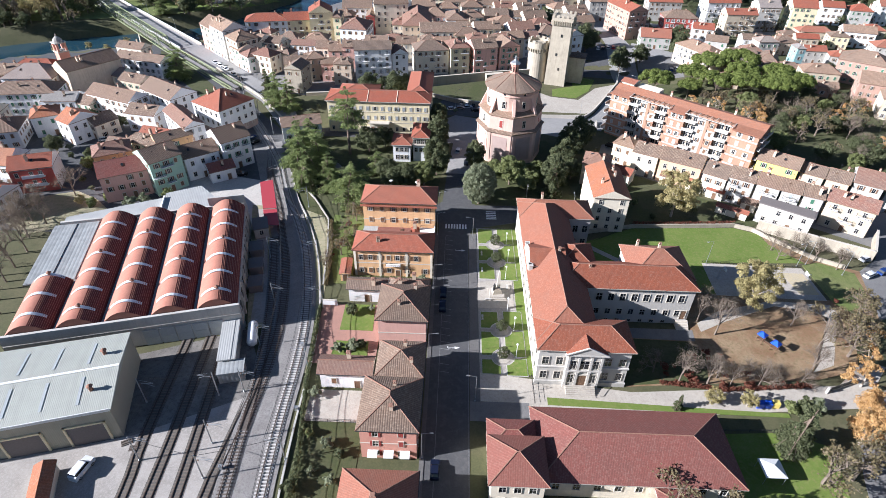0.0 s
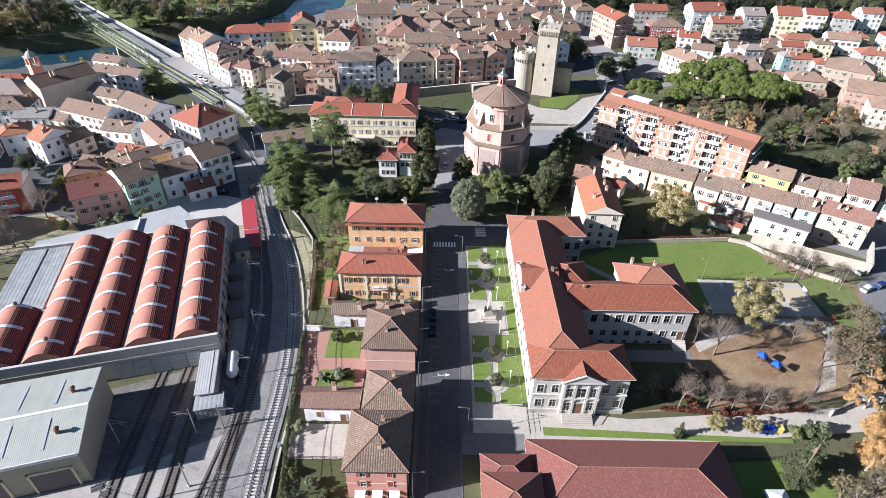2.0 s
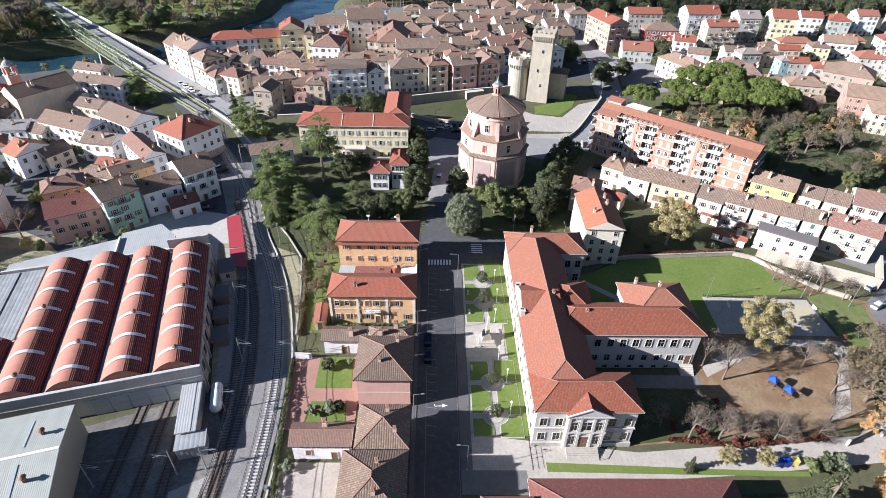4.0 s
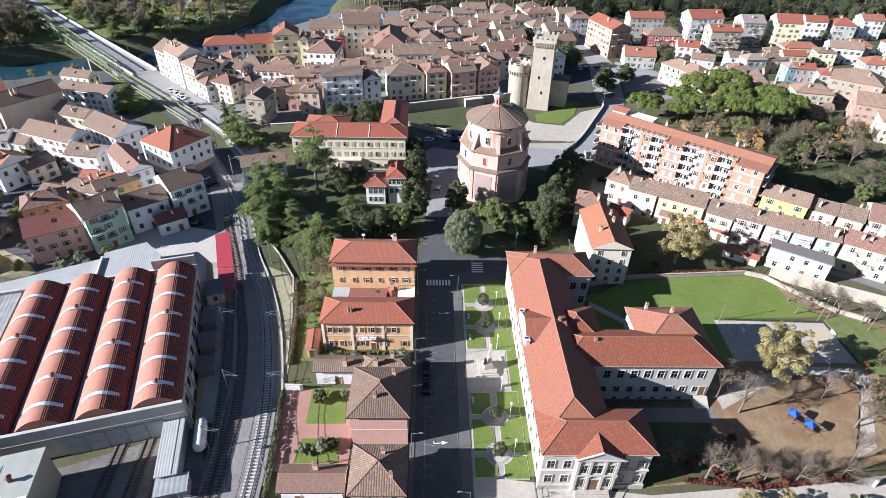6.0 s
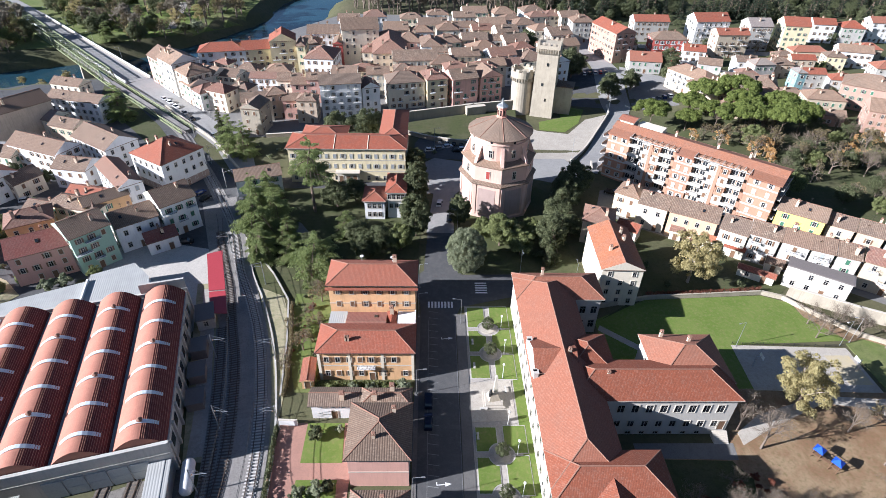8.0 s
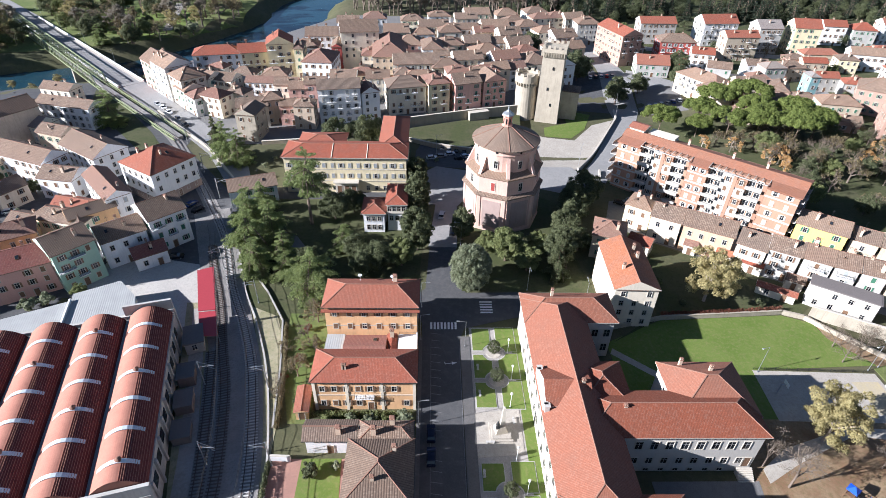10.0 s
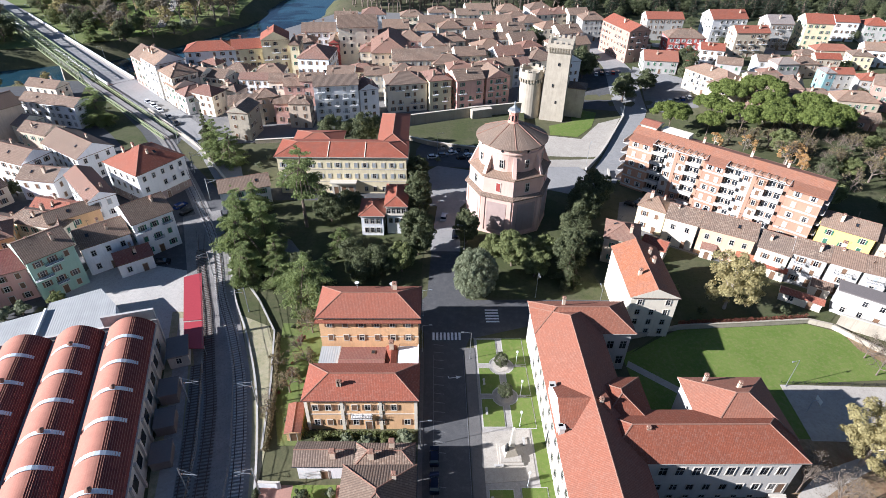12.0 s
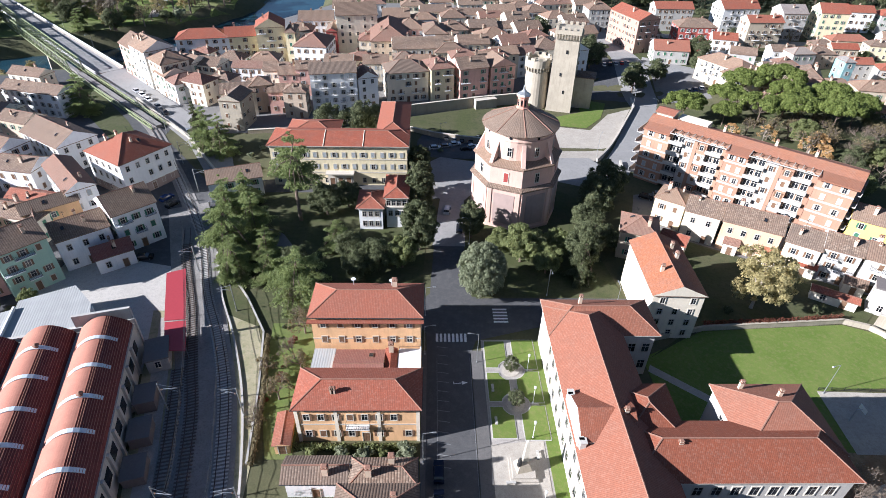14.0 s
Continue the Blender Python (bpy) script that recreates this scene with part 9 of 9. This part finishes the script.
for line, off in ((MAIN, 0), (SECOND, 0)):
    wire([(p[0] + off, p[1], 5.6) for p in line[::11]], 0.25, "Thin dark contact wire above the railway")
    wire([(p[0] + off, p[1], 6.6) for p in line[::11]], 0.7, "Thin dark carrier wire above the railway")
wire([(-46.5, -67.0, 7.4), (-61.0, -69.5, 7.4)], 0.4, "Dark cross wire over the yard tracks")
wire([(-56.2, -82.9, 7.4), (-42.7, -86, 7.4), (-28.4, -81.6, 7.4)], 0.4, "Dark cross wire over the yard tracks")
for x, y in ((-32, -70), (-43, -84), (-35, -52)):
    root = thing("signal_box", pose(x + 3, y, 0), "Small grey trackside equipment cabinet", "cabinet", "trackside cabinets")
    part("body", MB().box(0, 0, 0, 0.7, 0.5, 1.1), STEEL, root), part("lid", MB().box(0, 0, 1.1, 0.8, 0.6, 0.08), STEEL, root)
for x, y, r in ((11.0, -21.5, 90), (11.0, -14, 90), (10.6, -40.5, 90), (12.3, -33.6, 0), (17.5, -28.5, 90)):
    root = thing("bench", pose(x, y, 0.12 if -37 < y < -26 else 0.18, 0, 0, r), "Pale slatted park bench on stone feet", "bench", "park benches")
    for k in range(3):
        part("slat", MB().box(0, -0.16 + 0.16 * k, 0.42, 1.7, 0.13, 0.05), FRAME, root)
    for s in (-1, 1):
        part("foot", MB().box(s * 0.65, 0, 0, 0.12, 0.5, 0.42), CONCRETE, root)

# white gazebo, play frames, containers, gate
gaz = thing("gazebo", pose(64.4, -80.8, 0), "White fabric garden gazebo on four poles", "gazebo")
part("canopy", MB().lathe(0, 0, ((2.8, 2.3), (2.85, 2.55), (0.15, 3.5)), 4, turn=math.pi / 4), WHITEP, gaz)
for sx in (-1, 1):
    for sy in (-1, 1):
        part("pole", MB().beam((sx * 1.85, sy * 1.85, 0), (sx * 1.85, sy * 1.85, 2.4), 0.05), STEEL, gaz)
for x, y, r in ((77.6, -45.2, 35), (79.6, -48.0, 35)):
    play = thing("play_tower", pose(x, y, 0.1, 0, 0, r), "Wooden play tower with a blue plastic roof and slide", "playground", "play towers")
    for sx in (-0.7, 0.7):
        for sy in (-0.7, 0.7):
            part("post", MB().beam((sx, sy, 0), (sx, sy, 2.5), 0.07), SHUT_BROWN, play)
    part("platform", MB().box(0, 0, 1.1, 1.5, 1.5, 0.1), SHUT_BROWN, play)
    part("roof", MB().lathe(0, 0, ((1.35, 2.4), (1.35, 2.5), (0.12, 3.3)), 4, turn=math.pi / 4), BLUEP, play, "blue plastic pyramid roof")
    part("slide", MB().solid([(0.7, -0.3, 1.1), (0.7, 0.3, 1.1), (3.0, 0.3, 0.2), (3.0, -0.3, 0.2), (0.7, -0.3, 1.0), (0.7, 0.3, 1.0), (3.0, 0.3, 0.1), (3.0, -0.3, 0.1)], ((3, 2, 1, 0), (4, 5, 6, 7), (0, 1, 5, 4), (1, 2, 6, 5), (2, 3, 7, 6), (3, 0, 4, 7))), BLUEP, play, "blue slide")
bridge_frame = thing("climbing_frame", pose(78.6, -46.6, 0.1, 0, 0, -55), "Dark rope bridge between two play towers", "playground")
part("rail", MB().beam((-1.4, -0.4, 1.8), (1.4, -0.4, 1.8), 0.05).beam((-1.4, 0.4, 1.8), (1.4, 0.4, 1.8), 0.05), IRON, bridge_frame)
part("deck", MB().box(0, 0, 1.0, 2.6, 0.8, 0.08), SHUT_BROWN, bridge_frame)
for k, m in enumerate((BLUEP, BLUEP, LEMONW)):
    bin_ = thing("recycling_bin", pose(69.4 + 1.7 * k, -64.6 + 0.1 * k, 0.08), "Large blue recycling container beside the path" if k < 2 else "Large yellow recycling container beside the path", "bin", "recycling containers")
    part("body", MB().box(0, 0, -0.1, 1.4, 1.1, 1.45, taper=1.08), m, bin_), part("lid", MB().box(0, 0, 1.35, 1.55, 1.2, 0.3, taper=0.8), m, bin_)
for x, y, r, w in ((-45.6, -57.5, 12, 1.6), (-44.6, -60.2, 20, 1.2), (-46.8, -62.0, 5, 1.8), (-60.5, -79.2, 30, 1.4), (-58.6, -80.4, 10, 1.1)):
    pile = thing("sleeper_stack", pose(x, y, 0.03, 0, 0, r), "Low stack of dark timber sleepers on the gravel", "timber stack", "yard stacks")
    for k in range(4):
        part("beam", MB().box((k % 2) * 0.06, (k - 1.5) * 0.3, 0.0, w * 1.4, 0.26, 0.18 + 0.12 * (k % 2)), OLDSLEEPER, pile)
gate = thing("metal_gate", pose(90, -58.6, 0, 0, 0, 22), "Dark metal gate between low piers", "gate")
for s in (-1, 1):
    part("pier", MB().box(s * 4.2, 0, 0, 0.5, 0.5, 1.9), CONCRETE, gate)
    part("leaf", MB().box(s * 2.0, 0, 0.2, 3.8, 0.06, 1.3), IRON, gate)


def fence(points, h, label, mat=IRON, gap=2.4):
    root = thing("fence", pose(0, 0, 0), label, "fence", "fences")
    for a, b in zip(points, points[1:]):
        d = Vector((b[0] - a[0], b[1] - a[1], 0))
        n = max(1, int(d.length / gap))
        for i in range(n):
            p = Vector((*a, 0)) + d * (i / n)
            part("post", POST_ME, [], root, at=Matrix.Translation(p) @ Matrix.Diagonal((1, 1, h, 1)))
        for z in (0.15, h * 0.55, h - 0.05):
            part("rail", MB().beam((*a, z), (*b, z), 0.03), mat, root)


POST_ME = MB().box(0, 0, 0, 0.08, 0.08, 1.0).mesh("post", [IRON])
fence([(97, -53.5), (104, -44), (111, -35)], 1.6, "Dark wire fence round the school yard")
fence([(-26.8, -72.6), (-14.8, -72.6)], 1.1, "Low dark garden fence")
fence([(21.2, -58.5), (21.2, -66)], 1.2, "Short dark railing by the school steps")
fence([(57, -71.5), (80, -70.5)], 1.1, "Wire fence along the hall lawn")
fence([(74.4, -14.2), (102, -15.2)], 0.9, "Low fence along the court")
for x, y in ((76, -21.5), (100, -22.5)):
    hoop = thing("basketball_hoop", pose(x, y, 0.14, 0, 0, 0 if x < 90 else 180), "Grey basketball stand with a white board", "basketball hoop", "basketball hoops")
    part("post", MB().beam((0, 0, 0), (0, 0, 3.4), 0.1).beam((0, 0, 3.3), (1.1, 0, 3.3), 0.06), STEEL, hoop)
    part("board", MB().box(1.15, 0, 2.9, 0.06, 1.8, 1.05), WHITEP, hoop)
kiosk = thing("storage_hut", pose(-50.5, 4.5, 0, 0, 0, 20), "Small grey flat-roofed trackside building", "hut")
part("wall", MB().box(-8, -9, -0.2, 4.0, 6.0, 3.4), CONCRETE, kiosk), part("roof", MB().box(-8, -9, 3.2, 4.5, 6.5, 0.25), FLATR, kiosk)
part("window", WINDOWS["none"][0], [], kiosk, at=Matrix.Translation((-8, -12.0, 1.2)))
